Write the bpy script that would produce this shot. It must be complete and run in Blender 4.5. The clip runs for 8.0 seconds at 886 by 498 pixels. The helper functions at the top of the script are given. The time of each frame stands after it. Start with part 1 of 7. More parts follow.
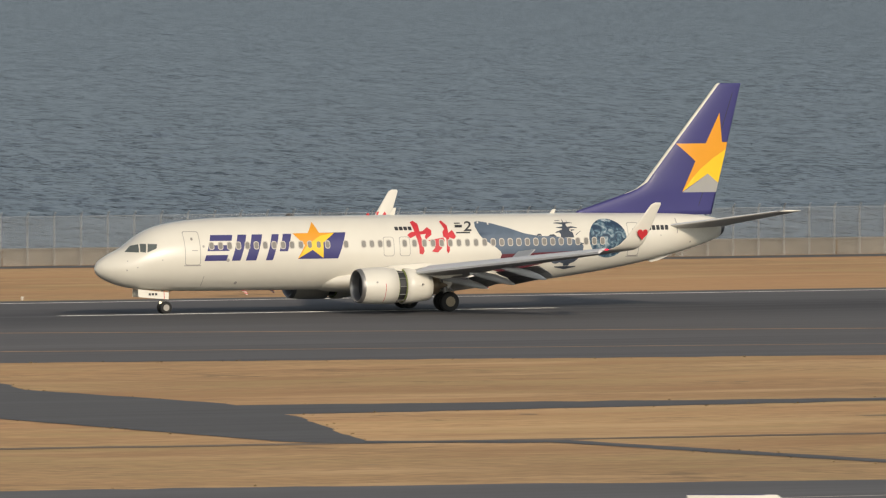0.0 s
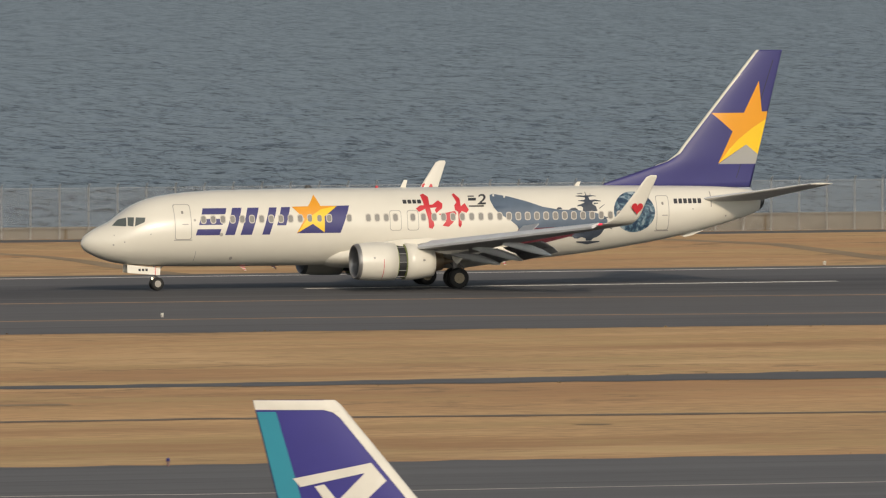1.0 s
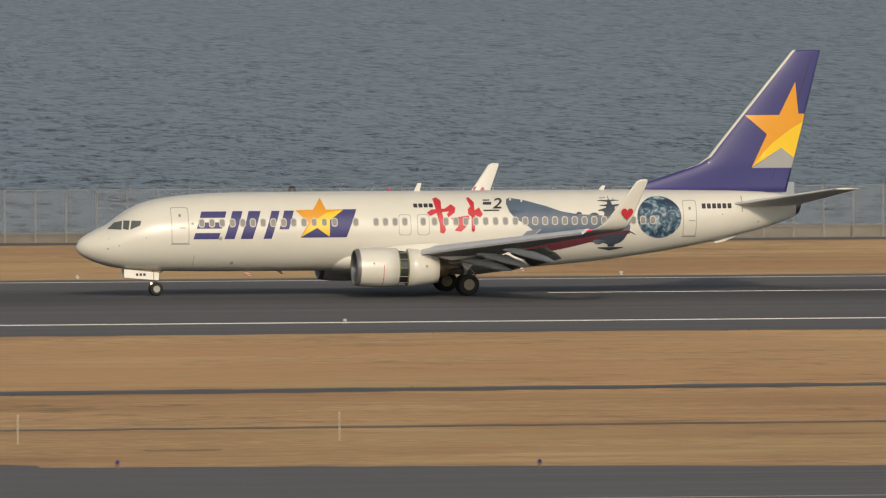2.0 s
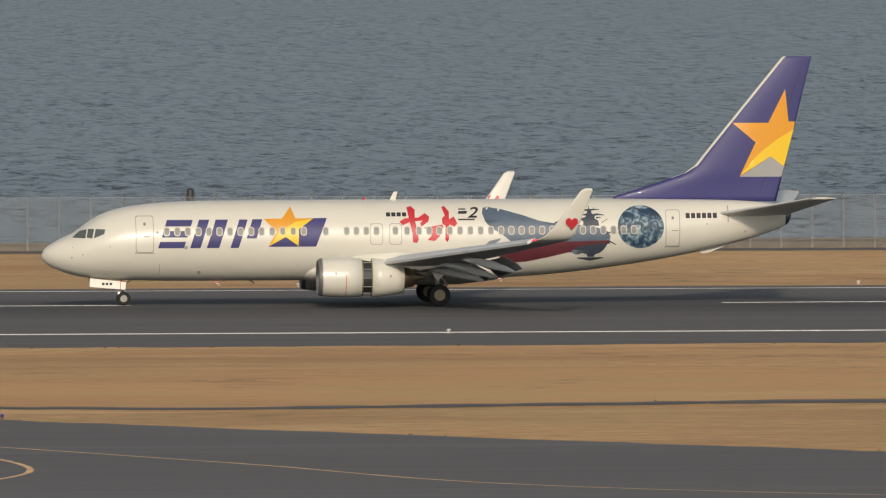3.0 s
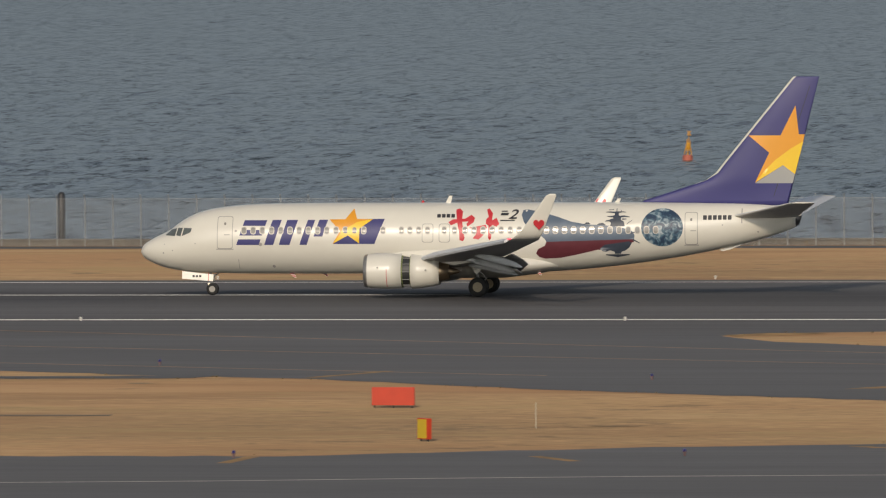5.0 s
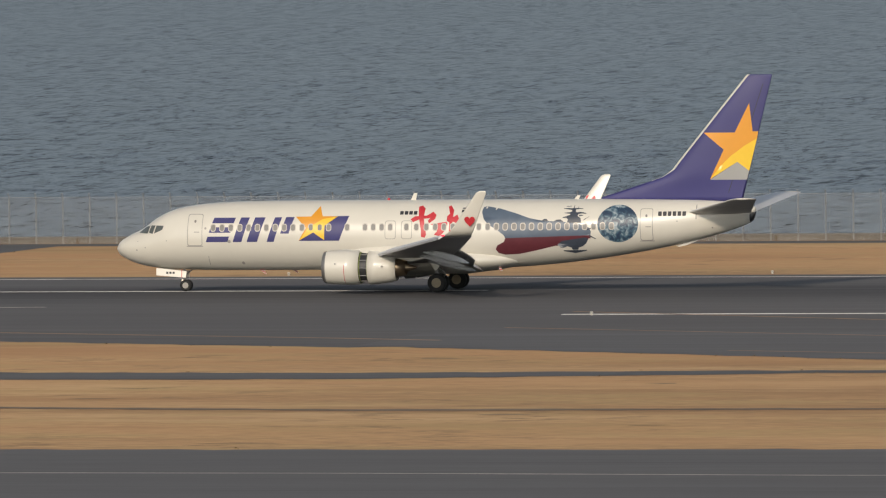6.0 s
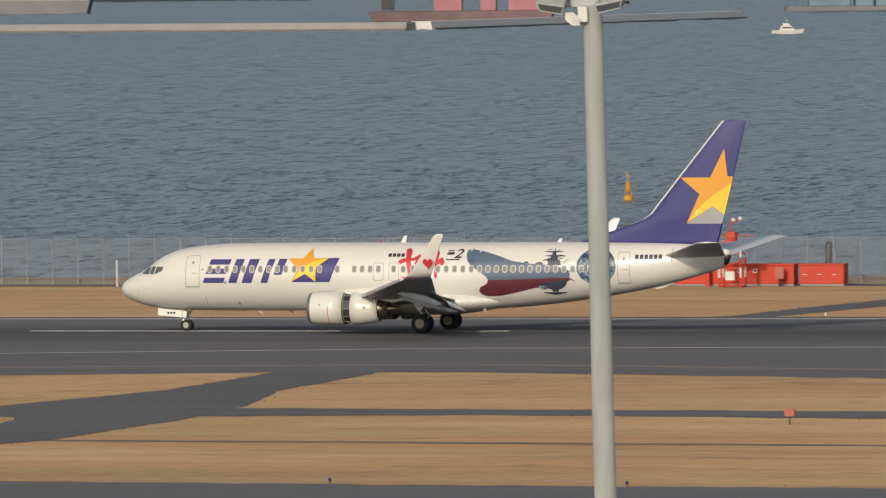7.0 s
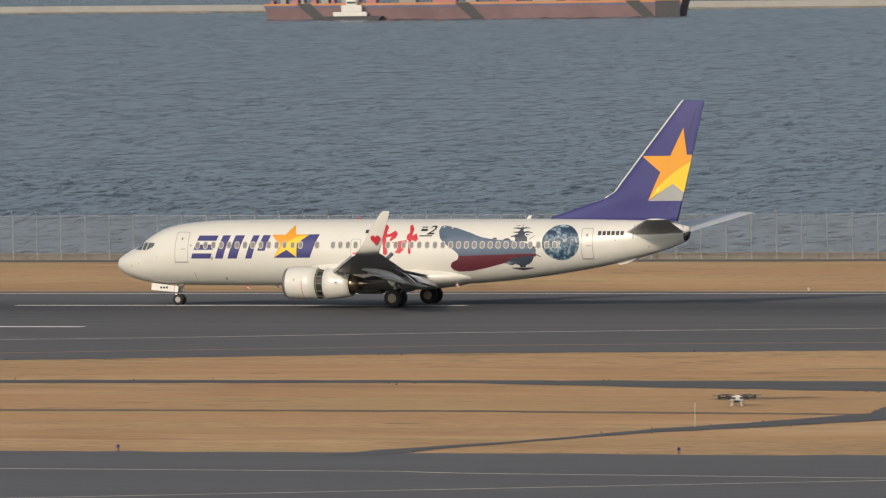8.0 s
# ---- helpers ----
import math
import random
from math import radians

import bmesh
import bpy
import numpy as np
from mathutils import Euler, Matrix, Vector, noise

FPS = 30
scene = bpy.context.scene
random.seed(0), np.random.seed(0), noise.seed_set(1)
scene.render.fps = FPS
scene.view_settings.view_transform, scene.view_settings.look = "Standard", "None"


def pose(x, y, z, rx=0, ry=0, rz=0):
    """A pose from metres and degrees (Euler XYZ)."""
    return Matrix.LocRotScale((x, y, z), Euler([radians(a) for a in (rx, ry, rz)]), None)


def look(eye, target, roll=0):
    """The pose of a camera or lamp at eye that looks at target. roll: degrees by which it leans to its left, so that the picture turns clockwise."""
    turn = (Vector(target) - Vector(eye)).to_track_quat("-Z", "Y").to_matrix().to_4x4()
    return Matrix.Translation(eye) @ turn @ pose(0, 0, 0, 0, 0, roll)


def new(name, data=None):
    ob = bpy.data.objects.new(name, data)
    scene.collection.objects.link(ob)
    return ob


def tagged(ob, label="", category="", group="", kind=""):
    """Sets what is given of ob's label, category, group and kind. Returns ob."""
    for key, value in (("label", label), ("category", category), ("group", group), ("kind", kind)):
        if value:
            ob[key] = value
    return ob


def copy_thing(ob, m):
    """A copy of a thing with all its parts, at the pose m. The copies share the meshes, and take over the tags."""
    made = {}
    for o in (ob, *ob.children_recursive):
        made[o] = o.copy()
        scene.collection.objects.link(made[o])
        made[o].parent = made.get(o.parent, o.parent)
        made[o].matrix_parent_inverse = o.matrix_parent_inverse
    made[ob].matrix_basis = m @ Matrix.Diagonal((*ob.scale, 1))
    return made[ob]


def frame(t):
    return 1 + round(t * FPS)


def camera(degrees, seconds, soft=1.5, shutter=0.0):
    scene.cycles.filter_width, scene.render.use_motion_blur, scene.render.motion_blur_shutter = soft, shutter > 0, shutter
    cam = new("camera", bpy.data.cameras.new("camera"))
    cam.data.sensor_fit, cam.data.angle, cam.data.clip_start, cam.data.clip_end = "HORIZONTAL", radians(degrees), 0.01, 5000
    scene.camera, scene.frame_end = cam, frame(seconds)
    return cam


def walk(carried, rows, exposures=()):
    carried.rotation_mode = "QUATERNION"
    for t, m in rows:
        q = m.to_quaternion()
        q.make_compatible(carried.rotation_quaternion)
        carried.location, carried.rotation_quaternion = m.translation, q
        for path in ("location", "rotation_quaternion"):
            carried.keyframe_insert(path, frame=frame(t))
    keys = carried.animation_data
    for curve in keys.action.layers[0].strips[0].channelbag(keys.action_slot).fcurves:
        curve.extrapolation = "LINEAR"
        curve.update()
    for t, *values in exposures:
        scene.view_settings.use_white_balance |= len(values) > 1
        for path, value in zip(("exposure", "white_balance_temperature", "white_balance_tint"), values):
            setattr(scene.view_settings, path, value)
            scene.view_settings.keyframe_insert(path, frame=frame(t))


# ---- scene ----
from mathutils.geometry import tessellate_polygon

# World: x along the runway (the airliner rolls towards -x), y out to sea, z up; runway crown at z = 0.

# ---------------------------------------------------------------- camera and path
# seconds, yaw, pitch, roll (degrees), x of the airliner's nose, its heading
TRACK = [
    (0.0, 25.020, -1.553, -0.080, 254.06, -1.31),
    (0.5, 21.761, -1.689, -0.055, 216.51, -0.98),
    (1.0, 18.712, -1.749, -0.145, 179.52, -0.94),
    (1.5, 15.322, -1.779, -0.125, 143.05, -0.74),
    (2.0, 12.103, -1.778, -0.055, 107.17, -0.37),
    (2.2, 10.861, -1.740, -0.040, 92.98, -0.26),
    (3.3, 3.524, -1.774, -0.110, 16.48, 0.35),
    (3.5, 2.197, -1.779, -0.150, 2.86, 0.46),
    (4.0, -1.351, -1.747, -0.235, -31.36, 0.65),
    (4.5, -3.886, -1.785, -0.180, -64.41, 0.39),
    (5.0, -6.825, -1.802, -0.280, -97.15, 0.18),
    (5.2, -7.777, -1.814, -0.340, -110.02, 0.09),
    (6.3, -13.463, -1.772, -0.720, -179.19, -0.40),
    (6.5, -14.555, -1.684, -0.725, -191.48, -0.49),
    (7.0, -16.861, -1.552, -0.580, -222.50, -0.63),
    (7.5, -18.971, -1.611, -0.715, -251.63, -1.07),
    (8.0, -21.268, -1.626, -0.725, -281.54, -1.56),
]
DIST, HIGH, BACK = 589.0, 20.988, 78.4


def glide(ts, vs, t):
    """Smooth curve through (ts, vs)."""
    n = len(ts)
    i = max(0, min(n - 2, sum(1 for a in ts if a <= t) - 1))
    slope = lambda k: (vs[min(n - 1, k + 1)] - vs[max(0, k - 1)]) / (ts[min(n - 1, k + 1)] - ts[max(0, k - 1)])
    h = ts[i + 1] - ts[i]
    u = (t - ts[i]) / h
    return ((2 * u**3 - 3 * u**2 + 1) * vs[i] + (u**3 - 2 * u**2 + u) * h * slope(i)
            + (3 * u**2 - 2 * u**3) * vs[i + 1] + (u**3 - u**2) * h * slope(i + 1))


TS = [r[0] for r in TRACK]


def back_off(t):
    """Share of the way that the camera draws back."""
    return max(0.0, min(1.0, 0.475 + (t - 4.0) * 0.508))


def eye_at(t):
    s = back_off(t) * BACK
    return Vector((0, -DIST - s, HIGH * (1 + s / DIST)))


def nose_at(t):
    return glide(TS, [r[4] for r in TRACK], t)


def aim_of(t, x):
    return math.degrees(math.atan2(x + 19.5, -eye_at(t).y))


LEAD = [r[1] - aim_of(r[0], r[4]) for r in TRACK]


def view_at(t):
    yaw = radians(aim_of(t, nose_at(t)) + glide(TS, LEAD, t))
    pitch = radians(glide(TS, [r[2] for r in TRACK], t))
    e = eye_at(t)
    way = Vector((math.sin(yaw) * math.cos(pitch), math.cos(yaw) * math.cos(pitch), math.sin(pitch)))
    return look(e, e + way, glide(TS, [r[3] for r in TRACK], t))


STEPS = [i / 10 for i in range(81)]
cam = camera(4.326, 8.0, soft=1.2, shutter=0.05)
walk(cam, [(t, view_at(t)) for t in STEPS], [(0.0, -0.12, 6950, 11), (1.0, -0.23, 7050, 11), (2.0, -0.32, 7100, 11), (3.5, -0.32, 6880, 11), (5.0, -0.42, 6830, 12), (6.5, -0.25, 6720, 12), (8.0, -0.16, 6700, 12)])

# ---------------------------------------------------------------- sky and sun
SUN_EL, SUN_WAY = 23.0, Vector((-0.075, -0.917, 0.39))
world = bpy.data.worlds.new("world")
scene.world = world
world.use_nodes = True
wn = world.node_tree.nodes
sky = wn.new("ShaderNodeTexSky")
sky.sky_type, sky.sun_disc = "NISHITA", False
sky.sun_elevation, sky.sun_rotation = radians(SUN_EL), radians(180)
sky.air_density, sky.dust_density, sky.ozone_density = 1.0, 3.0, 2.0
haze = wn.new("ShaderNodeMix")
haze.data_type, haze.blend_type = "RGBA", "MULTIPLY"
haze.inputs["Factor"].default_value, haze.inputs["B"].default_value = 1.0, (0.86, 0.955, 1.04, 1)
soft_sky = wn.new("ShaderNodeHueSaturation")
soft_sky.inputs["Saturation"].default_value = 0.42
world.node_tree.links.new(sky.outputs[0], soft_sky.inputs["Color"])
world.node_tree.links.new(soft_sky.outputs[0], haze.inputs["A"])
world.node_tree.links.new(haze.outputs["Result"], wn["Background"].inputs[0])
wn["Background"].inputs[1].default_value = 0.120
sun = new("sun", bpy.data.lights.new("sun", "SUN"))
sun.data.energy, sun.data.angle, sun.data.color = 2.25, radians(3.0), (1.0, 0.86, 0.685)
sun.matrix_world = look(SUN_WAY * 100, (0, 0, 0))


# ---------------------------------------------------------------- materials
def surface(name, base, rough=0.5, metal=0.0, vary=0.12, grain=2.0, stain=0.2, bump=0.0, coat=0.0, stretch=(1, 1, 1), tint=None, matte=0.0):
    """A procedural surface: base colour varied at two scales, with fine relief."""
    m = bpy.data.materials.new(name)
    m.use_nodes = True
    t, ln = m.node_tree.nodes, m.node_tree.links
    b = t["Principled BSDF"]
    b.inputs["Roughness"].default_value, b.inputs["Metallic"].default_value = rough, metal
    b.inputs["Coat Weight"].default_value = coat
    b.inputs["Diffuse Roughness"].default_value = matte
    co = t.new("ShaderNodeTexCoord")
    mp = t.new("ShaderNodeMapping")
    mp.inputs["Scale"].default_value = stretch
    ln.new(co.outputs["Object"], mp.inputs[0])
    fine, wide = t.new("ShaderNodeTexNoise"), t.new("ShaderNodeTexNoise")
    fine.inputs["Scale"].default_value, wide.inputs["Scale"].default_value = grain, stain
    fine.inputs["Detail"].default_value, wide.inputs["Detail"].default_value = 5, 6
    for nz in (fine, wide):
        ln.new(mp.outputs[0], nz.inputs["Vector"])
    mix = t.new("ShaderNodeMath")
    mix.operation = "ADD"
    ln.new(fine.outputs[0], mix.inputs[0])
    ln.new(wide.outputs[0], mix.inputs[1])
    ramp = t.new("ShaderNodeMapRange")
    ramp.inputs["From Min"].default_value, ramp.inputs["From Max"].default_value = 0.6, 1.4
    ln.new(mix.outputs[0], ramp.inputs["Value"])
    col = t.new("ShaderNodeMix")
    col.data_type = "RGBA"
    dark = [c * (1 - vary) for c in base]
    light = [min(1, c * (1 + vary)) for c in (tint or base)]
    col.inputs["A"].default_value, col.inputs["B"].default_value = (*dark, 1), (*light, 1)
    ln.new(ramp.outputs[0], col.inputs["Factor"])
    ln.new(col.outputs["Result"], b.inputs["Base Color"])
    if bump:
        bp = t.new("ShaderNodeBump")
        bp.inputs["Strength"].default_value, bp.inputs["Distance"].default_value = bump, 0.02
        ln.new(fine.outputs[0], bp.inputs["Height"])
        ln.new(bp.outputs[0], b.inputs["Normal"])
    return m


M_STRAW = surface("straw_tufts", (0.161, 0.113, 0.056), 0.95, vary=0.3, grain=0.8, stain=0.2, tint=(0.266, 0.185, 0.097))
M_LOAM = surface("dark_loam", (0.121, 0.089, 0.052), 0.95, vary=0.3, grain=1.0, stain=0.2, stretch=(0.3, 1, 1), matte=1.0)
M_FLIGHTGLASS = surface("flight_deck_glass", (0.11, 0.125, 0.12), 0.1, vary=0.15, grain=2.0)
M_DRAIN = surface("dusty_drain_concrete", (0.098, 0.074, 0.056), 0.95, vary=0.35, grain=0.8, stain=0.15, stretch=(0.3, 1, 1), matte=1.0)
M_SOIL = surface("bare_soil", (0.161, 0.116, 0.068), 0.95, vary=0.3, grain=1.0, stain=0.2, stretch=(0.3, 1, 1), matte=1.0)
M_PAINT = surface("white_paint", (0.570, 0.550, 0.515), 0.95, vary=0.14, grain=1.5, stain=0.4, matte=1.0)
M_THIN = surface("worn_line_paint", (0.354, 0.330, 0.298), 0.95, vary=0.3, grain=1.0, stain=0.3, matte=1.0)
M_RUST = surface("brown_line_paint", (0.241, 0.153, 0.089), 0.95, vary=0.3, grain=1.0, stain=0.3, matte=1.0)
M_YELLOW = surface("yellow_line_paint", (0.370, 0.250, 0.137), 0.95, vary=0.35, grain=1.0, stain=0.3, matte=1.0)
M_RUSTWEED = surface("rusty_weeds", (0.132, 0.078, 0.032), 0.95, vary=0.3, grain=1.2, stain=0.3, tint=(0.218, 0.132, 0.052), matte=1.0)
M_PINK = surface("faded_red_paint", (0.322, 0.129, 0.177), 0.95, vary=0.25, grain=1.6, stain=0.5, tint=(0.419, 0.290, 0.338), matte=1.0)
M_WHITE = surface("white_gloss", (0.715, 0.68, 0.595), 0.30, vary=0.04, grain=0.8, stain=0.25, coat=0.25)
M_BLUE = surface("dark_blue_gloss", (0.040, 0.038, 0.160), 0.5, vary=0.08, grain=0.6, stain=0.2, coat=0.03)
M_ORANGE = surface("orange_gloss", (0.78, 0.33, 0.025), 0.35, vary=0.03, coat=0.2)
M_GOLD = surface("yellow_gloss", (0.88, 0.56, 0.03), 0.35, vary=0.03, coat=0.2)
M_ASH = surface("light_grey_gloss", (0.36, 0.355, 0.34), 0.35, vary=0.03, coat=0.2)
M_RED = surface("red_gloss", (0.58, 0.035, 0.045), 0.4, vary=0.08, coat=0.2)
M_HULL = surface("blue_grey_print", (0.10, 0.135, 0.185), 0.4, vary=0.12, grain=2, stain=0.5)
M_SLATE = surface("dark_slate_print", (0.05, 0.062, 0.085), 0.4, vary=0.2, grain=4, stain=0.8)
M_MAROON = surface("maroon_print", (0.13, 0.03, 0.04), 0.4, vary=0.12, grain=2, stain=0.5)
M_INK = surface("black_print", (0.03, 0.03, 0.035), 0.5, vary=0.1)
M_GREY = surface("grey_wing_paint", (0.40, 0.41, 0.42), 0.4, vary=0.06)
M_SLAT = surface("pale_slat_paint", (0.62, 0.63, 0.64), 0.4, 0.0, vary=0.06)
M_UNDER = surface("wing_underside_paint", (0.46, 0.45, 0.44), 0.5, vary=0.06)
M_NOSEHUB = surface("pale_nose_hub_paint", (0.34, 0.32, 0.29), 0.6, vary=0.15, grain=8)
M_FLAP = surface("flap_underside_shade", (0.27, 0.27, 0.27), 0.5, vary=0.10)
M_TAILGREY = surface("tailplane_bounce_grey", (0.78, 0.75, 0.70), 0.5, vary=0.08)
M_DARK = surface("dark_metal", (0.03, 0.03, 0.032), 0.5, vary=0.2)
M_STEEL = surface("steel", (0.30, 0.29, 0.28), 0.4, 0.6, vary=0.12)
M_NOZZLE = surface("bronze_nozzle_metal", (0.36, 0.27, 0.18), 0.3, 0.9, vary=0.15)
M_GREEN = surface("green_primer", (0.22, 0.26, 0.09), 0.6, vary=0.15)
M_RUBBER = surface("tyre_rubber", (0.016, 0.016, 0.016), 0.8, vary=0.2)
M_HUB = surface("wheel_hub_paint", (0.27, 0.22, 0.15), 0.6, 0.2, vary=0.15, grain=8)
M_SEAM = surface("seam_grey", (0.36, 0.34, 0.31), 0.5, vary=0.1)
M_CONC = surface("concrete", (0.217, 0.189, 0.153), 0.9, vary=0.25, grain=1.2, stain=0.12, stretch=(1, 1, 2))
M_PALE = surface("pale_concrete", (0.31, 0.295, 0.265), 0.9, vary=0.14, grain=0.3, stain=0.03)
M_FLAG = surface("signal_red_paint", (0.56, 0.048, 0.014), 0.6, vary=0.1, grain=2, stain=0.4)
M_SIGNRED = surface("faded_signal_red", (0.46, 0.13, 0.085), 0.6, vary=0.12, grain=2, stain=0.4)
M_OFFWHITE = surface("off_white_paint", (0.68, 0.65, 0.58), 0.55, vary=0.1, grain=2, stain=0.4)
M_SIGNYEL = surface("sign_yellow", (0.62, 0.42, 0.03), 0.5, vary=0.08)
M_PALEPINK = surface("sun_bleached_pink", (0.62, 0.42, 0.38), 0.6, vary=0.08, grain=3)
M_POLE = surface("grey_pole_paint", (0.40, 0.41, 0.40), 0.5, vary=0.1, grain=3, stain=0.8, stretch=(1, 1, 0.3))
M_POST = surface("fence_post_paint", (0.30, 0.295, 0.28), 0.6, vary=0.15, grain=3)
M_OLDCONC = surface("dark_old_concrete", (0.185, 0.16, 0.13), 0.9, vary=0.3, grain=1.2, stain=0.12, stretch=(1, 1, 2))
M_PALEPOLE = surface("pale_pole_paint", (0.36, 0.365, 0.325), 0.7, vary=0.30, grain=5, stain=1.1, stretch=(1, 1, 0.2))
M_BUOY = surface("buoy_yellow", (0.62, 0.29, 0.02), 0.55, vary=0.15, grain=3)
M_TEAL = surface("teal_gloss", (0.015, 0.24, 0.33), 0.45, vary=0.05)
M_NAVY = surface("royal_blue_gloss", (0.024, 0.020, 0.20), 0.6, vary=0.06, coat=0.0)
M_BLUEGLASS = surface("blue_lamp_glass", (0.02, 0.02, 0.16), 0.3, vary=0.05)
# Crane red, barge hull and sheet blue carry distance haze in their colour.
M_FARRED = surface("haze_paled_red", (0.40, 0.17, 0.18), 0.7, vary=0.15, grain=0.3, stain=0.1)
M_BARGE = surface("haze_greyed_rust_red", (0.185, 0.115, 0.115), 0.8, vary=0.22, grain=0.2, stain=0.05)
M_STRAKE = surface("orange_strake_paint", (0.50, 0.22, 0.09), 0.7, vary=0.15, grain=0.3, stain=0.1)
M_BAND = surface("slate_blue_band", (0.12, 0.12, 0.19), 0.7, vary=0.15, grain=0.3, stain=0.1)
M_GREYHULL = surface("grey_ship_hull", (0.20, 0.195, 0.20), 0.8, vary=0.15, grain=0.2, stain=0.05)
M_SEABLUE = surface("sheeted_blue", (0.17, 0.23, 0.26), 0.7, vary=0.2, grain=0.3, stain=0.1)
M_GLASS = surface("dark_window_glass", (0.07, 0.08, 0.08), 0.08, vary=0.1)
M_PANE = surface("cabin_window_pane", (0.25, 0.235, 0.21), 0.07, vary=0.12, grain=1.5)
M_RIM = surface("window_surround", (0.50, 0.46, 0.40), 0.35, vary=0.06)
M_DUSTY = surface("dusty_cream_paint", (0.58, 0.53, 0.42), 0.6, vary=0.14, grain=2, stain=0.5)
M_PLANK = surface("grey_timber_side", (0.25, 0.225, 0.18), 0.8, vary=0.2, grain=3)


def stretched_noise(t, ln, scale, detail=4, rough=0.6, turn=0.0, shift=(0, 0, 0)):
    """Noise in the object's metres, with its own scale along x and y."""
    co, mp, nz = t.new("ShaderNodeTexCoord"), t.new("ShaderNodeMapping"), t.new("ShaderNodeTexNoise")
    mp.inputs["Scale"].default_value, mp.inputs["Rotation"].default_value = (scale[0], scale[1], 1.0), (0, 0, turn)
    mp.inputs["Location"].default_value = shift
    nz.inputs["Scale"].default_value, nz.inputs["Detail"].default_value = 1.0, detail
    nz.inputs["Roughness"].default_value = rough
    ln.new(co.outputs["Object"], mp.inputs[0])
    ln.new(mp.outputs[0], nz.inputs["Vector"])
    return nz.outputs[0]


def remap(t, ln, value, lo, hi, a=0.0, b=1.0):
    n = t.new("ShaderNodeMapRange")
    for key, v in (("From Min", lo), ("From Max", hi), ("To Min", a), ("To Max", b)):
        n.inputs[key].default_value = v
    ln.new(value, n.inputs["Value"])
    return n.outputs[0]


def blend(t, ln, fac, a, b):
    """Mix of two colours or sockets."""
    n = t.new("ShaderNodeMix")
    n.data_type = "RGBA"
    for key, v in (("A", a), ("B", b)):
        if isinstance(v, tuple):
            n.inputs[key].default_value = (*v, 1)
        else:
            ln.new(v, n.inputs[key])
    ln.new(fac, n.inputs["Factor"])
    return n.outputs["Result"]


def rusty_pole_material():
    """Pale paint, flaked to orange rust in long runs down one side of the upper shaft."""
    m = surface("rusty_grey_pole", (0.43, 0.425, 0.385), 0.6, vary=0.10, grain=5, stain=1, stretch=(1, 1, 0.3))
    t, ln = m.node_tree.nodes, m.node_tree.links
    b = t["Principled BSDF"]
    col = b.inputs["Base Color"].links[0].from_socket
    co, sep = t.new("ShaderNodeTexCoord"), t.new("ShaderNodeSeparateXYZ")
    ln.new(co.outputs["Object"], sep.inputs[0])

    def grain(sx, sz, detail):
        mp, nz = t.new("ShaderNodeMapping"), t.new("ShaderNodeTexNoise")
        mp.inputs["Scale"].default_value = (sx, sx, sz)
        nz.inputs["Scale"].default_value, nz.inputs["Detail"].default_value = 1.0, detail
        ln.new(co.outputs["Object"], mp.inputs[0])
        ln.new(mp.outputs[0], nz.inputs["Vector"])
        return nz.outputs[0]

    def both(op, p, q):
        n = t.new("ShaderNodeMath")
        n.operation = op
        ln.new(p, n.inputs[0])
        ln.new(q, n.inputs[1])
        return n.outputs[0]
    edge = both("ADD", sep.outputs["X"], remap(t, ln, grain(9, 1.6, 5), 0.3, 0.7, -0.05, 0.05))
    side = remap(t, ln, edge, -0.03, -0.055)
    runs = remap(t, ln, grain(0.4, 0.75, 2), 0.40, 0.43)
    high = remap(t, ln, sep.outputs["Z"], 17.2, 17.9)
    rust = both("MULTIPLY", both("MULTIPLY", side, runs), high)
    flecks = both("MULTIPLY", remap(t, ln, grain(14, 2.6, 4), 0.55, 0.60), remap(t, ln, sep.outputs["Z"], 20.2, 21.2))
    col = blend(t, ln, flecks, col, (0.20, 0.15, 0.09))
    tone = blend(t, ln, remap(t, ln, grain(6, 2.0, 5), 0.35, 0.65), (0.21, 0.105, 0.035), (0.38, 0.20, 0.06))
    ln.new(blend(t, ln, rust, col, tone), b.inputs["Base Color"])
    return m


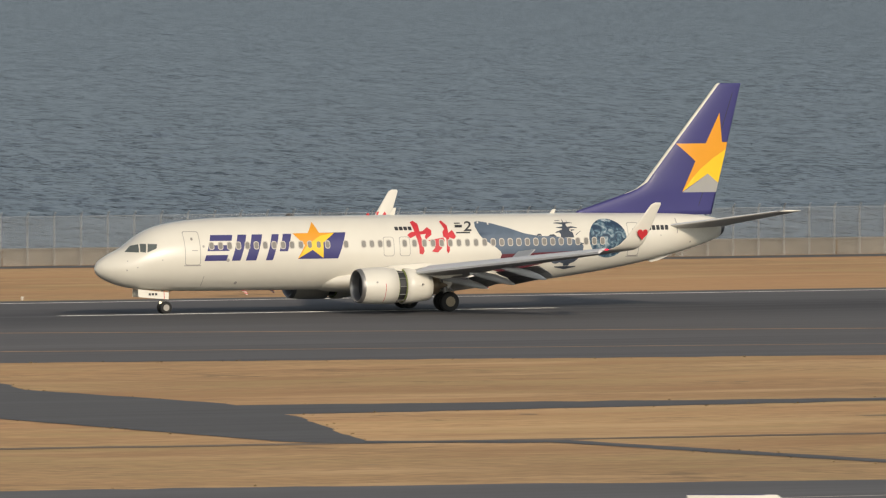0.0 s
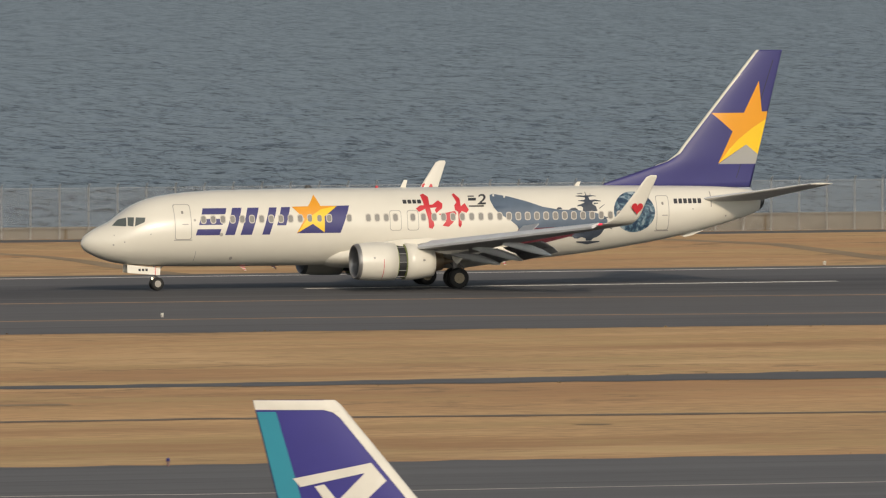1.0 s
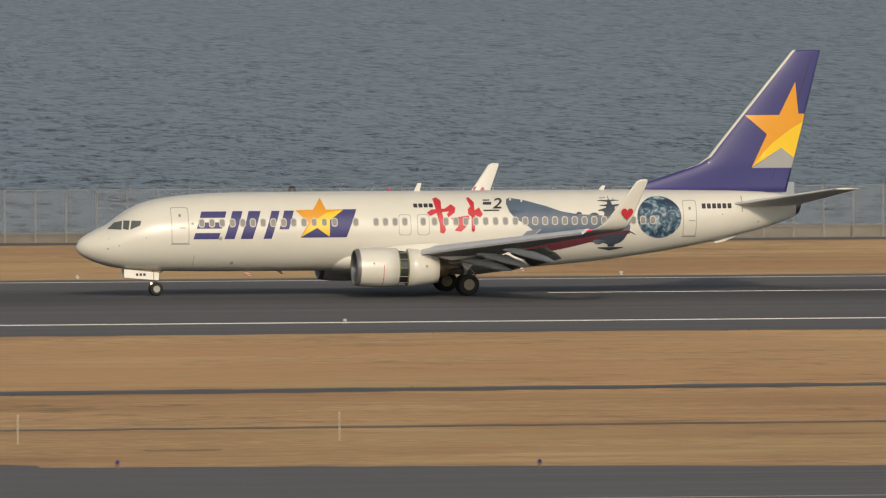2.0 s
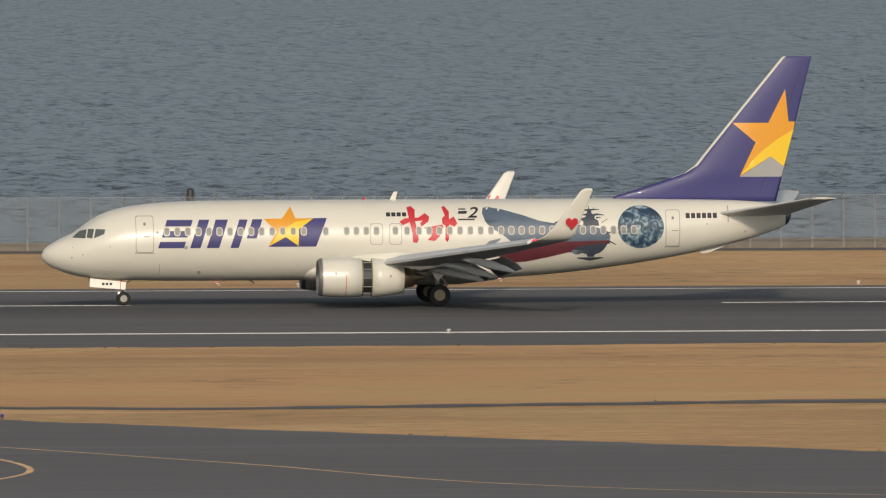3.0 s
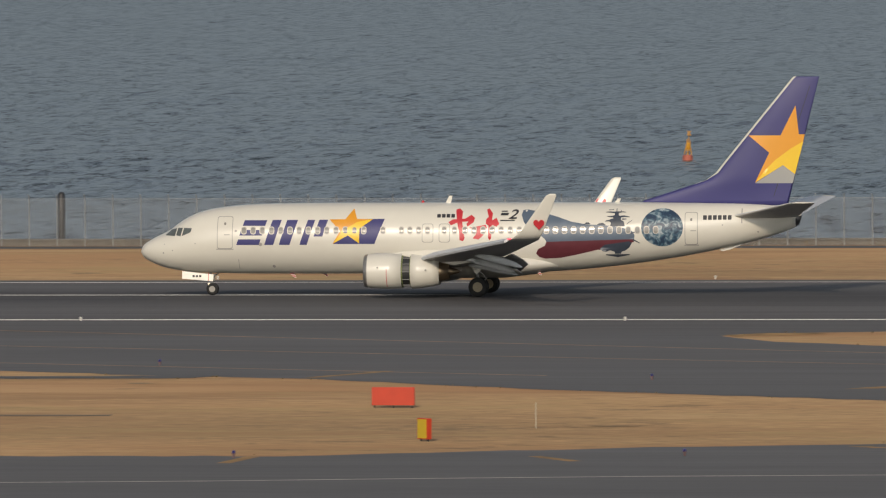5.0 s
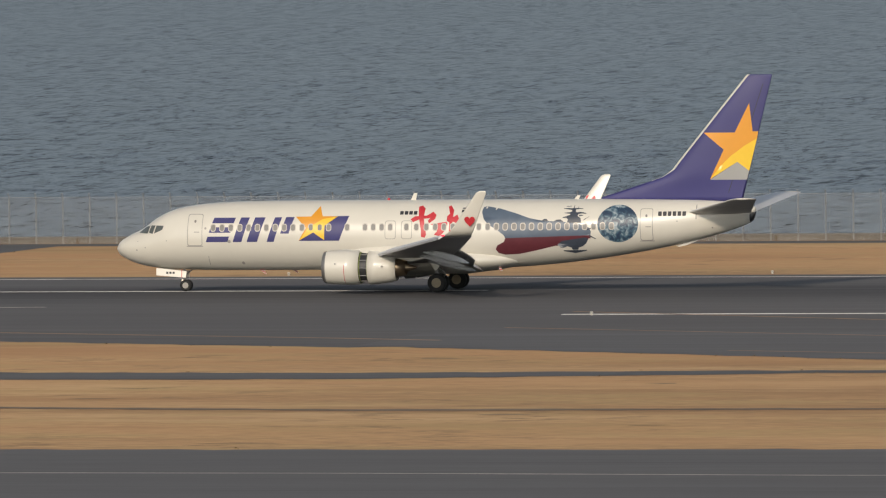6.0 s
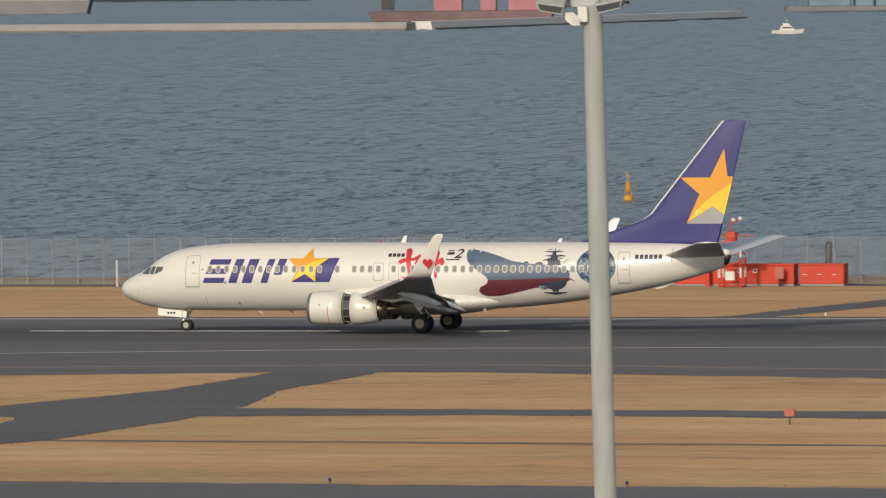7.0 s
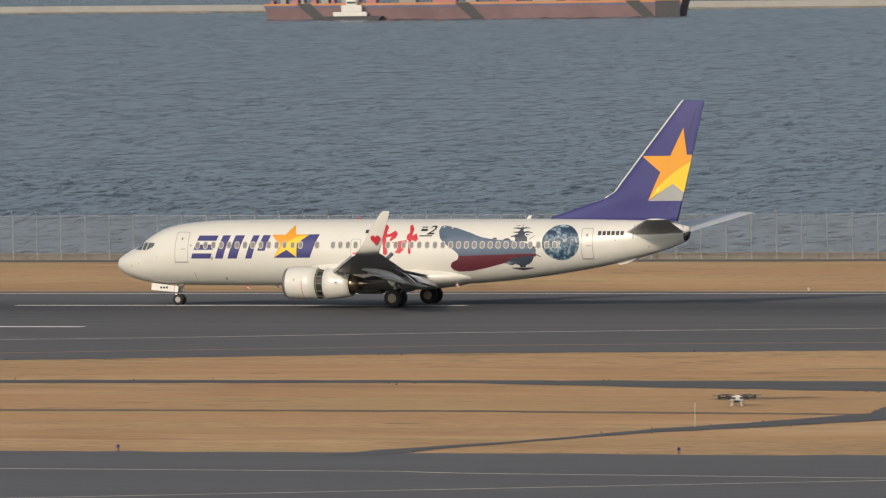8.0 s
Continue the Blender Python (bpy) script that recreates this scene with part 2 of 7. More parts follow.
def runway_material():
    """Asphalt with a band of tyre rubber along the middle."""
    m = surface("runway_asphalt", (0.058, 0.057, 0.060), 0.9, vary=0.12, grain=1.5, stain=0.04, stretch=(0.12, 1, 1), matte=1.0)
    t, ln = m.node_tree.nodes, m.node_tree.links
    b = t["Principled BSDF"]
    old = b.inputs["Base Color"].links[0].from_socket
    co = t.new("ShaderNodeTexCoord")
    sep = t.new("ShaderNodeSeparateXYZ")
    ln.new(co.outputs["Object"], sep.inputs[0])
    mp = t.new("ShaderNodeMapping")
    mp.inputs["Scale"].default_value = (0.01, 0.25, 1)
    ln.new(co.outputs["Object"], mp.inputs[0])
    nz = t.new("ShaderNodeTexNoise")
    nz.inputs["Scale"].default_value = 1.0
    ln.new(mp.outputs[0], nz.inputs["Vector"])
    ab = t.new("ShaderNodeMath")
    ab.operation = "ABSOLUTE"
    ln.new(sep.outputs["Y"], ab.inputs[0])
    wob = t.new("ShaderNodeMath")
    wob.operation = "MULTIPLY_ADD"
    wob.inputs[1].default_value = 9.0
    ln.new(nz.outputs[0], wob.inputs[0])
    ln.new(ab.outputs[0], wob.inputs[2])
    band = t.new("ShaderNodeMapRange")
    band.inputs["From Min"].default_value, band.inputs["From Max"].default_value = 21.0, 8.0
    ln.new(wob.outputs[0], band.inputs["Value"])
    mix = t.new("ShaderNodeMix")
    mix.data_type = "RGBA"
    mix.inputs["B"].default_value = (0.028, 0.027, 0.029, 1)
    ln.new(band.outputs[0], mix.inputs["Factor"])
    ln.new(old, mix.inputs["A"])
    pale = remap(t, ln, stretched_noise(t, ln, (0.006, 0.35), 5, 0.65), 0.50, 0.72, 0.0, 0.6)
    col = blend(t, ln, pale, mix.outputs["Result"], (0.083, 0.081, 0.085))
    tar = remap(t, ln, stretched_noise(t, ln, (0.012, 0.9), 4, 0.65, 0.0, (5, 1, 0)), 0.56, 0.70, 0.0, 0.6)
    ln.new(blend(t, ln, tar, col, (0.021, 0.020, 0.022)), b.inputs["Base Color"])
    return m


def globe_material():
    """Print of a blue planet with white cloud."""
    m = bpy.data.materials.new("planet_print")
    m.use_nodes = True
    t, ln = m.node_tree.nodes, m.node_tree.links
    b = t["Principled BSDF"]
    b.inputs["Roughness"].default_value = 0.4
    co = t.new("ShaderNodeTexCoord")
    nz = t.new("ShaderNodeTexNoise")
    nz.inputs["Scale"].default_value, nz.inputs["Detail"].default_value, nz.inputs["Distortion"].default_value = 2.7, 8, 1.0
    ln.new(co.outputs["Object"], nz.inputs["Vector"])
    r = t.new("ShaderNodeValToRGB")
    e = r.color_ramp.elements
    e[0].position, e[0].color = 0.42, (0.022, 0.045, 0.085, 1)
    e[1].position, e[1].color = 0.72, (0.52, 0.57, 0.58, 1)
    mid = e.new(0.52)
    mid.color = (0.07, 0.14, 0.19, 1)
    ln.new(nz.outputs[0], r.inputs[0])
    ln.new(r.outputs[0], b.inputs["Base Color"])
    return m


def fence_material():
    """Wire mesh too fine to see singly: mostly see-through."""
    m = bpy.data.materials.new("wire_mesh")
    m.use_nodes = True
    t, ln = m.node_tree.nodes, m.node_tree.links
    b = t["Principled BSDF"]
    b.inputs["Base Color"].default_value, b.inputs["Roughness"].default_value = (0.34, 0.33, 0.31, 1), 0.6
    clear = t.new("ShaderNodeBsdfTransparent")
    mix = t.new("ShaderNodeMixShader")
    mix.inputs[0].default_value = 0.15
    ln.new(clear.outputs[0], mix.inputs[1])
    ln.new(b.outputs[0], mix.inputs[2])
    ln.new(mix.outputs[0], t["Material Output"].inputs[0])
    return m


def glow(name, colour, strength):
    m = bpy.data.materials.new(name)
    m.use_nodes = True
    b = m.node_tree.nodes["Principled BSDF"]
    b.inputs["Base Color"].default_value = (*colour, 1)
    b.inputs["Emission Color"].default_value, b.inputs["Emission Strength"].default_value = (*colour, 1), strength
    return m


def water_material():
    """Turbid water under short wind chop, with gusts that vary its relief."""
    m = bpy.data.materials.new("sea_water")
    m.use_nodes = True
    t, ln = m.node_tree.nodes, m.node_tree.links
    b = t["Principled BSDF"]
    b.inputs["Roughness"].default_value, b.inputs["IOR"].default_value = 0.22, 1.33
    # steep little crests, scattered, over a low ripple
    crest = remap(t, ln, stretched_noise(t, ln, (0.74, 0.14), 4, 0.6, 0.04), 0.54, 0.67)
    swell = remap(t, ln, stretched_noise(t, ln, (0.30, 0.045), 4, 0.6, 0.03, (4, 2, 0)), 0.53, 0.68)
    low = stretched_noise(t, ln, (1.1, 0.26), 3, 0.6, -0.06)
    last = None
    for height, dist in ((swell, 0.75), (crest, 0.52), (low, 0.26)):
        bp = t.new("ShaderNodeBump")
        bp.inputs["Strength"].default_value, bp.inputs["Distance"].default_value = 1.0, dist
        ln.new(height, bp.inputs["Height"])
        if last:
            ln.new(last.outputs[0], bp.inputs["Normal"])
        last = bp
    ln.new(last.outputs[0], b.inputs["Normal"])
    silt = remap(t, ln, stretched_noise(t, ln, (0.02, 0.006), 3), 0.35, 0.65)
    ln.new(blend(t, ln, silt, (0.030, 0.043, 0.048), (0.046, 0.058, 0.065)), b.inputs["Base Color"])
    return m


def turf_material():
    """Dry mown turf: straw, rusty and bleached patches drawn out along the mowing, dark thatch between."""
    m = surface("dry_grass", (0.205, 0.129, 0.061), 0.95, vary=0.26, grain=2.4, stain=0.05, stretch=(0.36, 0.55, 1), tint=(0.328, 0.205, 0.097), matte=1.0)
    t, ln = m.node_tree.nodes, m.node_tree.links
    b = t["Principled BSDF"]
    col = b.inputs["Base Color"].links[0].from_socket
    rusty = remap(t, ln, stretched_noise(t, ln, (0.022, 0.075), 6, 0.68, 0.02), 0.47, 0.62, 0.0, 0.8)
    col = blend(t, ln, rusty, col, (0.200, 0.108, 0.047))
    pale = remap(t, ln, stretched_noise(t, ln, (0.03, 0.10), 6, 0.7, -0.02, (7, 3, 0)), 0.53, 0.66, 0.0, 0.65)
    col = blend(t, ln, pale, col, (0.393, 0.267, 0.139))
    fired = remap(t, ln, stretched_noise(t, ln, (0.004, 0.035), 3, 0.6, 0.0, (2, 0.4, 0)), 0.48, 0.60, 0.0, 0.6)
    col = blend(t, ln, fired, col, (0.295, 0.158, 0.070))
    olive = remap(t, ln, stretched_noise(t, ln, (0.045, 0.11), 6, 0.72, 0.0, (11, 2, 0)), 0.50, 0.64, 0.0, 0.6)
    col = blend(t, ln, olive, col, (0.262, 0.190, 0.083))
    worn = remap(t, ln, stretched_noise(t, ln, (0.035, 0.05), 3, 0.6, 0.0, (1, 5, 0)), 0.48, 0.62)
    thatch = remap(t, ln, stretched_noise(t, ln, (0.28, 0.34), 5, 0.75, 0.0, (3, 9, 0)), 0.53, 0.66, 0.0, 0.75)
    both = t.new("ShaderNodeMath")
    both.operation = "MULTIPLY"
    ln.new(worn, both.inputs[0])
    ln.new(thatch, both.inputs[1])
    col = blend(t, ln, both.outputs[0], col, (0.094, 0.060, 0.030))
    ln.new(col, b.inputs["Base Color"])
    return m


def paving_material(name, base):
    """Grey asphalt with lane-long streaks, tar joints and paler patches."""
    m = surface(name, base, 0.9, vary=0.15, grain=1.5, stain=0.06, stretch=(0.25, 1, 1), matte=1.0)
    t, ln = m.node_tree.nodes, m.node_tree.links
    b = t["Principled BSDF"]
    col = b.inputs["Base Color"].links[0].from_socket
    pale = remap(t, ln, stretched_noise(t, ln, (0.008, 0.30), 4, 0.6), 0.50, 0.70, 0.0, 0.55)
    col = blend(t, ln, pale, col, tuple(c * 1.45 for c in base))
    tar = remap(t, ln, stretched_noise(t, ln, (0.02, 0.9), 3, 0.6, 0.02, (5, 1, 0)), 0.60, 0.70, 0.0, 0.6)
    col = blend(t, ln, tar, col, tuple(c * 0.6 for c in base))
    ln.new(col, b.inputs["Base Color"])
    return m


def runway_bar_material():
    """White paint, scuffed, with tyre rubber ground into it near the runway's middle."""
    m = surface("runway_bar_paint", (0.47, 0.485, 0.51), 0.95, vary=0.16, grain=1.2, stain=0.3, stretch=(1, 0.3, 1), matte=1.0)
    t, ln = m.node_tree.nodes, m.node_tree.links
    b = t["Principled BSDF"]
    col = b.inputs["Base Color"].links[0].from_socket
    co, sep, ab = t.new("ShaderNodeTexCoord"), t.new("ShaderNodeSeparateXYZ"), t.new("ShaderNodeMath")
    ab.operation = "ABSOLUTE"
    ln.new(co.outputs["Object"], sep.inputs[0])
    ln.new(sep.outputs["Y"], ab.inputs[0])
    ln.new(blend(t, ln, remap(t, ln, ab.outputs[0], 14.0, 3.0, 0.0, 0.55), col, (0.12, 0.12, 0.125)), b.inputs["Base Color"])
    return m


M_BARPAINT = runway_bar_material()
M_RUSTPOLE, M_RUNWAY, M_GLOBE, M_FENCE, M_SEA = rusty_pole_material(), runway_material(), globe_material(), fence_material(), water_material()
M_GRASS, M_TAXI, M_ROAD = turf_material(), paving_material("taxiway_asphalt", (0.061, 0.061, 0.065)), paving_material("road_asphalt", (0.051, 0.051, 0.054))
M_NAVRED = glow("red_navigation_light", (1.0, 0.02, 0.05), 2.2)
M_BEACON = glow("warm_taxi_light", (1.0, 0.85, 0.6), 2.0)


# ---------------------------------------------------------------- mesh helpers
def finish(bm, name, material, smooth=False, fix=True):
    me = bpy.data.meshes.new(name)
    if fix:
        bmesh.ops.recalc_face_normals(bm, faces=bm.faces)
    bm.to_mesh(me)
    bm.free()
    me.materials.append(material)
    if smooth:
        for p in me.polygons:
            p.use_smooth = True
    return me


def part(name, bm, material, parent=None, label="", smooth=False, fix=True, at=None):
    ob = new(name, finish(bm, name, material, smooth, fix))
    ob.parent = parent
    if at is not None:
        ob.matrix_basis = at
    if label:
        tagged(ob, label)
    return ob


def glyphs(text, size, material, parent, m, lean=0.0):
    """Flat lettering in the built-in font, as a mesh."""
    cu = bpy.data.curves.new("lettering", "FONT")
    cu.body, cu.size, cu.shear, cu.align_x = text, size, lean, "CENTER"
    cu.offset = 0.012
    tmp = bpy.data.objects.new("lettering", cu)
    scene.collection.objects.link(tmp)
    me = bpy.data.meshes.new_from_object(tmp.evaluated_get(bpy.context.evaluated_depsgraph_get()))
    bpy.data.objects.remove(tmp)
    me.materials.clear()
    me.materials.append(material)
    ob = new("lettering", me)
    ob.parent, ob.matrix_basis = parent, m
    return ob


def empty(name, m, **tags):
    ob = new(name)
    ob.matrix_basis = m
    return tagged(ob, **tags)


def box(bm, lo, hi, bevel=0.0):
    """An axis-aligned box between two corners."""
    v = [bm.verts.new((x, y, z)) for x in (lo[0], hi[0]) for y in (lo[1], hi[1]) for z in (lo[2], hi[2])]
    fs = [bm.faces.new([v[i] for i in f]) for f in ((0, 1, 3, 2), (4, 6, 7, 5), (0, 4, 5, 1), (2, 3, 7, 6), (0, 2, 6, 4), (1, 5, 7, 3))]
    if bevel:
        es = list({e for f in fs for e in f.edges})
        bmesh.ops.bevel(bm, geom=es, offset=bevel, segments=2, affect="EDGES", profile=0.6)
    return v


def loft(bm, rings, cap=True, closed=True):
    """Skin over rings of equally many points."""
    rows = [[bm.verts.new(p) for p in r] for r in rings]
    n = len(rows[0])
    for a, b in zip(rows, rows[1:]):
        for i in range(n if closed else n - 1):
            j = (i + 1) % n
            bm.faces.new((a[i], a[j], b[j], b[i]))
    if cap:
        bm.faces.new(rows[0])
        bm.faces.new(rows[-1])
    return rows


def prism(bm, outline, axis, lo, hi):
    """An outline of two coordinates, drawn out along the axis x, y or z."""
    put = {"x": lambda p, d: (d, p[0], p[1]), "y": lambda p, d: (p[0], d, p[1]), "z": lambda p, d: (p[0], p[1], d)}[axis]
    loft(bm, [[put(p, d) for p in outline] for d in (lo, hi)])


def ring_x(x, cy, cz, ry, rz, n=32):
    return [(x, cy + ry * math.cos(2 * math.pi * i / n), cz + rz * math.sin(2 * math.pi * i / n)) for i in range(n)]


def ring_y(cx, y, cz, r, n=24):
    return [(cx + r * math.cos(2 * math.pi * i / n), y, cz + r * math.sin(2 * math.pi * i / n)) for i in range(n)]


def ring_z(cx, cy, z, r, n=12):
    return [(cx + r * math.cos(2 * math.pi * i / n), cy + r * math.sin(2 * math.pi * i / n), z) for i in range(n)]


def lathe_z(bm, profile, n=12, cx=0, cy=0):
    loft(bm, [ring_z(cx, cy, z, r, n) for r, z in profile])


def rod(bm, a, b, r0, r1=None, n=8):
    """A round bar from a to b."""
    a, b = Vector(a), Vector(b)
    r1 = r0 if r1 is None else r1
    d = (b - a).normalized()
    u = d.orthogonal().normalized()
    w = d.cross(u)
    loft(bm, [[tuple(p + (u * math.cos(k) + w * math.sin(k)) * r) for k in [2 * math.pi * i / n for i in range(n)]] for p, r in ((a, r0), (b, r1))])


# ---------------------------------------------------------------- ground, sea, paving
def ground_z(y):
    return -0.32 * min(abs(y), 40) / 30


YS = [-3500, -1500, -800, -400, -250, -120, -60, -40, -20, 0, 20, 40, 70, 104.5]


CHOP = 0.0042


def build_ground():
    bm = bmesh.new()
    xs = [-4500, -1500, -600, -300, 0, 300, 600, 1500, 4500]
    rows = [[bm.verts.new((x, y, ground_z(y) - 0.006)) for x in xs] for y in YS]
    for a, b in zip(rows, rows[1:]):
        for i in range(len(xs) - 1):
            bm.faces.new((a[i], a[i + 1], b[i + 1], b[i]))
    tagged(part("ground", bm, M_GRASS, fix=False), "dry straw-coloured airfield grass", "ground", kind="structure")
    bm = bmesh.new()
    bm.faces.new([bm.verts.new(p) for p in ((-6000, 105, -5.9), (6000, 105, -5.9), (6000, 7000, -5.9), (-6000, 7000, -5.9))])
    water = tagged(part("water", bm, M_SEA, fix=False), "choppy grey-blue sea", "sea", kind="structure")
    build_chop(water)


def build_chop(water):
    """Short-crested wind waves on a fan-shaped grid, finer near the shore and coarser far out."""
    rng = np.random.RandomState(4)
    far = 1 / np.linspace(1 / 745.0, 1 / 6200.0, 720)
    across, out = np.meshgrid(np.arange(-0.47, 0.55, 0.00072), far)
    x, y = across * out, out - 640.0
    x = x + rng.uniform(-0.3, 0.3, x.shape) * 0.00072 * out
    z = np.zeros(x.shape)
    for k in range(40):
        length = 1.4 * 3.7 ** (k / 39)
        way = radians(84) + rng.normal(0, 0.55)
        kx, ky, ph = math.cos(way) * 6.283 / length, math.sin(way) * 6.283 / length, rng.uniform(0, 6.28)
        warp = 0.8 * np.sin(x * 0.13 * kx + y * 0.11 + ph) + 0.8 * np.sin(y * 0.07 * ky - x * 0.05 + 2 * ph)
        z += CHOP * length**0.8 * np.sin(x * kx + y * ky + ph + warp)
    gust = 1 + 0.35 * np.sin(x * 0.021 + 1.3 * np.sin(y * 0.011)) * np.sin(y * 0.017 + 0.8 * np.sin(x * 0.013))
    z = z * gust * (out / 745.0) ** 0.6
    z = z + 0.8 * np.maximum(z, 0) ** 2 - 5.0
    n, m = x.shape
    i = np.arange(n * m).reshape(n, m)
    quads = np.stack([i[:-1, :-1], i[:-1, 1:], i[1:, 1:], i[1:, :-1]], -1).reshape(-1, 4)
    me = bpy.data.meshes.new("wind_waves")
    me.vertices.add(n * m)
    me.vertices.foreach_set("co", np.stack([x, y, z], -1).astype(np.float32).ravel())
    me.loops.add(quads.size)
    me.loops.foreach_set("vertex_index", quads.astype(np.int32).ravel())
    me.polygons.add(len(quads))
    me.polygons.foreach_set("loop_start", np.arange(0, quads.size, 4, dtype=np.int32))
    me.polygons.foreach_set("use_smooth", np.ones(len(quads), dtype=bool))
    me.update(calc_edges=True)
    me.materials.append(M_SEA)
    new("wind_waves", me).parent = water


def ragged(outline, step=1.6, amount=0.45):
    """The outline with many small uneven steps, as turf grows over a paved edge."""
    rnd = random.Random(len(outline))
    out = []
    for p, q in zip(outline, outline[1:] + outline[:1]):
        out.append(p)
        n = int(math.hypot(q[0] - p[0], q[1] - p[1]) / step)
        if n > 400 or max(abs(p[0]), abs(q[0])) > 420:
            continue
        for k in range(1, n):
            u = k / n
            out.append((p[0] + (q[0] - p[0]) * u + rnd.uniform(-0.3, 0.3) * amount, p[1] + (q[1] - p[1]) * u + rnd.uniform(-1, 1) * amount))
    return out


EDGES = []


def sheet(name, outline, material, lift, label, category, parent=None):
    """A paved or painted area with an outline in plan, laid on the ground's profile."""
    if material in (M_RUNWAY, M_TAXI, M_ROAD) and category != "drain":
        EDGES.append(outline)
        outline = ragged(outline)
    elif category in ("grass", "weeds", "drain"):
        outline = ragged(outline, 0.5 if category != "drain" else 1.2, 0.5 if category == "grass" else 0.25)
    bm = bmesh.new()
    tris = tessellate_polygon([[Vector((x, y, 0)) for x, y in outline]])
    vs = [bm.verts.new((x, y, 0)) for x, y in outline]
    for t in tris:
        f = bm.faces.new([vs[i] for i in t])
        f.normal_update()
        if f.normal.z < 0:
            f.normal_flip()
    lo, hi = min(p[1] for p in outline), max(p[1] for p in outline)
    for y in (-40, 0, 40):
        if lo < y < hi:
            bmesh.ops.bisect_plane(bm, geom=bm.verts[:] + bm.edges[:] + bm.faces[:], plane_co=(0, y, 0), plane_no=(0, 1, 0))
    for v in bm.verts:
        v.co.z = ground_z(v.co.y) + lift
    ob = part(name, bm, material, parent, fix=False)
    return tagged(ob, label, category, kind="structure")


def stripe(name, points, width, material, lift, label, category="marking"):
    """A painted line of even width along points in plan."""
    left, right = [], []
    for i, p in enumerate(points):
        a, b = Vector(points[max(0, i - 1)]), Vector(points[min(len(points) - 1, i + 1)])
        d = (b - a).normalized()
        n = Vector((-d.y, d.x)) * width / 2
        left.append(tuple(Vector(p) + n))
        right.append(tuple(Vector(p) - n))
    return sheet(name, left + right[::-1], material, lift, label, category)


def smooth_line(points, steps=6):
    ts = list(range(len(points)))
    return [(glide(ts, [p[0] for p in points], i / steps), glide(ts, [p[1] for p in points], i / steps)) for i in range((len(points) - 1) * steps + 1)]


build_ground()
sheet("runway", [(-2500, -76), (-290, -76), (-257, -73), (-235, -62.5), (-211, -57.3), (-195, -51.5), (-186, -51.5), (-160, -58.6), (-131, -71), (-100, -60), (-62, -50),
                 (-59, -49), (-57, -45.3), (-50, -43), (-40, -40.5), (-18, -38.8), (8, -42.2), (43, -43), (96, -41), (128, -40.3), (162, -45), (193, -47.5), (215, -50), (237, -54.7), (270, -62.5), (320, -66),
                 (2500, -66), (2500, 36), (-2500, 36)], M_RUNWAY, 0.0, "worn dark asphalt runway with tyre rubber", "runway")
sheet("taxiway", [(-2500, -236), (2500, -236), (2500, -182), (209, -182), (183, -176.4), (159, -172.8), (132, -171), (107, -169.5), (75, -164), (-50, -178), (-77, -178.2), (-107, -178.6),
                  (-147, -177.4), (-170, -175), (-214, -174.7), (-2500, -174)], M_TAXI, 0.0, "grey asphalt taxiway", "taxiway")
sheet("runway_exit", [(-131, -69), (-131, -50), (-100, -50), (-60, -45), (-59, -49.5), (-58, -52), (-55.5, -57), (-50, -62), (-41, -68), (-29, -74), (-17, -80), (-5, -87.5), (2, -92), (8, -97.5), (12.4, -104.2),
                      (26.4, -115), (36.7, -125.8), (76, -163), (76, -186), (-78, -186), (-50.5, -170), (-36.9, -166), (-28, -154), (-25.7, -144), (-44, -125.8), (-60, -115), (-75, -101.8), (-83, -98)],
      M_TAXI, 0.006, "wide grey asphalt runway exit", "taxiway")
sheet("service_road", [(12, -104.5), (14, -102.6), (38, -107), (60, -103), (86, -100.4), (124, -99.9), (153, -102.5), (183, -100.6), (205, -102.6), (225, -107), (246, -110.6), (300, -116),
                       (1500, -130), (1500, -134), (300, -119), (246, -113.5), (225, -115), (205, -115), (183, -108), (153, -105.7), (124, -102.9), (86, -104.4), (60, -106), (38, -109)],
      M_ROAD, 0.01, "narrow asphalt service road through grass", "road")
sheet("service_road", [(-78, -98.5), (-124, -102), (-149, -100.5), (-171, -99.2), (-197, -97.5), (-220, -97.6), (-247, -98.6), (-1500, -100), (-1500, -104), (-247, -102.6), (-220, -101.2),
                       (-193, -110), (-169, -105.9), (-147, -109), (-122, -109), (-100, -103), (-80, -101.5)], M_ROAD, 0.01, "narrow asphalt service road through grass", "road")
sheet("crossing_road", [(215.5, -49), (212.2, -78.7), (205.6, -100.3), (200.2, -114), (201.8, -140.6), (203, -143), (211.5, -146.4), (215.5, -169), (219, -180), (221, -180), (217, -167.5),
                        (213.2, -144.6), (205.3, -141.4), (213, -117.4), (215.8, -103), (214, -84), (215.7, -78.7), (219, -48)], M_ROAD, 0.014, "asphalt road crossing the grass to the runway", "road")
sheet("crossing_road", [(-196.5, -49), (-194.6, -76), (-197, -97), (-191.3, -110.7), (-187.4, -126.5), (-185.6, -133.9), (-186.4, -137), (-188.1, -144.4), (-190.6, -150.5), (-191.6, -158.7), (-193.2, -165), (-196, -172.5), (-196.5, -178),
                        (-193.8, -178), (-193.4, -171), (-191.2, -162), (-189.1, -154), (-186.2, -149.6), (-184, -144.1), (-182.4, -140.9), (-181.2, -135), (-181.4, -129), (-182, -112), (-184, -95), (-188.3, -75.7), (-190.5, -49)], M_ROAD, 0.014, "asphalt road crossing the grass to the runway", "road")
sheet("perimeter_road", [(-1500, 97.8), (1500, 97.8), (1500, 102.6), (-1500, 102.6)], M_ROAD, 0.0, "asphalt perimeter road below the sea wall", "road")
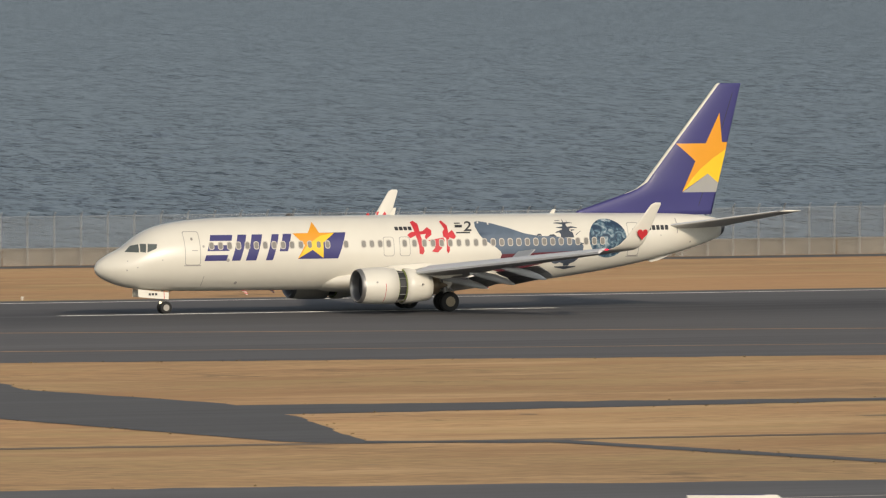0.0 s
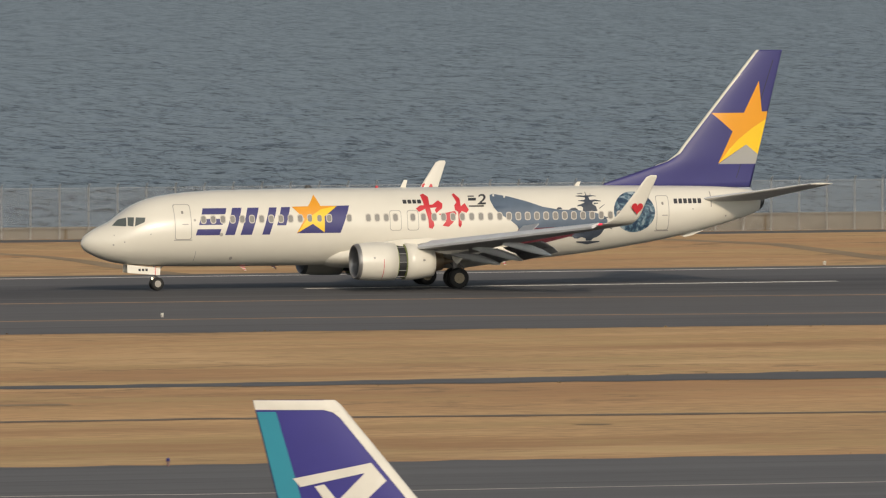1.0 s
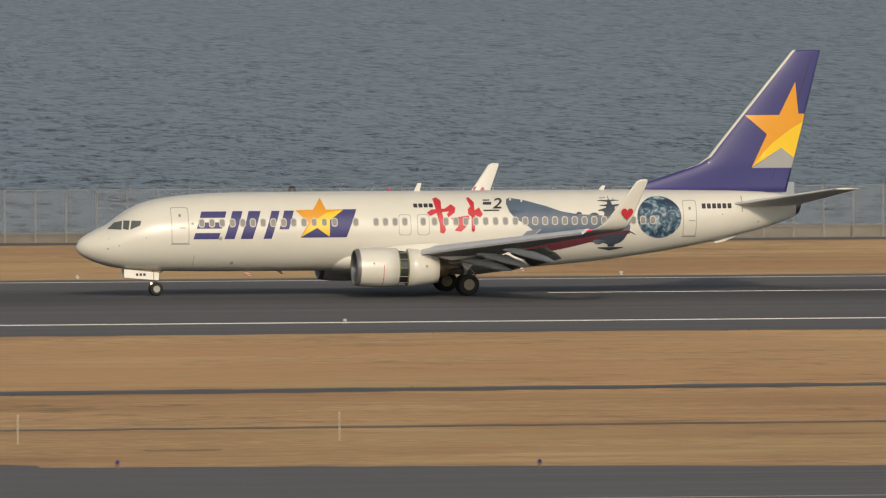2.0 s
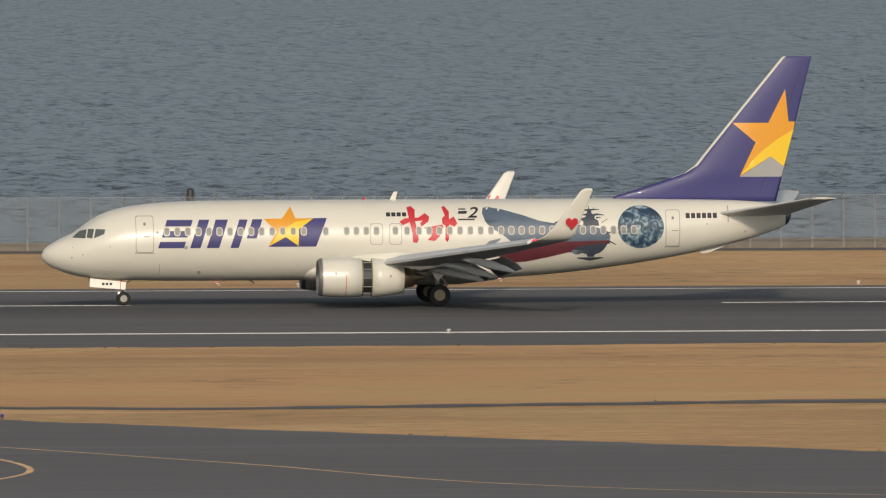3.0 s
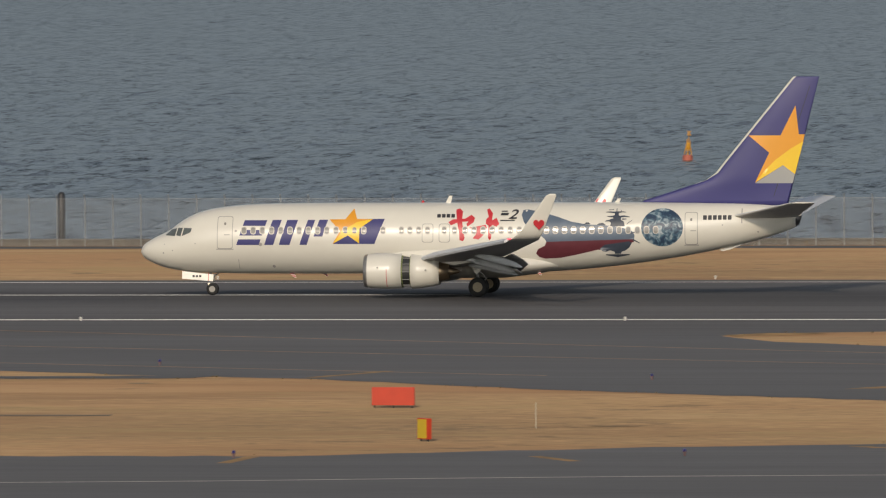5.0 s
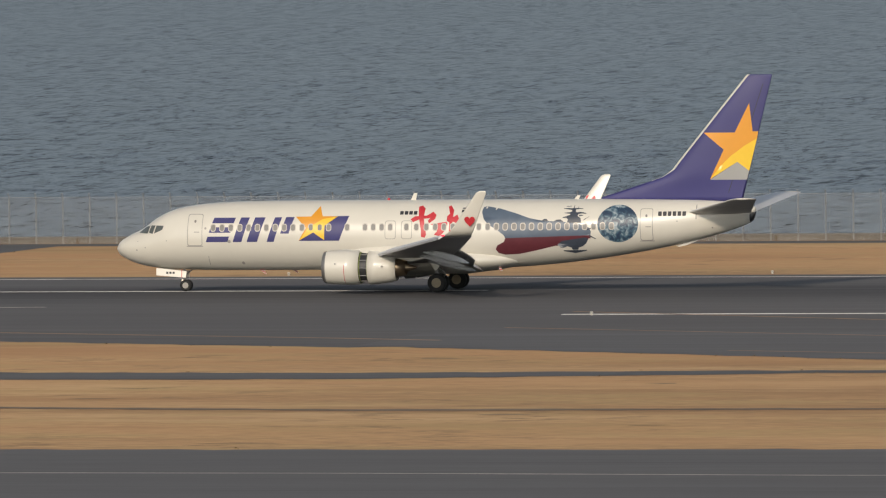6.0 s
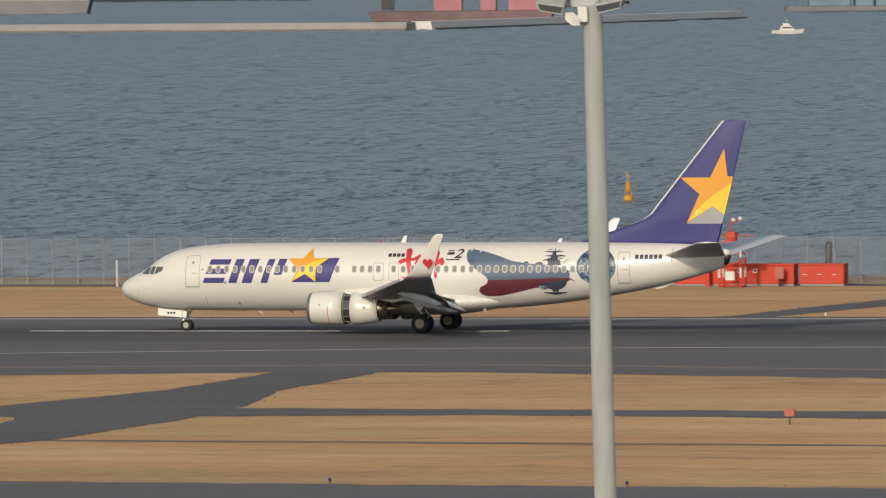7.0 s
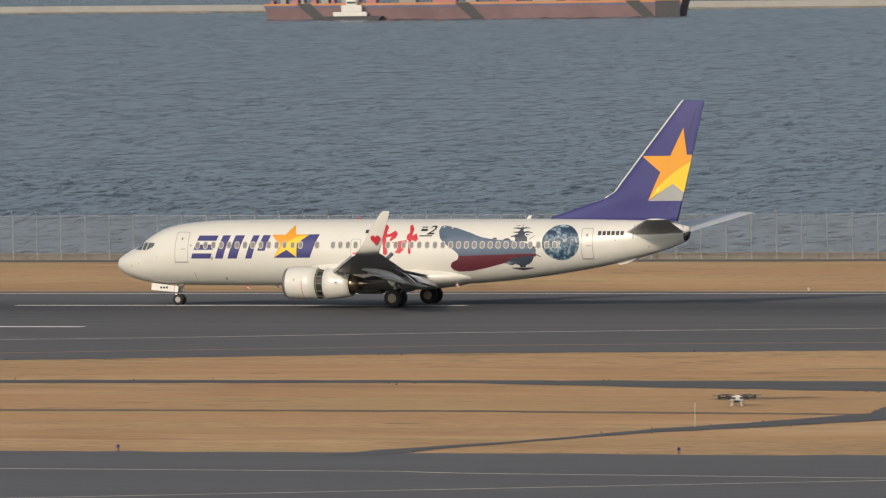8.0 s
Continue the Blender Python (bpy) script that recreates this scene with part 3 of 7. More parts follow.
sheet("link_road", [(-196, 35), (-195.3, 38.4), (-194.8, 51.5), (-193.4, 69.8), (-192, 98), (-188, 98), (-189, 70), (-190, 56), (-191.6, 41), (-191.6, 35)], M_ROAD, 0.004, "asphalt link road from runway to sea wall", "road")
sheet("link_road", [(241.6, 35), (241.8, 48), (243.7, 61.5), (245.6, 75), (243.5, 85), (238, 98), (241, 98), (245.3, 86), (247.6, 78), (245.6, 62), (243.6, 47), (243.4, 35)], M_SOIL, 0.004, "faint worn track through dry grass", "road")
sheet("link_road", [(195.4, 35), (196.4, 51.7), (197.6, 61.2), (198, 70.2), (197, 76.5), (193, 98), (195, 98), (198.3, 78), (199.4, 70), (199, 61), (197.8, 51), (197, 35)], M_SOIL, 0.004, "faint worn track through dry grass", "road")
for pts in ([(79, -135.4), (106, -135.2), (143, -135), (171, -139.3), (198, -142.8), (228, -144.5), (500, -150)], [(-78, -141), (-115, -142), (-139, -138), (-160, -136.5), (-185, -135), (-207, -133), (-232, -133.6), (-500, -134)]):
    stripe("drain_gutter", pts, 1.5, M_DRAIN, 0.008, "narrow dark drainage channel in the grass", "drain")
for pts, w in (([(138.8, -120.2), (142.2, -120.2)], 1.6), ([(235.5, -128), (246, -128)], 1.5), ([(82, -152.5), (85, -152.5)], 0.8), ([(122, -158), (126, -158.3)], 0.7)):
    stripe("bare_patch", pts, w, M_SOIL, 0.008, "dark bare patch in the grass", "ground")
# painted lines
for x0, x1 in ((-1500, 1500),):
    stripe("edge_line", [(x0, 30.2), (x1, 30.2)], 0.9, M_PAINT, 0.01, "white runway edge line")
stripe("edge_line", [(-128, -29.3), (143, -29.8)], 0.9, M_PAINT, 0.01, "white runway edge line")
stripe("edge_line", [(-330, -27.4), (-272, -27.5)], 0.8, M_PAINT, 0.01, "white runway edge line")
stripe("edge_line", [(-330, -62), (-270, -44), (-245, -34), (-221, -28.2), (-195, -21.5), (-160, -19)], 0.45, M_THIN, 0.012, "thin worn line on the runway shoulder")
stripe("edge_line", [(-330, -82), (-262, -63.4), (-238, -51.5), (-215, -45.8), (-189, -40), (-160, -48), (-134, -59), (-128, -62)], 0.6, M_RUST, 0.012, "thin brownish line on the runway shoulder")
stripe("edge_line", [(143, -30), (189, -32), (232, -38.4), (278, -48.2), (330, -52)], 0.6, M_RUST, 0.012, "thin brownish line on the runway shoulder")
stripe("edge_line", [(160, -12), (200, -14), (240, -18.5), (287, -30), (330, -36)], 0.6, M_RUST, 0.012, "thin brownish line on the runway shoulder")
for k in range(-10, 11):
    x = 191.8 + 60 * k
    tagged(sheet("centre_line", [(x, -0.4), (x + 30, -0.4), (x + 30, 0.4), (x, 0.4)], M_PAINT, 0.01, "white dashed runway centre line", "marking"), group="runway centre line dashes")
for k in range(3):
    x = -38.9 + 3.4 * k
    tagged(sheet("runway_bar", [(x - 0.85, -28.6), (x + 0.85, -28.6), (x - 0.75, 29.6), (x - 2.45, 29.6)], M_BARPAINT, 0.014, "white bar painted across the runway", "marking"), group="white runway bars")
stripe("taxi_line", smooth_line([(400, -196), (151, -192.7), (118, -191), (60, -189.5), (-14, -191.4), (-48, -194.5), (-74, -200), (-103, -198.3), (-141, -197), (-183, -193), (-207, -191), (-400, -189)], 3), 0.34, M_THIN, 0.012, "thin worn taxiway centre line")
stripe("taxi_line", [(-163, -196.8), (-196, -215.8), (-225, -233)], 0.34, M_THIN, 0.012, "thin worn taxiway line")
for pts in ([(9.4, -123.1), (14, -126), (18.7, -129.9), (24.8, -143.9), (26.9, -157.8), (23.5, -168.4), (16.8, -177), (11.7, -184.5), (0, -200)],
            [(-4.7, -117.5), (0.3, -119.8), (9.4, -124), (20.9, -131.5), (34.6, -153.5), (45, -172), (70, -188)]):
    stripe("taxi_line", smooth_line(pts), 0.25, M_YELLOW, 0.013, "curved yellow taxiway line")
for pts in ([(-128, -26), (-98.8, -41.7), (-48.4, -71.6), (-20, -92)], [(-128, -45), (-95.6, -62.3), (-47.3, -85.4), (-32.1, -102.8), (-11.7, -113.2), (-4.7, -117.5)], [(-110, -76), (-92.2, -83.7), (-62.9, -98.7)]):
    stripe("taxi_line", pts, 0.35, M_RUST, 0.013, "faded yellow-brown exit line")
for a, b in (((-74.2, -101.2), (-71.2, -93.7)), ((-66.9, -184.3), (-66.4, -178.8)), ((-52.4, -182.4), (-54.6, -178.2))):
    stripe("shoulder_dash", [a, b], 0.6, M_RUSTWEED, 0.016, "short slanted rusty-orange shoulder mark")
A, B = Vector((-17.8, -145.3)), Vector((5.5, -106.4))
for off in (-0.35, 0.35):
    stripe("holding_line", [tuple(A + Vector((off, 0))), tuple(B + Vector((off, 0)))], 0.2, M_YELLOW, 0.014, "yellow holding position line")
for k in range(26):
    for off in (-1.05, -1.7):
        p, q = A.lerp(B, (k + 0.2) / 26) + Vector((off, 0)), A.lerp(B, (k + 0.75) / 26) + Vector((off, 0))
        tagged(stripe("holding_dash", [tuple(p), tuple(q)], 0.2, M_YELLOW, 0.018, "short yellow holding position dash"), group="holding position dashes")
sheet("painted_sign", [(-5.5, -128.4), (-1.4, -129.6), (0.7, -126.5), (3.1, -121.9), (1.6, -119.9), (-2.0, -119.6), (-3.7, -123.6)], M_PINK, 0.016, "faded red painted ground sign", "marking")
sheet("painted_sign", [(0.9, -117.6), (3.7, -110.9), (5.7, -109.0), (9.2, -110.4), (9.6, -113), (7.6, -117.4), (5.1, -119.3)], M_PINK, 0.016, "faded red painted ground sign", "marking")
for x, y, l, w in ((-2.4, -123.1, 1.2, 0.9), (-0.9, -121.7, 1.5, 0.8), (0.5, -123.4, 1.1, 0.7), (1.9, -121.4, 1.0, 0.8), (-1.0, -124.6, 0.9, 0.6), (-3.4, -125.6, 1.4, 0.6), (-2.6, -127.6, 2.0, 0.5),
                   (4.7, -112.3, 1.3, 1.0), (5.4, -114.2, 1.1, 0.8), (6.6, -115.2, 1.5, 0.8), (4.0, -116.9, 1.2, 0.7), (7.2, -112.2, 1.6, 1.0), (3.4, -115.6, 0.8, 0.6), (8.2, -113.6, 1.0, 0.7)):
    stripe("painted_bar", [(x - l / 2, y - 0.15), (x + l / 2, y + 0.15)], w, M_PAINT, 0.02, "pale worn bar on the painted ground sign")
# weeds and straw washed over the tip of the grass island
stripe("weed_line", smooth_line([(-25.6, -147.7), (-23.0, -145.6), (-20.3, -144.8), (-18.9, -143.4), (-18.2, -144.7), (-17.7, -148.7), (-17.9, -151.3), (-18.6, -151.6), (-20.2, -151.4)], 4), 0.3, M_RUSTWEED, 0.02, "curved line of rusty weeds in a joint", "weeds")
for pts in ([(-25.4, -150.9), (-23.9, -151.5), (-20.4, -152.8), (-20.3, -154.0), (-23.8, -153.4), (-25.9, -152.6)], [(-27.6, -161.5), (-25.2, -160.4), (-23.1, -162.2), (-25.1, -163.2)],
            [(-25.8, -147.4), (-23.4, -147.0), (-22.8, -147.6), (-24.4, -148.6), (-26, -148.8)], [(-38.9, -165.6), (-36.8, -166.6), (-35.0, -169.2), (-37.2, -168.6), (-39.2, -167.4)],
            [(-38.7, -161.0), (-35.0, -162.8), (-32.7, -166.0), (-34.6, -165.8), (-37.0, -164.2)], [(-31, -158.6), (-28.2, -157.4), (-26.6, -158.6), (-28.6, -160)]):
    sheet("straw_drift", pts, M_SOIL, 0.016, "thin drift of brown straw and soil on asphalt", "grass")
for pts in ([(-59.0, -48.6), (-57.4, -46.2), (-54.4, -45.4), (-53.6, -46.8), (-56.4, -49.2), (-58.2, -50.2)], [(-47.1, -113.8), (-45.5, -110.8), (-44.4, -109.1), (-44.4, -110.8), (-45.1, -112.6)], [(-42.7, -168.7), (-41.2, -169.4), (-39.4, -171.6), (-41, -170.8)], [(-21.4, -155), (-20.2, -154.9), (-20.3, -156.2), (-21.2, -156.3)],
            [(-25.8, -156.6), (-22.6, -157.4), (-22.4, -158.4), (-25.4, -158.2)], [(-27.4, -153.4), (-24.6, -154.6), (-25.2, -155.8), (-27.2, -155.6)]):
    sheet("weed_patch", pts, M_RUSTWEED, 0.014, "rusty brown weeds on asphalt", "weeds")


def build_sea_wall():
    """Concrete wall in cast lengths."""
    for x0, x1, top in ((-900, 60, 0.02), (60, 150, 0.12), (150, 232, 0.30), (232, 900, 0.66)):
        wall = empty("sea_wall", pose(0, 0, 0), label="low weathered concrete sea wall with joints", category="wall", kind="structure")
        bm = bmesh.new()
        box(bm, (x0, 103.6, -6), (x1, 104.4, top - 0.12))
        part("wall_core", bm, M_CONC if x0 > 140 else M_OLDCONC, wall)
        bm = bmesh.new()
        box(bm, (x0, 103.5, top - 0.12), (x1, 104.6, top))
        part("coping", bm, M_CONC if x0 > 140 else M_OLDCONC, wall)
        for x in range(max(x0, -380), min(x1, 400), 12):
            bm = bmesh.new()
            box(bm, (x - 0.1, 103.56, -0.43), (x + 0.1, 103.62, top - 0.12))
            part("joint", bm, M_SOIL, wall)


def build_fence():
    """Three lengths of fence on closely set posts."""
    bm = bmesh.new()
    rod(bm, (0, 0, -0.45), (0, 0, 2.75), 0.032, n=6)
    rod(bm, (0, 0, 2.75), (0, -0.25, 3.0), 0.032, n=6)
    post = finish(bm, "post", M_POST)
    for x0, x1, k0, k1 in ((-900, -120.6, -186, -65), (-120.6, 122.5, -64, 65), (122.5, 900, 66, 192)):
        fence = empty("fence", pose(0, 0, 0), label="tall grey wire-mesh fence along the sea wall", category="fence", group="lengths of the sea wall fence")
        for k in range(k0, k1 + 1):
            ob = new("post", post)
            ob.parent = fence
            ob.location = (1.87 * k, 103.0, 0)
        bm = bmesh.new()
        bm.faces.new([bm.verts.new(p) for p in ((x0, 103.05, -0.4), (x1, 103.05, -0.4), (x1, 103.05, 2.75), (x0, 103.05, 2.75))])
        part("wire_mesh", bm, M_FENCE, fence, "fine see-through wire mesh", fix=False)
        bm = bmesh.new()
        rod(bm, (x0, 103.0, 2.72), (x1, 103.0, 2.72), 0.006, n=5)
        part("top_wire", bm, M_POLE, fence)


def build_gate():
    g = empty("fence_gate", pose(199, 102.9, -0.43), label="wide framed gate in the wire-mesh fence", category="gate")
    for x in (0.0, 2.1, 4.2, 6.3):
        bm = bmesh.new()
        rod(bm, (x, 0, 0), (x, 0, 3.25), 0.055, n=8)
        part("gate_post", bm, M_POLE, g)
    for z in (0.9, 2.95, 3.2):
        bm = bmesh.new()
        rod(bm, (0, 0, z), (6.3, 0, z), 0.04, n=8)
        part("gate_rail", bm, M_POLE, g)


build_sea_wall()
build_fence()
build_gate()


def build_tufts():
    """Tufts of dry grass along the paved edges and over the turf: one mesh."""
    rnd = random.Random(7)
    spots = []
    for o in EDGES:
        for p, q in zip(o, o[1:] + o[:1]):
            if max(abs(p[0]), abs(q[0])) > 420:
                continue
            n = int(math.hypot(q[0] - p[0], q[1] - p[1]) * 1.1)
            for k in range(n):
                if rnd.random() < 0.5:
                    u = rnd.random()
                    spots.append((p[0] + (q[0] - p[0]) * u + rnd.gauss(0, 0.3), p[1] + (q[1] - p[1]) * u + rnd.gauss(0, 0.6), rnd.uniform(0.04, 0.10)))
    verts, faces = [], []
    for x, y, h in spots:
        if any(inside(o, x, y - 0.6) for o in EDGES):
            continue
        z = ground_z(y) - 0.04
        for b in range(4):
            a = rnd.uniform(0, math.pi)
            w = h * rnd.uniform(0.5, 1.2)
            dx, dy, sx = w * math.cos(a), w * math.sin(a), rnd.gauss(0, 0.5) * h
            i = len(verts)
            verts += [(x - dx, y - dy, z), (x + dx, y + dy, z), (x + sx, y + rnd.gauss(0, 0.3) * h, z + h * rnd.uniform(0.7, 1.3))]
            faces.append((i, i + 1, i + 2))
    me = bpy.data.meshes.new("grass_tufts")
    me.from_pydata(verts, [], faces)
    me.materials.append(M_STRAW)
    tagged(new("grass_tufts", me), "scattered tufts of dry straw-coloured grass", "grass", kind="stuff")


def inside(o, x, y):
    hit = False
    for (x0, y0), (x1, y1) in zip(o, o[1:] + o[:1]):
        if (y0 > y) != (y1 > y) and x < (x1 - x0) * (y - y0) / (y1 - y0) + x0:
            hit = not hit
    return hit


build_tufts()


def build_specks():
    rnd = random.Random(21)
    for k in range(110):
        x, y = rnd.uniform(-290, 300), rnd.choice((rnd.uniform(-165, -36), rnd.uniform(-165, -36), rnd.uniform(36, 92)))
        l, w = rnd.uniform(0.4, 1.6), rnd.uniform(0.25, 0.8)
        if any(inside(o, x + a, y + b) for o in EDGES for a, b in ((-2, 0), (2, 0), (0, 2), (0, -2))):
            continue
        pts = [(x + l * rnd.uniform(0.5, 1) * math.cos(a), y + w * rnd.uniform(0.4, 1) * math.sin(a)) for a in (0.2, 0.9, 1.7, 2.5, 3.3, 4.1, 4.9, 5.7)]
        tagged(sheet("bare_patch", pts, M_SOIL if k % 3 else M_LOAM, 0.012, "dark bare patch in the grass", "ground"))


build_specks()

# ---------------------------------------------------------------- airliner
# local space: nose at x = 0, tail towards +x, port side at -y, tyres touch z = 0
FUS = [(0.0, 2.56, 2.44, 0.06), (0.15, 2.86, 2.18, 0.33), (0.5, 3.12, 1.95, 0.66), (1.0, 3.40, 1.72, 0.97), (1.6, 3.68, 1.53, 1.24),
       (2.2, 4.12, 1.42, 1.43), (2.8, 4.50, 1.35, 1.57), (3.6, 4.82, 1.30, 1.71), (4.6, 5.02, 1.26, 1.81), (6, 5.17, 1.23, 1.87),
       (8, 5.25, 1.22, 1.88), (14, 5.28, 1.22, 1.88), (20, 5.28, 1.22, 1.88), (23, 5.28, 1.30, 1.88), (25, 5.28, 1.42, 1.86), (27, 5.28, 1.6, 1.8),
       (29, 5.28, 1.85, 1.68), (31, 5.26, 2.15, 1.5), (33, 5.23, 2.52, 1.26), (35, 5.18, 2.98, 0.95), (36.5, 5.08, 3.4, 0.68), (37.4, 4.93, 3.72, 0.45), (37.9, 4.8, 3.95, 0.32)]
FX = [f[0] for f in FUS]


def fus_at(x):
    return [glide(FX, [f[k] for f in FUS], min(max(x, 0), 37.9)) for k in (1, 2, 3)]


def skin(x, z):
    """Half width of the fuselage at x and height z."""
    a, b, w = fus_at(x)
    u = (z - (a + b) / 2) / ((a - b) / 2)
    return w * math.sqrt(max(0.0, 1 - u * u))


def wing_section(chord, thick, n=10):
    """Closed airfoil outline: (along, up), leading edge at 0."""
    up = []
    for i in range(n + 1):
        u = (1 - math.cos(math.pi * i / n)) / 2
        h = 5 * thick * (0.2969 * u**0.5 - 0.126 * u - 0.3516 * u**2 + 0.2843 * u**3 - 0.1015 * u**4)
        up.append((u * chord, h * chord))
    return up + [(a, -0.8 * b) for a, b in up[1:-1]][::-1]


FIN = [(5.1, 28.7, 0.30), (5.38, 29.0, 0.32), (5.85, 30.5, 0.36), (6.3, 31.9, 0.40), (6.55, 32.6, 0.42), (6.94, 33.13, 0.42), (7.48, 33.55, 0.40), (10.0, 35.6, 0.28), (12.35, 37.52, 0.17), (12.43, 37.62, 0.13)]
FZ = [f[0] for f in FIN]


def fin_rear(z):
    return 37.27 + (z - 5.19) * 0.2476


def fin_half(x, z):
    le = glide(FZ, [f[1] for f in FIN], z)
    th = glide(FZ, [f[2] for f in FIN], z) / 2
    u = min(1, max(0, (x - le) / (fin_rear(z) - le)))
    return th * 10 * (0.2969 * u**0.5 - 0.126 * u - 0.3516 * u**2 + 0.2843 * u**3 - 0.1015 * u**4)


def decal(name, outline, material, parent, label="", off=0.012, half=skin, side=-1, cut=0.14):
    """Paint or film with an outline (x, z), laid on a curved side."""
    bm = bmesh.new()
    vs = [bm.verts.new((x, 0, z)) for x, z in outline]
    for t in tessellate_polygon([[Vector((x, z, 0)) for x, z in outline]]):
        bm.faces.new([vs[i] for i in t])
    lo, hi = min(p[1] for p in outline), max(p[1] for p in outline)
    for k in range(1, int((hi - lo) / cut) + 1):
        bmesh.ops.bisect_plane(bm, geom=bm.verts[:] + bm.edges[:] + bm.faces[:], plane_co=(0, 0, lo + k * cut), plane_no=(0, 0, 1))
    xl, xh = min(p[0] for p in outline), max(p[0] for p in outline)
    step = 0.12 if xl < 4 else 0.2 if half is not skin else 1.0
    for k in range(1, int((xh - xl) / step) + 1):
        bmesh.ops.bisect_plane(bm, geom=bm.verts[:] + bm.edges[:] + bm.faces[:], plane_co=(xl + k * step, 0, 0), plane_no=(1, 0, 0))
    for v in bm.verts:
        v.co.y = side * (half(v.co.x, v.co.z) + off)
    for f in bm.faces:
        f.normal_update()
        if f.normal.y * side < 0:
            f.normal_flip()
    return part(name, bm, material, parent, label, smooth=True, fix=False)


def rounded(x0, z0, x1, z1, r, n=4, fine=0):
    out = []
    for cx, cz, a0 in ((x1 - r, z1 - r, 0), (x0 + r, z1 - r, 90), (x0 + r, z0 + r, 180), (x1 - r, z0 + r, 270)):
        for i in range(n + 1):
            a = radians(a0 + 90 * i / n)
            out.append((cx + r * math.cos(a), cz + r * math.sin(a)))
    full = []
    for p, q in zip(out, out[1:] + out[:1]):
        k = max(1, int(math.hypot(q[0] - p[0], q[1] - p[1]) / 0.15)) if fine else 1
        full += [(p[0] + (q[0] - p[0]) * i / k, p[1] + (q[1] - p[1]) * i / k) for i in range(k)]
    return full


def frame_line(name, x0, z0, x1, z1, r, width, material, parent, label=""):
    """A rounded outline as a thin raised seam on the fuselage."""
    outer = rounded(x0, z0, x1, z1, r, 4, 1)
    cx, cz, fx, fz = (x0 + x1) / 2, (z0 + z1) / 2, 1 - 2 * width / (x1 - x0), 1 - 2 * width / (z1 - z0)
    inner = [(cx + (x - cx) * fx, cz + (z - cz) * fz) for x, z in outer]
    bm = bmesh.new()
    a = [bm.verts.new((x, -(skin(x, z) + 0.016), z)) for x, z in outer]
    b = [bm.verts.new((x, -(skin(x, z) + 0.016), z)) for x, z in inner]
    for i in range(len(a)):
        j = (i + 1) % len(a)
        bm.faces.new((a[i], a[j], b[j], b[i]))
    return part(name, bm, material, parent, label)


def wheel(name, parent, x, y, r, w, side):
    """A tyre with a dished hub; it turns about y."""
    ob = new(name)
    ob.parent = parent
    ob.location = (x, y, r)
    bm = bmesh.new()
    loft(bm, [ring_y(0, -w / 2, 0, r * 0.52), ring_y(0, -w / 2, 0, r * 0.86), ring_y(0, -w * 0.38, 0, r * 0.97), ring_y(0, 0, 0, r), ring_y(0, w * 0.38, 0, r * 0.97), ring_y(0, w / 2, 0, r * 0.86), ring_y(0, w / 2, 0, r * 0.52)])
    part("tyre", bm, M_RUBBER, ob, "black rubber tyre", True)
    for s in (-1, 1):
        bm = bmesh.new()
        loft(bm, [ring_y(0, s * w * 0.505, 0, r * 0.51), ring_y(0, s * w * 0.42, 0, r * 0.44), ring_y(0, s * w * 0.42, 0, r * 0.25), ring_y(0, s * w * 0.53, 0, r * 0.16)])
        for k in range(8):
            a = k * math.pi / 4
            rod(bm, (r * 0.4 * math.cos(a), s * w * 0.40, r * 0.4 * math.sin(a)), (r * 0.4 * math.cos(a), s * w * 0.47, r * 0.4 * math.sin(a)), r * 0.06, n=5)
        part("hub", bm, M_HUB if r > 0.4 else M_NOSEHUB, ob, "dusty tan wheel hub" if r > 0.4 else "pale grey wheel hub")
    return ob


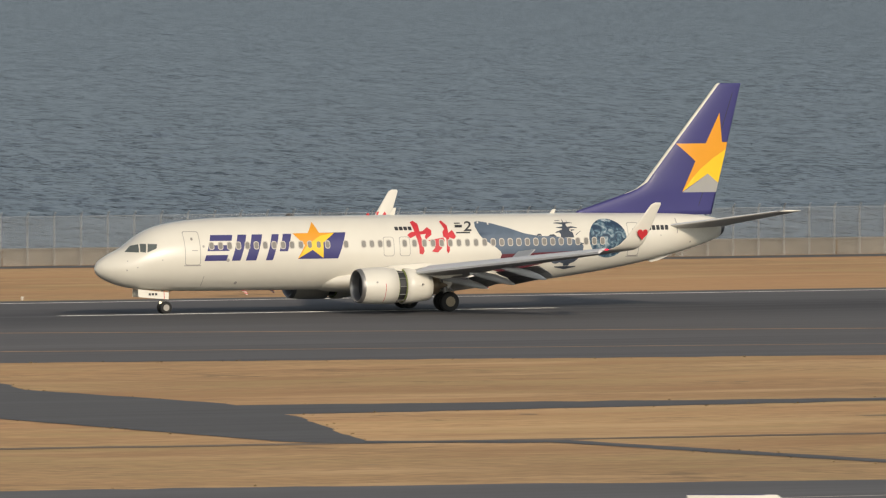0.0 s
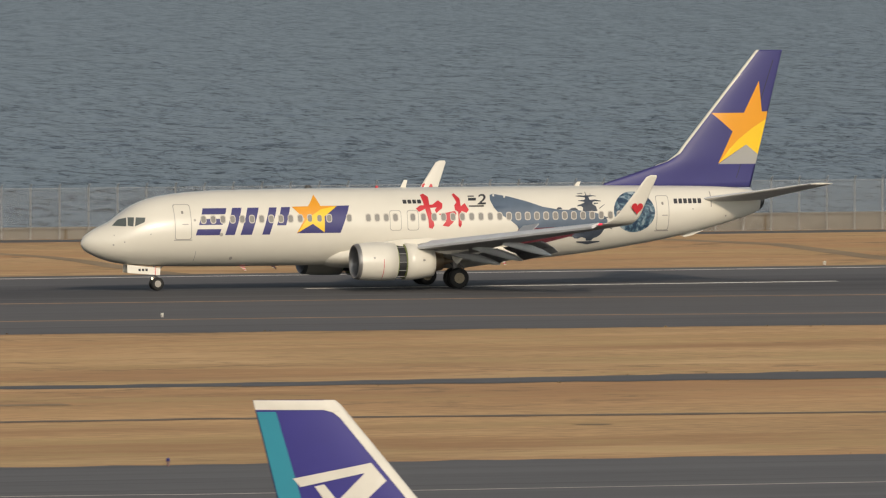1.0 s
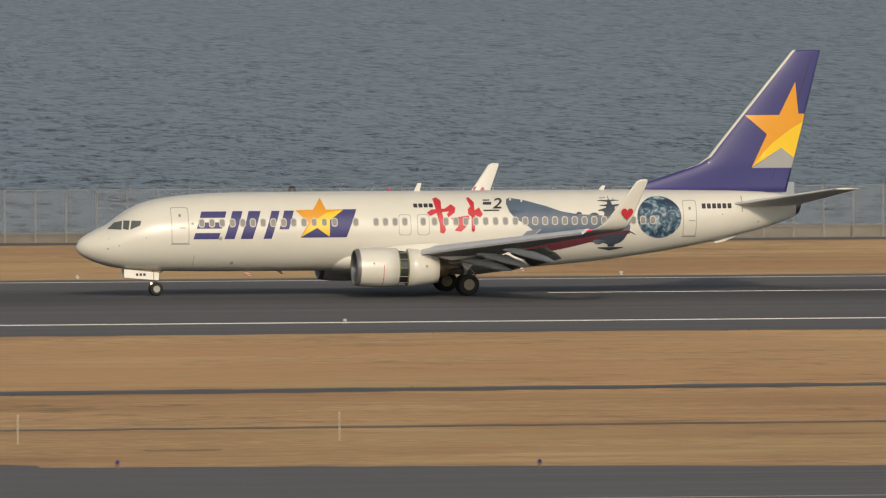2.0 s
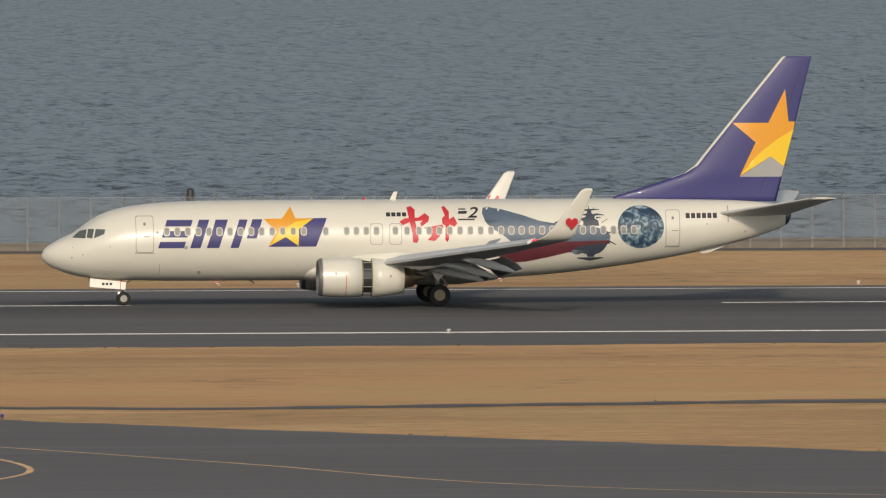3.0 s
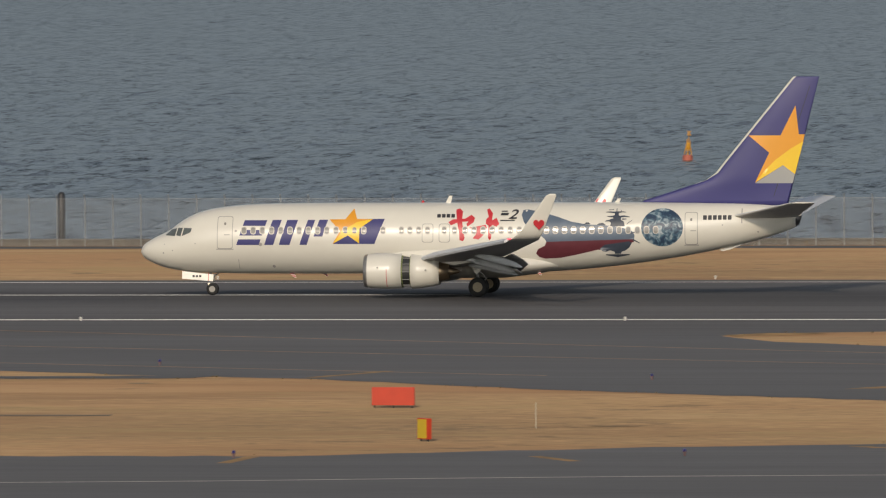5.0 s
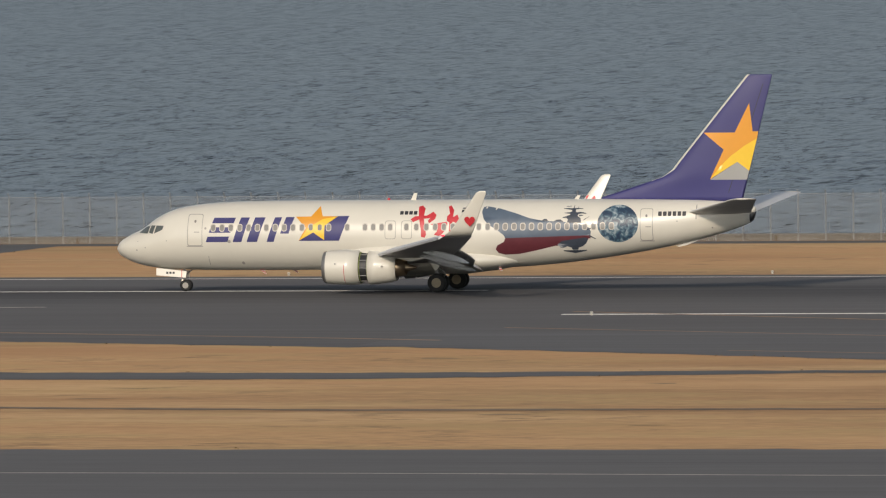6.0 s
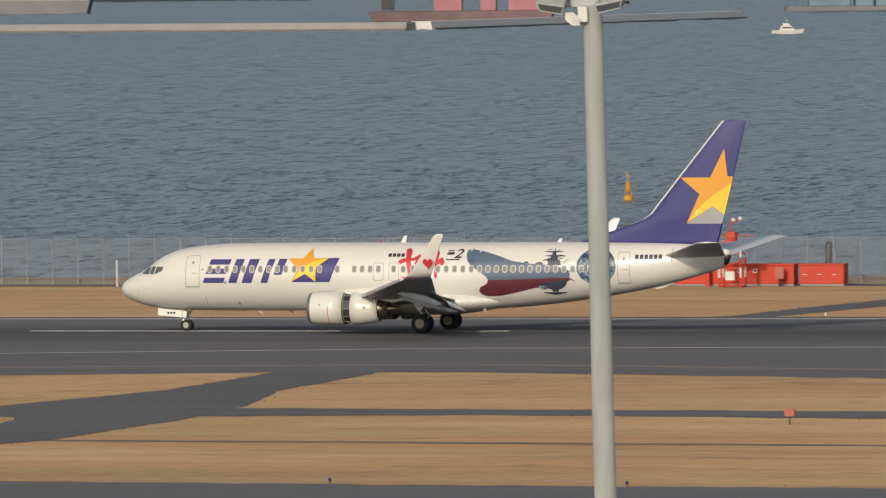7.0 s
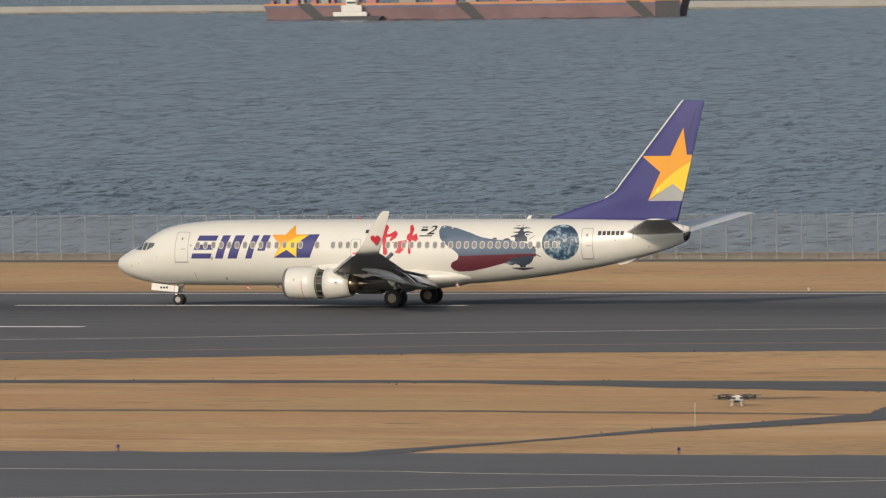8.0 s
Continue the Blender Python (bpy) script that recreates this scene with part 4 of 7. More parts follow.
def build_engine(plane, s):
    cy, cz = s * 4.83, 1.50
    eng = new("engine")
    eng.parent = plane
    tagged(eng, "white engine with the thrust reverser slid open")

    def tube(name, prof, mat, label="", squash=0.0, cap=False):
        bm = bmesh.new()
        loft(bm, [[(x, cy + y * r, cz + dz + (z * r if z > 0 else z * r * (1 - squash))) for y, z in [(math.cos(2 * math.pi * i / 40), math.sin(2 * math.pi * i / 40)) for i in range(40)]] for x, r, dz in prof], cap=cap)
        return part(name, bm, mat, eng, label, True)
    tube("inlet_lip", [(14.0, 0.78, 0), (13.7, 0.80, 0), (13.53, 0.84, 0), (13.5, 0.89, 0), (13.55, 0.94, 0), (13.72, 0.985, 0)], M_STEEL, "bare metal inlet lip", 0.06)
    tube("fan_cowl", [(13.72, 0.985, 0), (14.2, 1.03, 0), (14.9, 1.05, 0), (15.68, 1.03, 0), (15.68, 0.97, 0)], M_WHITE, "white fan cowl", 0.06)
    tube("inlet_duct", [(14.0, 0.78, 0), (14.6, 0.80, 0), (14.65, 0.05, 0)], M_DARK, "dark inlet with fan", 0.0, True)
    tube("cascade", [(15.5, 0.86, 0), (16.35, 0.84, 0)], M_DARK, "dark reverser cascade", 0.06)
    for x in (15.70, 16.17):
        tube("cascade_ring", [(x, 0.86, 0), (x, 0.945, 0), (x + 0.05, 0.945, 0), (x + 0.05, 0.86, 0)], M_GREEN, "green primer ring", 0.06)
    for k in range(12):
        a = k * math.pi / 6
        bm = bmesh.new()
        rod(bm, (15.6, cy + 0.9 * math.cos(a), cz + 0.88 * math.sin(a)), (16.3, cy + 0.9 * math.cos(a), cz + 0.88 * math.sin(a)), 0.025, n=5)
        part("slide_rail", bm, M_STEEL, eng)
    tube("reverser_sleeve", [(16.21, 0.97, 0), (16.21, 1.01, 0), (16.7, 0.98, 0), (17.4, 0.85, -0.02), (17.82, 0.76, -0.03), (17.82, 0.72, -0.03)], M_WHITE, "white reverser sleeve", 0.02)
    tube("core_nozzle", [(17.0, 0.62, 0), (17.8, 0.56, 0), (18.35, 0.46, 0), (18.35, 0.42, 0), (17.9, 0.42, 0)], M_NOZZLE, "bronze exhaust nozzle")
    tube("exhaust_plug", [(17.9, 0.30, 0), (18.4, 0.24, 0), (18.9, 0.08, 0), (19.0, 0.01, 0)], M_NOZZLE, "dark exhaust cone")
    bm = bmesh.new()
    prism(bm, [(14.4, 2.38), (15.6, 2.62), (17.6, 2.75), (19.6, 2.5), (19.8, 2.05), (18.6, 1.85), (17.6, 2.1), (15.6, 2.4)], "y", cy - 0.19, cy + 0.19)
    part("pylon", bm, M_WHITE, eng, "white engine pylon")
    if s < 0:
        for x, z in ((14.35, 0.25), (17.1, 0.1)):
            bm = bmesh.new()
            loft(bm, [ring_y(x, cy - 1.06, cz + z, 0.05, 8), ring_y(x, cy - 0.9, cz + z, 0.05, 8)])
            part("cowl_latch", bm, M_SEAM, eng)
        bm = bmesh.new()
        loft(bm, [[(14.85 + dx, cy - 1.062 * math.cos(a), cz + 0.985 * math.sin(a)) for a in [radians(-60 + 10 * k) for k in range(8)]] for dx in (0, 0.03)], cap=False, closed=False)
        part("cowl_seam", bm, M_RED, eng, "thin red seam line")


def build_wing(plane, s):
    le = lambda y: 17.0 + (y - 5.45) * 0.542 if y > 5.0 else 14.75 + (y - 1.5) * 0.575
    te = lambda y: 21.55 + max(0, y - 5.6) * 0.292
    zz = lambda y: 2.32 + (y - 5.45) * 0.119
    wing = new("wing")
    wing.parent = plane
    tagged(wing, "grey swept wing with flaps down")
    bm = bmesh.new()
    rings = []
    for y in (1.4, 3.2, 5.0, 5.6, 8, 12, 16.2, 16.8):
        c = te(y) - le(y)
        rings.append([(le(y) + a, s * y, zz(y) + h) for a, h in wing_section(c, 0.125 - 0.002 * y)])
    loft(bm, rings)
    part("wing_box", bm, M_UNDER, wing, "", True)
    bm = bmesh.new()
    rings = []
    for y in (5.5, 9, 12.7, 16.5):
        c = te(y) - le(y)
        rings.append([(le(y) - 0.16, s * y, zz(y) - 0.16), (le(y) - 0.22, s * y, zz(y) - 0.05), (le(y) - 0.12, s * y, zz(y) + 0.05), (le(y) + 0.12 * c, s * y, zz(y) + 0.055 * c + 0.05), (le(y) + 0.05 * c, s * y, zz(y) - 0.02)])
    loft(bm, rings)
    part("slat", bm, M_SLAT, wing, "pale grey leading edge slat")
    bm = bmesh.new()
    loft(bm, [[(le(y) - 0.1, s * y, zz(y) - 0.12), (le(y) - 0.12, s * y, zz(y) + 0.02), (le(y) + 0.7, s * y, zz(y) + 0.33), (le(y) + 0.8, s * y, zz(y) + 0.25)] for y in (1.7, 4.2)])
    part("inboard_slat", bm, M_WHITE, wing, "white inboard leading edge")
    for y0, y1 in ((2.0, 4.9), (6.0, 9.25)):
        for k, (dx, dz, ch, ang) in enumerate(((-0.35, -0.20, 1.0, 25), (0.55, -0.62, 0.72, 40))):
            bm = bmesh.new()
            rings = []
            for y in (y0, y1):
                f = (1.0 - 0.035 * y) * (0.72 if y0 < 5 else 1.0)
                c, sn = math.cos(radians(ang)), math.sin(radians(ang))
                rings.append([(te(y) + (dx * f) + (a * c + h * sn), s * y, zz(y) + dz * f + (-a * sn + h * c)) for a, h in wing_section(ch * f, 0.14, 6)])
            loft(bm, rings)
            flap = part("flap", bm, M_FLAP, wing, "trailing edge flap, pale above, shade painted dark below", True)
            # Dark underside colour paints in the shade; upward faces get the pale slot.
            flap.data.materials.append(M_SLAT)
            for f in flap.data.polygons:
                f.material_index = 1 if f.normal.z > 0.2 else 0
    for y, xe, ze in ((3.3, 22.1, 1.25), (6.51, 22.3, 1.54), (9.18, 23.0, 1.88)):
        bm = bmesh.new()
        x0, z0 = te(y) - 2.3, zz(y) - 0.25
        rings = []
        for u, r in ((0, 0.03), (0.1, 0.10), (0.35, 0.18), (0.6, 0.20), (0.85, 0.14), (1, 0.03)):
            x = x0 + (xe - x0) * u
            z = z0 + (ze - z0) * (u ** 1.5)
            rings.append(ring_x(x, s * y, z, r * 0.62, r * 1.1, 10))
        loft(bm, rings)
        part("flap_fairing", bm, M_SLAT, wing, "pointed grey flap track fairing", True)
    for y0, y1 in ((7.9, 9.3),):
        bm = bmesh.new()
        loft(bm, [[(te(y) - 1.0, s * y, zz(y) + 0.20), (te(y) - 1.0, s * y, zz(y) + 0.15), (te(y) - 0.34, s * y, zz(y) + 0.74), (te(y) - 0.37, s * y, zz(y) + 0.79)] for y in (y0, y1)])
        part("spoiler", bm, M_GREY, wing, "raised grey spoiler panel")
    # blended winglet
    bm = bmesh.new()
    rings = []
    for y, z, x0, ch, lean in ((16.75, 3.66, 23.1, 1.66, 8), (17.1, 3.76, 23.35, 1.5, 25), (17.38, 3.98, 23.65, 1.36, 50), (17.5, 4.3, 23.95, 1.22, 72), (17.62, 4.85, 24.35, 1.02, 78), (17.9, 6.15, 25.3, 0.58, 78), (17.93, 6.25, 25.5, 0.34, 78)):
        c, sn = math.cos(radians(lean)), math.sin(radians(lean))
        rings.append([(x0 + a, s * (y - h * sn), z + h * c) for a, h in wing_section(ch, 0.09, 8)])
    loft(bm, rings)
    part("winglet", bm, M_WHITE, wing, "upswept white winglet with a red heart", True)
    heart = []
    for i in range(24):
        a = 2 * math.pi * i / 24
        heart.append((0.031 * 16 * math.sin(a) ** 3 * 0.62, 0.031 * (13 * math.cos(a) - 5 * math.cos(2 * a) - 2 * math.cos(3 * a) - math.cos(4 * a)) * 0.68))
    lift = 0.22 if s > 0 else 0.0
    for face in (-1, 1):
        bm = bmesh.new()
        bm.faces.new([bm.verts.new((24.87 - (0.15 if s > 0 else 0.0) + u, s * (17.505 + 0.05 + (0.235 * (4.52 + v + lift - 4.3))) + face * 0.1, 4.55 + lift + v)) for u, v in heart])
        part("heart", bm, M_RED, wing, "red heart emblem")
    bm = bmesh.new()
    loft(bm, [ring_x(x, s * 16.85, 3.70, r, r, 8) for x, r in ((23.0, 0.015), (23.06, 0.035), (23.2, 0.035), (23.26, 0.015))])
    part("navigation_light", bm, M_NAVRED if s < 0 else M_GLASS, wing, "small wingtip navigation light")


def build_gear(plane):
    wheels = []
    # nose gear
    gear = new("nose_gear")
    gear.parent = plane
    bm = bmesh.new()
    rod(bm, (4.1, 0, 0.35), (4.0, 0, 1.5), 0.07)
    rod(bm, (4.1, -0.3, 0.35), (4.1, 0.3, 0.35), 0.05)
    rod(bm, (4.05, 0, 0.95), (4.6, 0, 1.35), 0.035)
    rod(bm, (3.95, -0.1, 1.0), (4.25, -0.1, 0.6), 0.025)
    part("strut", bm, M_STEEL, gear, "steel nose gear strut")
    for s in (-1, 1):
        bm = bmesh.new()
        loft(bm, [[(2.42, s * 0.38 + d, 1.38), (4.24, s * 0.38 + d, 1.18), (4.2, s * 0.44 + d, 0.80), (2.42, s * 0.44 + d, 0.95)] for d in (-0.015, 0.015)])
        door = part("gear_door", bm, M_WHITE, gear, "white nose gear door with dark bars")
        if s < 0:
            for k in range(3):
                bm = bmesh.new()
                x = 3.02 + 0.19 * k
                bm.faces.new([bm.verts.new(p) for p in ((x, -0.445, 1.16), (x + 0.13, -0.445, 1.155), (x + 0.13, -0.459, 1.03), (x, -0.459, 1.035))])
                part("plate_bar", bm, M_INK, door)
            bm = bmesh.new()
            bm.faces.new([bm.verts.new(p) for p in ((3.93, -0.402, 1.27), (3.965, -0.402, 1.27), (3.965, -0.462, 0.83), (3.93, -0.462, 0.83))])
            part("red_stripe", bm, M_RED, door)
        wheels.append((wheel("nose_wheel", plane, 4.13, s * 0.21, 0.345, 0.2, s), 4.13, s * 0.21, 0.345))
    bm = bmesh.new()
    loft(bm, [ring_x(x, -0.0, 0.62, r, r, 10) for x, r in ((3.86, 0.07), (3.95, 0.05))])
    part("taxi_light", bm, M_BEACON, gear, "small lit taxi light")
    # main gear
    for s in (-1, 1):
        gear = new("main_gear")
        gear.parent = plane
        bm = bmesh.new()
        rod(bm, (19.8, s * 2.8, 0.55), (19.6, s * 2.75, 2.2), 0.13)
        rod(bm, (19.8, s * 2.2, 0.55), (19.8, s * 3.35, 0.55), 0.09)
        rod(bm, (19.7, s * 2.75, 1.2), (19.5, s * 1.4, 1.7), 0.07)
        rod(bm, (19.95, s * 2.8, 0.7), (20.25, s * 2.8, 1.05), 0.04)
        rod(bm, (20.25, s * 2.8, 1.05), (19.85, s * 2.8, 1.45), 0.04)
        part("strut", bm, M_STEEL, gear, "steel main gear strut")
        bm = bmesh.new()
        loft(bm, [[(19.3, s * 3.12 + d, 2.1), (20.05, s * 3.12 + d, 2.1), (20.0, s * 3.2 + d, 1.55), (19.75, s * 3.2 + d, 1.25), (19.5, s * 3.2 + d, 1.5)] for d in (-0.015, 0.015)])
        part("strut_door", bm, M_WHITE, gear, "pale strut door")
        for y in (2.37, 3.21):
            wheels.append((wheel("main_wheel", plane, 19.8, s * y, 0.55, 0.40, s), 19.8, s * y, 0.55))
    return wheels


def build_airliner():
    plane = empty("airliner", pose(0, 0, 0), label="white twin-engine airliner with dark blue fin, rolling on the runway", category="airplane")
    bm = bmesh.new()
    xs = [0, 0.05, 0.15, 0.3, 0.5, 0.75, 1, 1.3, 1.6, 1.9, 2.2, 2.5, 2.8, 3.2, 3.6, 4.1, 4.6, 5.3] + list(range(6, 37)) + [36.5, 37, 37.4, 37.7]
    rings = []
    for x in xs:
        a, b, w = fus_at(x)
        rings.append(ring_x(x, 0, (a + b) / 2, w, (a - b) / 2, 64))
    loft(bm, rings)
    part("fuselage", bm, M_WHITE, plane, "glossy white fuselage", True)
    bm = bmesh.new()
    loft(bm, [[(x + t * (z - c), y, z) for x0, y, z in ring_x(x, 0, c, w, h, 20)] for x, c, w, h, t in ((37.45, 4.16, 0.33, 0.38, 0.35), (37.82, 4.20, 0.27, 0.33, 0.35), (37.95, 4.22, 0.20, 0.25, 0.35))])
    part("exhaust_outlet", bm, M_DARK, plane, "dark tail exhaust outlet", True)
    bm = bmesh.new()
    loft(bm, [ring_x(x, 0, z, w, h, 20) for x, z, w, h in ((37.3, 4.55, 0.36, 0.36), (37.75, 4.60, 0.27, 0.26), (37.98, 4.62, 0.16, 0.16), (38.04, 4.62, 0.04, 0.04))])
    part("tail_cone", bm, M_WHITE, plane, "white tail cone", True)
    # wing to body fairing
    bm = bmesh.new()
    loft(bm, [ring_x(x, 0, zc, w, h, 32) for x, zc, w, h in ((12.6, 1.7, 0.6, 0.3), (13.8, 1.72, 1.55, 0.62), (15.5, 1.75, 2.0, 0.75), (18, 1.75, 2.1, 0.8), (21, 1.75, 2.05, 0.78), (22.8, 1.8, 1.7, 0.62), (24.2, 1.85, 1.1, 0.4), (24.8, 1.85, 0.5, 0.2))])
    part("belly_fairing", bm, M_WHITE, plane, "white wing root fairing", True)
    # flight deck glazing
    for pane in ([(1.50, 3.45), (1.88, 3.78), (2.22, 3.87), (2.13, 3.42)], [(2.20, 3.46), (2.29, 3.885), (2.58, 3.885), (2.47, 3.41)], [(2.55, 3.42), (2.66, 3.885), (3.13, 3.87), (3.06, 3.64)]):
        for side in (-1, 1):
            decal("flight_deck_window", pane, M_FLIGHTGLASS, plane, "dark flight deck window", 0.026, side=side, cut=0.08)
    # doors and emergency exits
    for x0, z0, x1, z1 in ((4.63, 2.70, 5.54, 4.55), (31.46, 2.88, 32.2, 4.74)):
        frame_line("door_outline", x0, z0, x1, z1, 0.12, 0.035, M_SEAM, plane, "grey seam of a closed cabin door")
        decal("door_handle", rounded((x0 + x1) / 2 - 0.05, z0 + 0.78, (x0 + x1) / 2 + 0.28, z0 + 0.83, 0.02), M_SEAM, plane)
        decal("door_window", rounded((x0 + x1) / 2 - 0.06, z1 - 0.5, (x0 + x1) / 2 + 0.06, z1 - 0.34, 0.05), M_PANE, plane)
        decal("door_sill", [(x0 - 0.04, z0 - 0.05), (x1 + 0.04, z0 - 0.05), (x1 + 0.04, z0), (x0 - 0.04, z0)], M_SEAM, plane)
    for x0, x1 in ((16.44, 17.09), (17.41, 18.05)):
        frame_line("exit_outline", x0, 3.05, x1, 4.12, 0.14, 0.03, M_SEAM, plane, "grey seam of an overwing exit")
    # cabin windows
    cols = [6.19 + 0.531 * i for i in range(14)] + [14.2, 15.26, 15.75, 16.25, 16.76, 17.72, 18.31] + [18.91 + 0.5195 * i for i in range(22)]
    for x in cols:
        frame_w = decal("cabin_window", rounded(x - 0.16, 3.52, x + 0.16, 3.97, 0.13), M_RIM, plane, "", 0.020)
        decal("pane", rounded(x - 0.12, 3.57, x + 0.12, 3.92, 0.10), M_PANE, frame_w, "", 0.024)
    # blue slanted emblem blocks, three of them
    def slant(x, z0, z1, w, lean=0.33):
        return [(x + (z0 - 2.92) * lean, z0), (x + w + (z0 - 2.92) * lean, z0), (x + w + (z1 - 2.92) * lean, z1), (x + (z1 - 2.92) * lean, z1)]
    for o in (slant(5.75, 2.92, 3.24, 1.3), slant(5.75, 3.46, 3.78, 1.3), slant(5.75, 4.01, 4.33, 1.3), slant(7.36, 2.92, 4.34, 0.52), slant(8.2, 2.92, 4.34, 0.62), slant(9.39, 2.92, 4.34, 0.42), slant(10.05, 3.4, 4.35, 0.5)):
        decal("emblem_bar", o, M_BLUE, plane, "slanted dark blue emblem bar", 0.012)
    decal("emblem_panel", [(11.32, 2.97), (13.71, 2.97), (14.28, 4.40), (12.6, 4.38)], M_BLUE, plane, "dark blue slanted emblem panel", 0.012)
    decal("emblem_star", [(12.47, 4.98), (12.69, 4.39), (13.6, 4.38), (12.85, 3.85), (12.83, 3.0), (12.18, 3.46), (11.3, 2.97), (11.73, 3.72), (11.1, 4.37), (12.01, 4.38)], M_ORANGE, plane, "orange star emblem", 0.018)
    decal("emblem_star_light", [(11.34, 3.0), (11.9, 3.75), (12.7, 4.22), (13.6, 4.38), (12.85, 3.85), (12.83, 3.0), (12.18, 3.46)], M_GOLD, plane, "yellow lower part of the star", 0.022)
    # red brush-like shapes and dark bars
    for o in ([(18.34, 4.9), (18.55, 4.97), (18.75, 4.8), (18.72, 4.3), (18.9, 3.3), (18.80, 3.12), (18.6, 3.18), (18.58, 3.6), (18.45, 4.2)],
              [(17.94, 4.2), (18.2, 4.36), (18.9, 4.4), (19.25, 4.62), (19.46, 4.44), (19.40, 4.2), (19.05, 3.95), (18.98, 4.1), (19.1, 4.25), (18.5, 4.2), (18.1, 4.02)],
              [(19.15, 3.9), (19.5, 3.95), (20.1, 4.05), (20.16, 3.9), (19.95, 3.45), (19.7, 3.22), (19.35, 3.28), (19.55, 3.5), (19.45, 3.75)],
              [(20.11, 4.9), (20.25, 4.97), (20.47, 4.7), (20.45, 4.3), (20.7, 4.45), (20.87, 4.1), (20.72, 3.94), (20.45, 4.05), (20.42, 3.3), (20.33, 3.16), (20.24, 3.3), (20.26, 4.0), (20.1, 4.1), (20.1, 4.35), (20.25, 4.5)]):
        decal("title_stroke", o, M_RED, plane, "red brush-like painted stroke", 0.013)
    for k in range(4):
        decal("title_bar", rounded(17.28 + 0.27 * k, 4.46, 17.49 + 0.27 * k, 4.66, 0.03), M_INK, plane, "", 0.013)
    for o in ([(20.92, 4.58), (21.35, 4.58), (21.4, 4.72), (20.96, 4.72)], [(20.92, 4.26), (21.75, 4.26), (21.75, 4.33), (20.92, 4.33)], [(20.95, 4.78), (21.3, 4.78), (21.33, 4.84), (20.97, 4.84)]):
        decal("title_bar", o, M_INK, plane, "", 0.013)
    lo, hi = skin(21.62, 4.42), skin(21.62, 4.92)
    glyphs("2", 1.0, M_INK, plane, pose(21.62, -(lo + 0.075), 4.40, 90 - math.degrees(math.atan2(lo - hi, 0.5)), 0, 0), 0.3)
    # painted ship
    decal("painted_hull", [(22.2, 4.86), (22.14, 4.6), (22.28, 4.2), (22.54, 3.88), (23.15, 3.52), (23.5, 3.24), (23.58, 3.08), (28.59, 3.22), (28.62, 3.45), (28.48, 3.68), (27.87, 3.90), (26.83, 4.03), (25.9, 4.06), (25.0, 4.22), (24.2, 4.5), (23.2, 4.78), (22.4, 4.92)], M_HULL, plane, "blue-grey painted ship's hull", 0.012)
    decal("painted_keel", [(23.58, 3.08), (23.5, 2.86), (23.1, 2.66), (22.98, 2.42), (23.15, 2.2), (23.5, 2.11), (24.35, 2.15), (25.4, 2.36), (26.5, 2.62), (27.0, 2.58), (27.6, 2.72), (28.2, 2.76), (28.35, 3.0), (28.59, 3.05), (28.59, 3.22)], M_MAROON, plane, "maroon painted lower hull", 0.012)
    for o in ([(27.22, 3.95), (27.26, 4.15), (27.16, 4.24), (27.20, 4.35), (27.38, 4.40), (27.36, 4.55), (27.46, 4.59), (27.48, 4.79), (27.66, 4.79), (27.70, 4.57), (27.86, 4.50), (27.82, 4.33), (28.00, 4.22), (28.06, 3.95)],
              [(26.96, 4.74), (27.20, 4.72), (27.50, 4.68), (27.50, 4.77), (27.22, 4.79), (26.98, 4.77)], [(27.66, 4.70), (27.92, 4.74), (28.10, 4.73), (28.10, 4.76), (27.90, 4.79), (27.66, 4.79)],
              [(27.04, 4.50), (27.36, 4.46), (27.40, 4.55), (27.06, 4.53)], [(27.80, 4.44), (28.04, 4.48), (28.32, 4.46), (28.32, 4.50), (28.00, 4.57), (27.80, 4.55)],
              [(27.10, 4.86), (27.40, 4.88), (27.40, 4.91), (27.10, 4.89)], [(27.54, 4.77), (27.59, 4.77), (27.58, 4.96), (27.55, 4.96)], [(27.80, 4.77), (27.83, 4.77), (27.83, 4.87), (27.80, 4.87)],
              [(26.92, 4.22), (27.20, 4.24), (27.20, 4.33), (27.00, 4.29)], [(27.90, 4.31), (28.14, 4.35), (28.14, 4.39), (27.90, 4.40)],
              [(28.15, 4.05), (28.5, 4.30), (28.52, 4.33), (28.2, 4.14)], [(26.45, 4.04), (26.6, 4.13), (26.82, 4.15), (27.0, 4.02)], [(25.75, 4.08), (25.85, 4.18), (26.0, 4.18), (26.1, 4.07)],
              [(26.62, 2.66), (26.8, 2.52), (27.0, 2.50), (27.2, 2.58), (27.45, 2.50), (27.48, 2.38), (27.8, 2.38), (27.86, 2.50), (28.1, 2.58), (28.3, 2.74), (28.46, 3.0), (28.3, 3.1), (26.9, 2.9)],
              [(26.95, 2.30), (27.3, 2.24), (27.6, 2.18), (27.95, 2.24), (28.3, 2.31), (28.3, 2.36), (26.95, 2.35)], [(28.5, 3.16), (28.9, 2.98), (28.92, 3.01), (28.54, 3.24)], [(28.4, 3.52), (28.72, 3.62), (28.72, 3.66), (28.4, 3.60)]):
        decal("painted_mast", o, M_SLATE, plane, "blue-grey painted mast and turrets", 0.017)
    for x, z in ((22.34, 4.83), (22.92, 4.76)):
        decal("painted_notch", [(x, z - 0.04), (x + 0.08, z - 0.05), (x + 0.13, z + 0.06), (x + 0.04, z + 0.08)], M_WHITE, plane, "", 0.018)
    decal("painted_globe", [(30.18 + 1.19 * math.cos(2 * math.pi * i / 40), 3.88 + 1.08 * math.sin(2 * math.pi * i / 40)) for i in range(40)], M_GLOBE, plane, "painted blue globe with white cloud", 0.012)
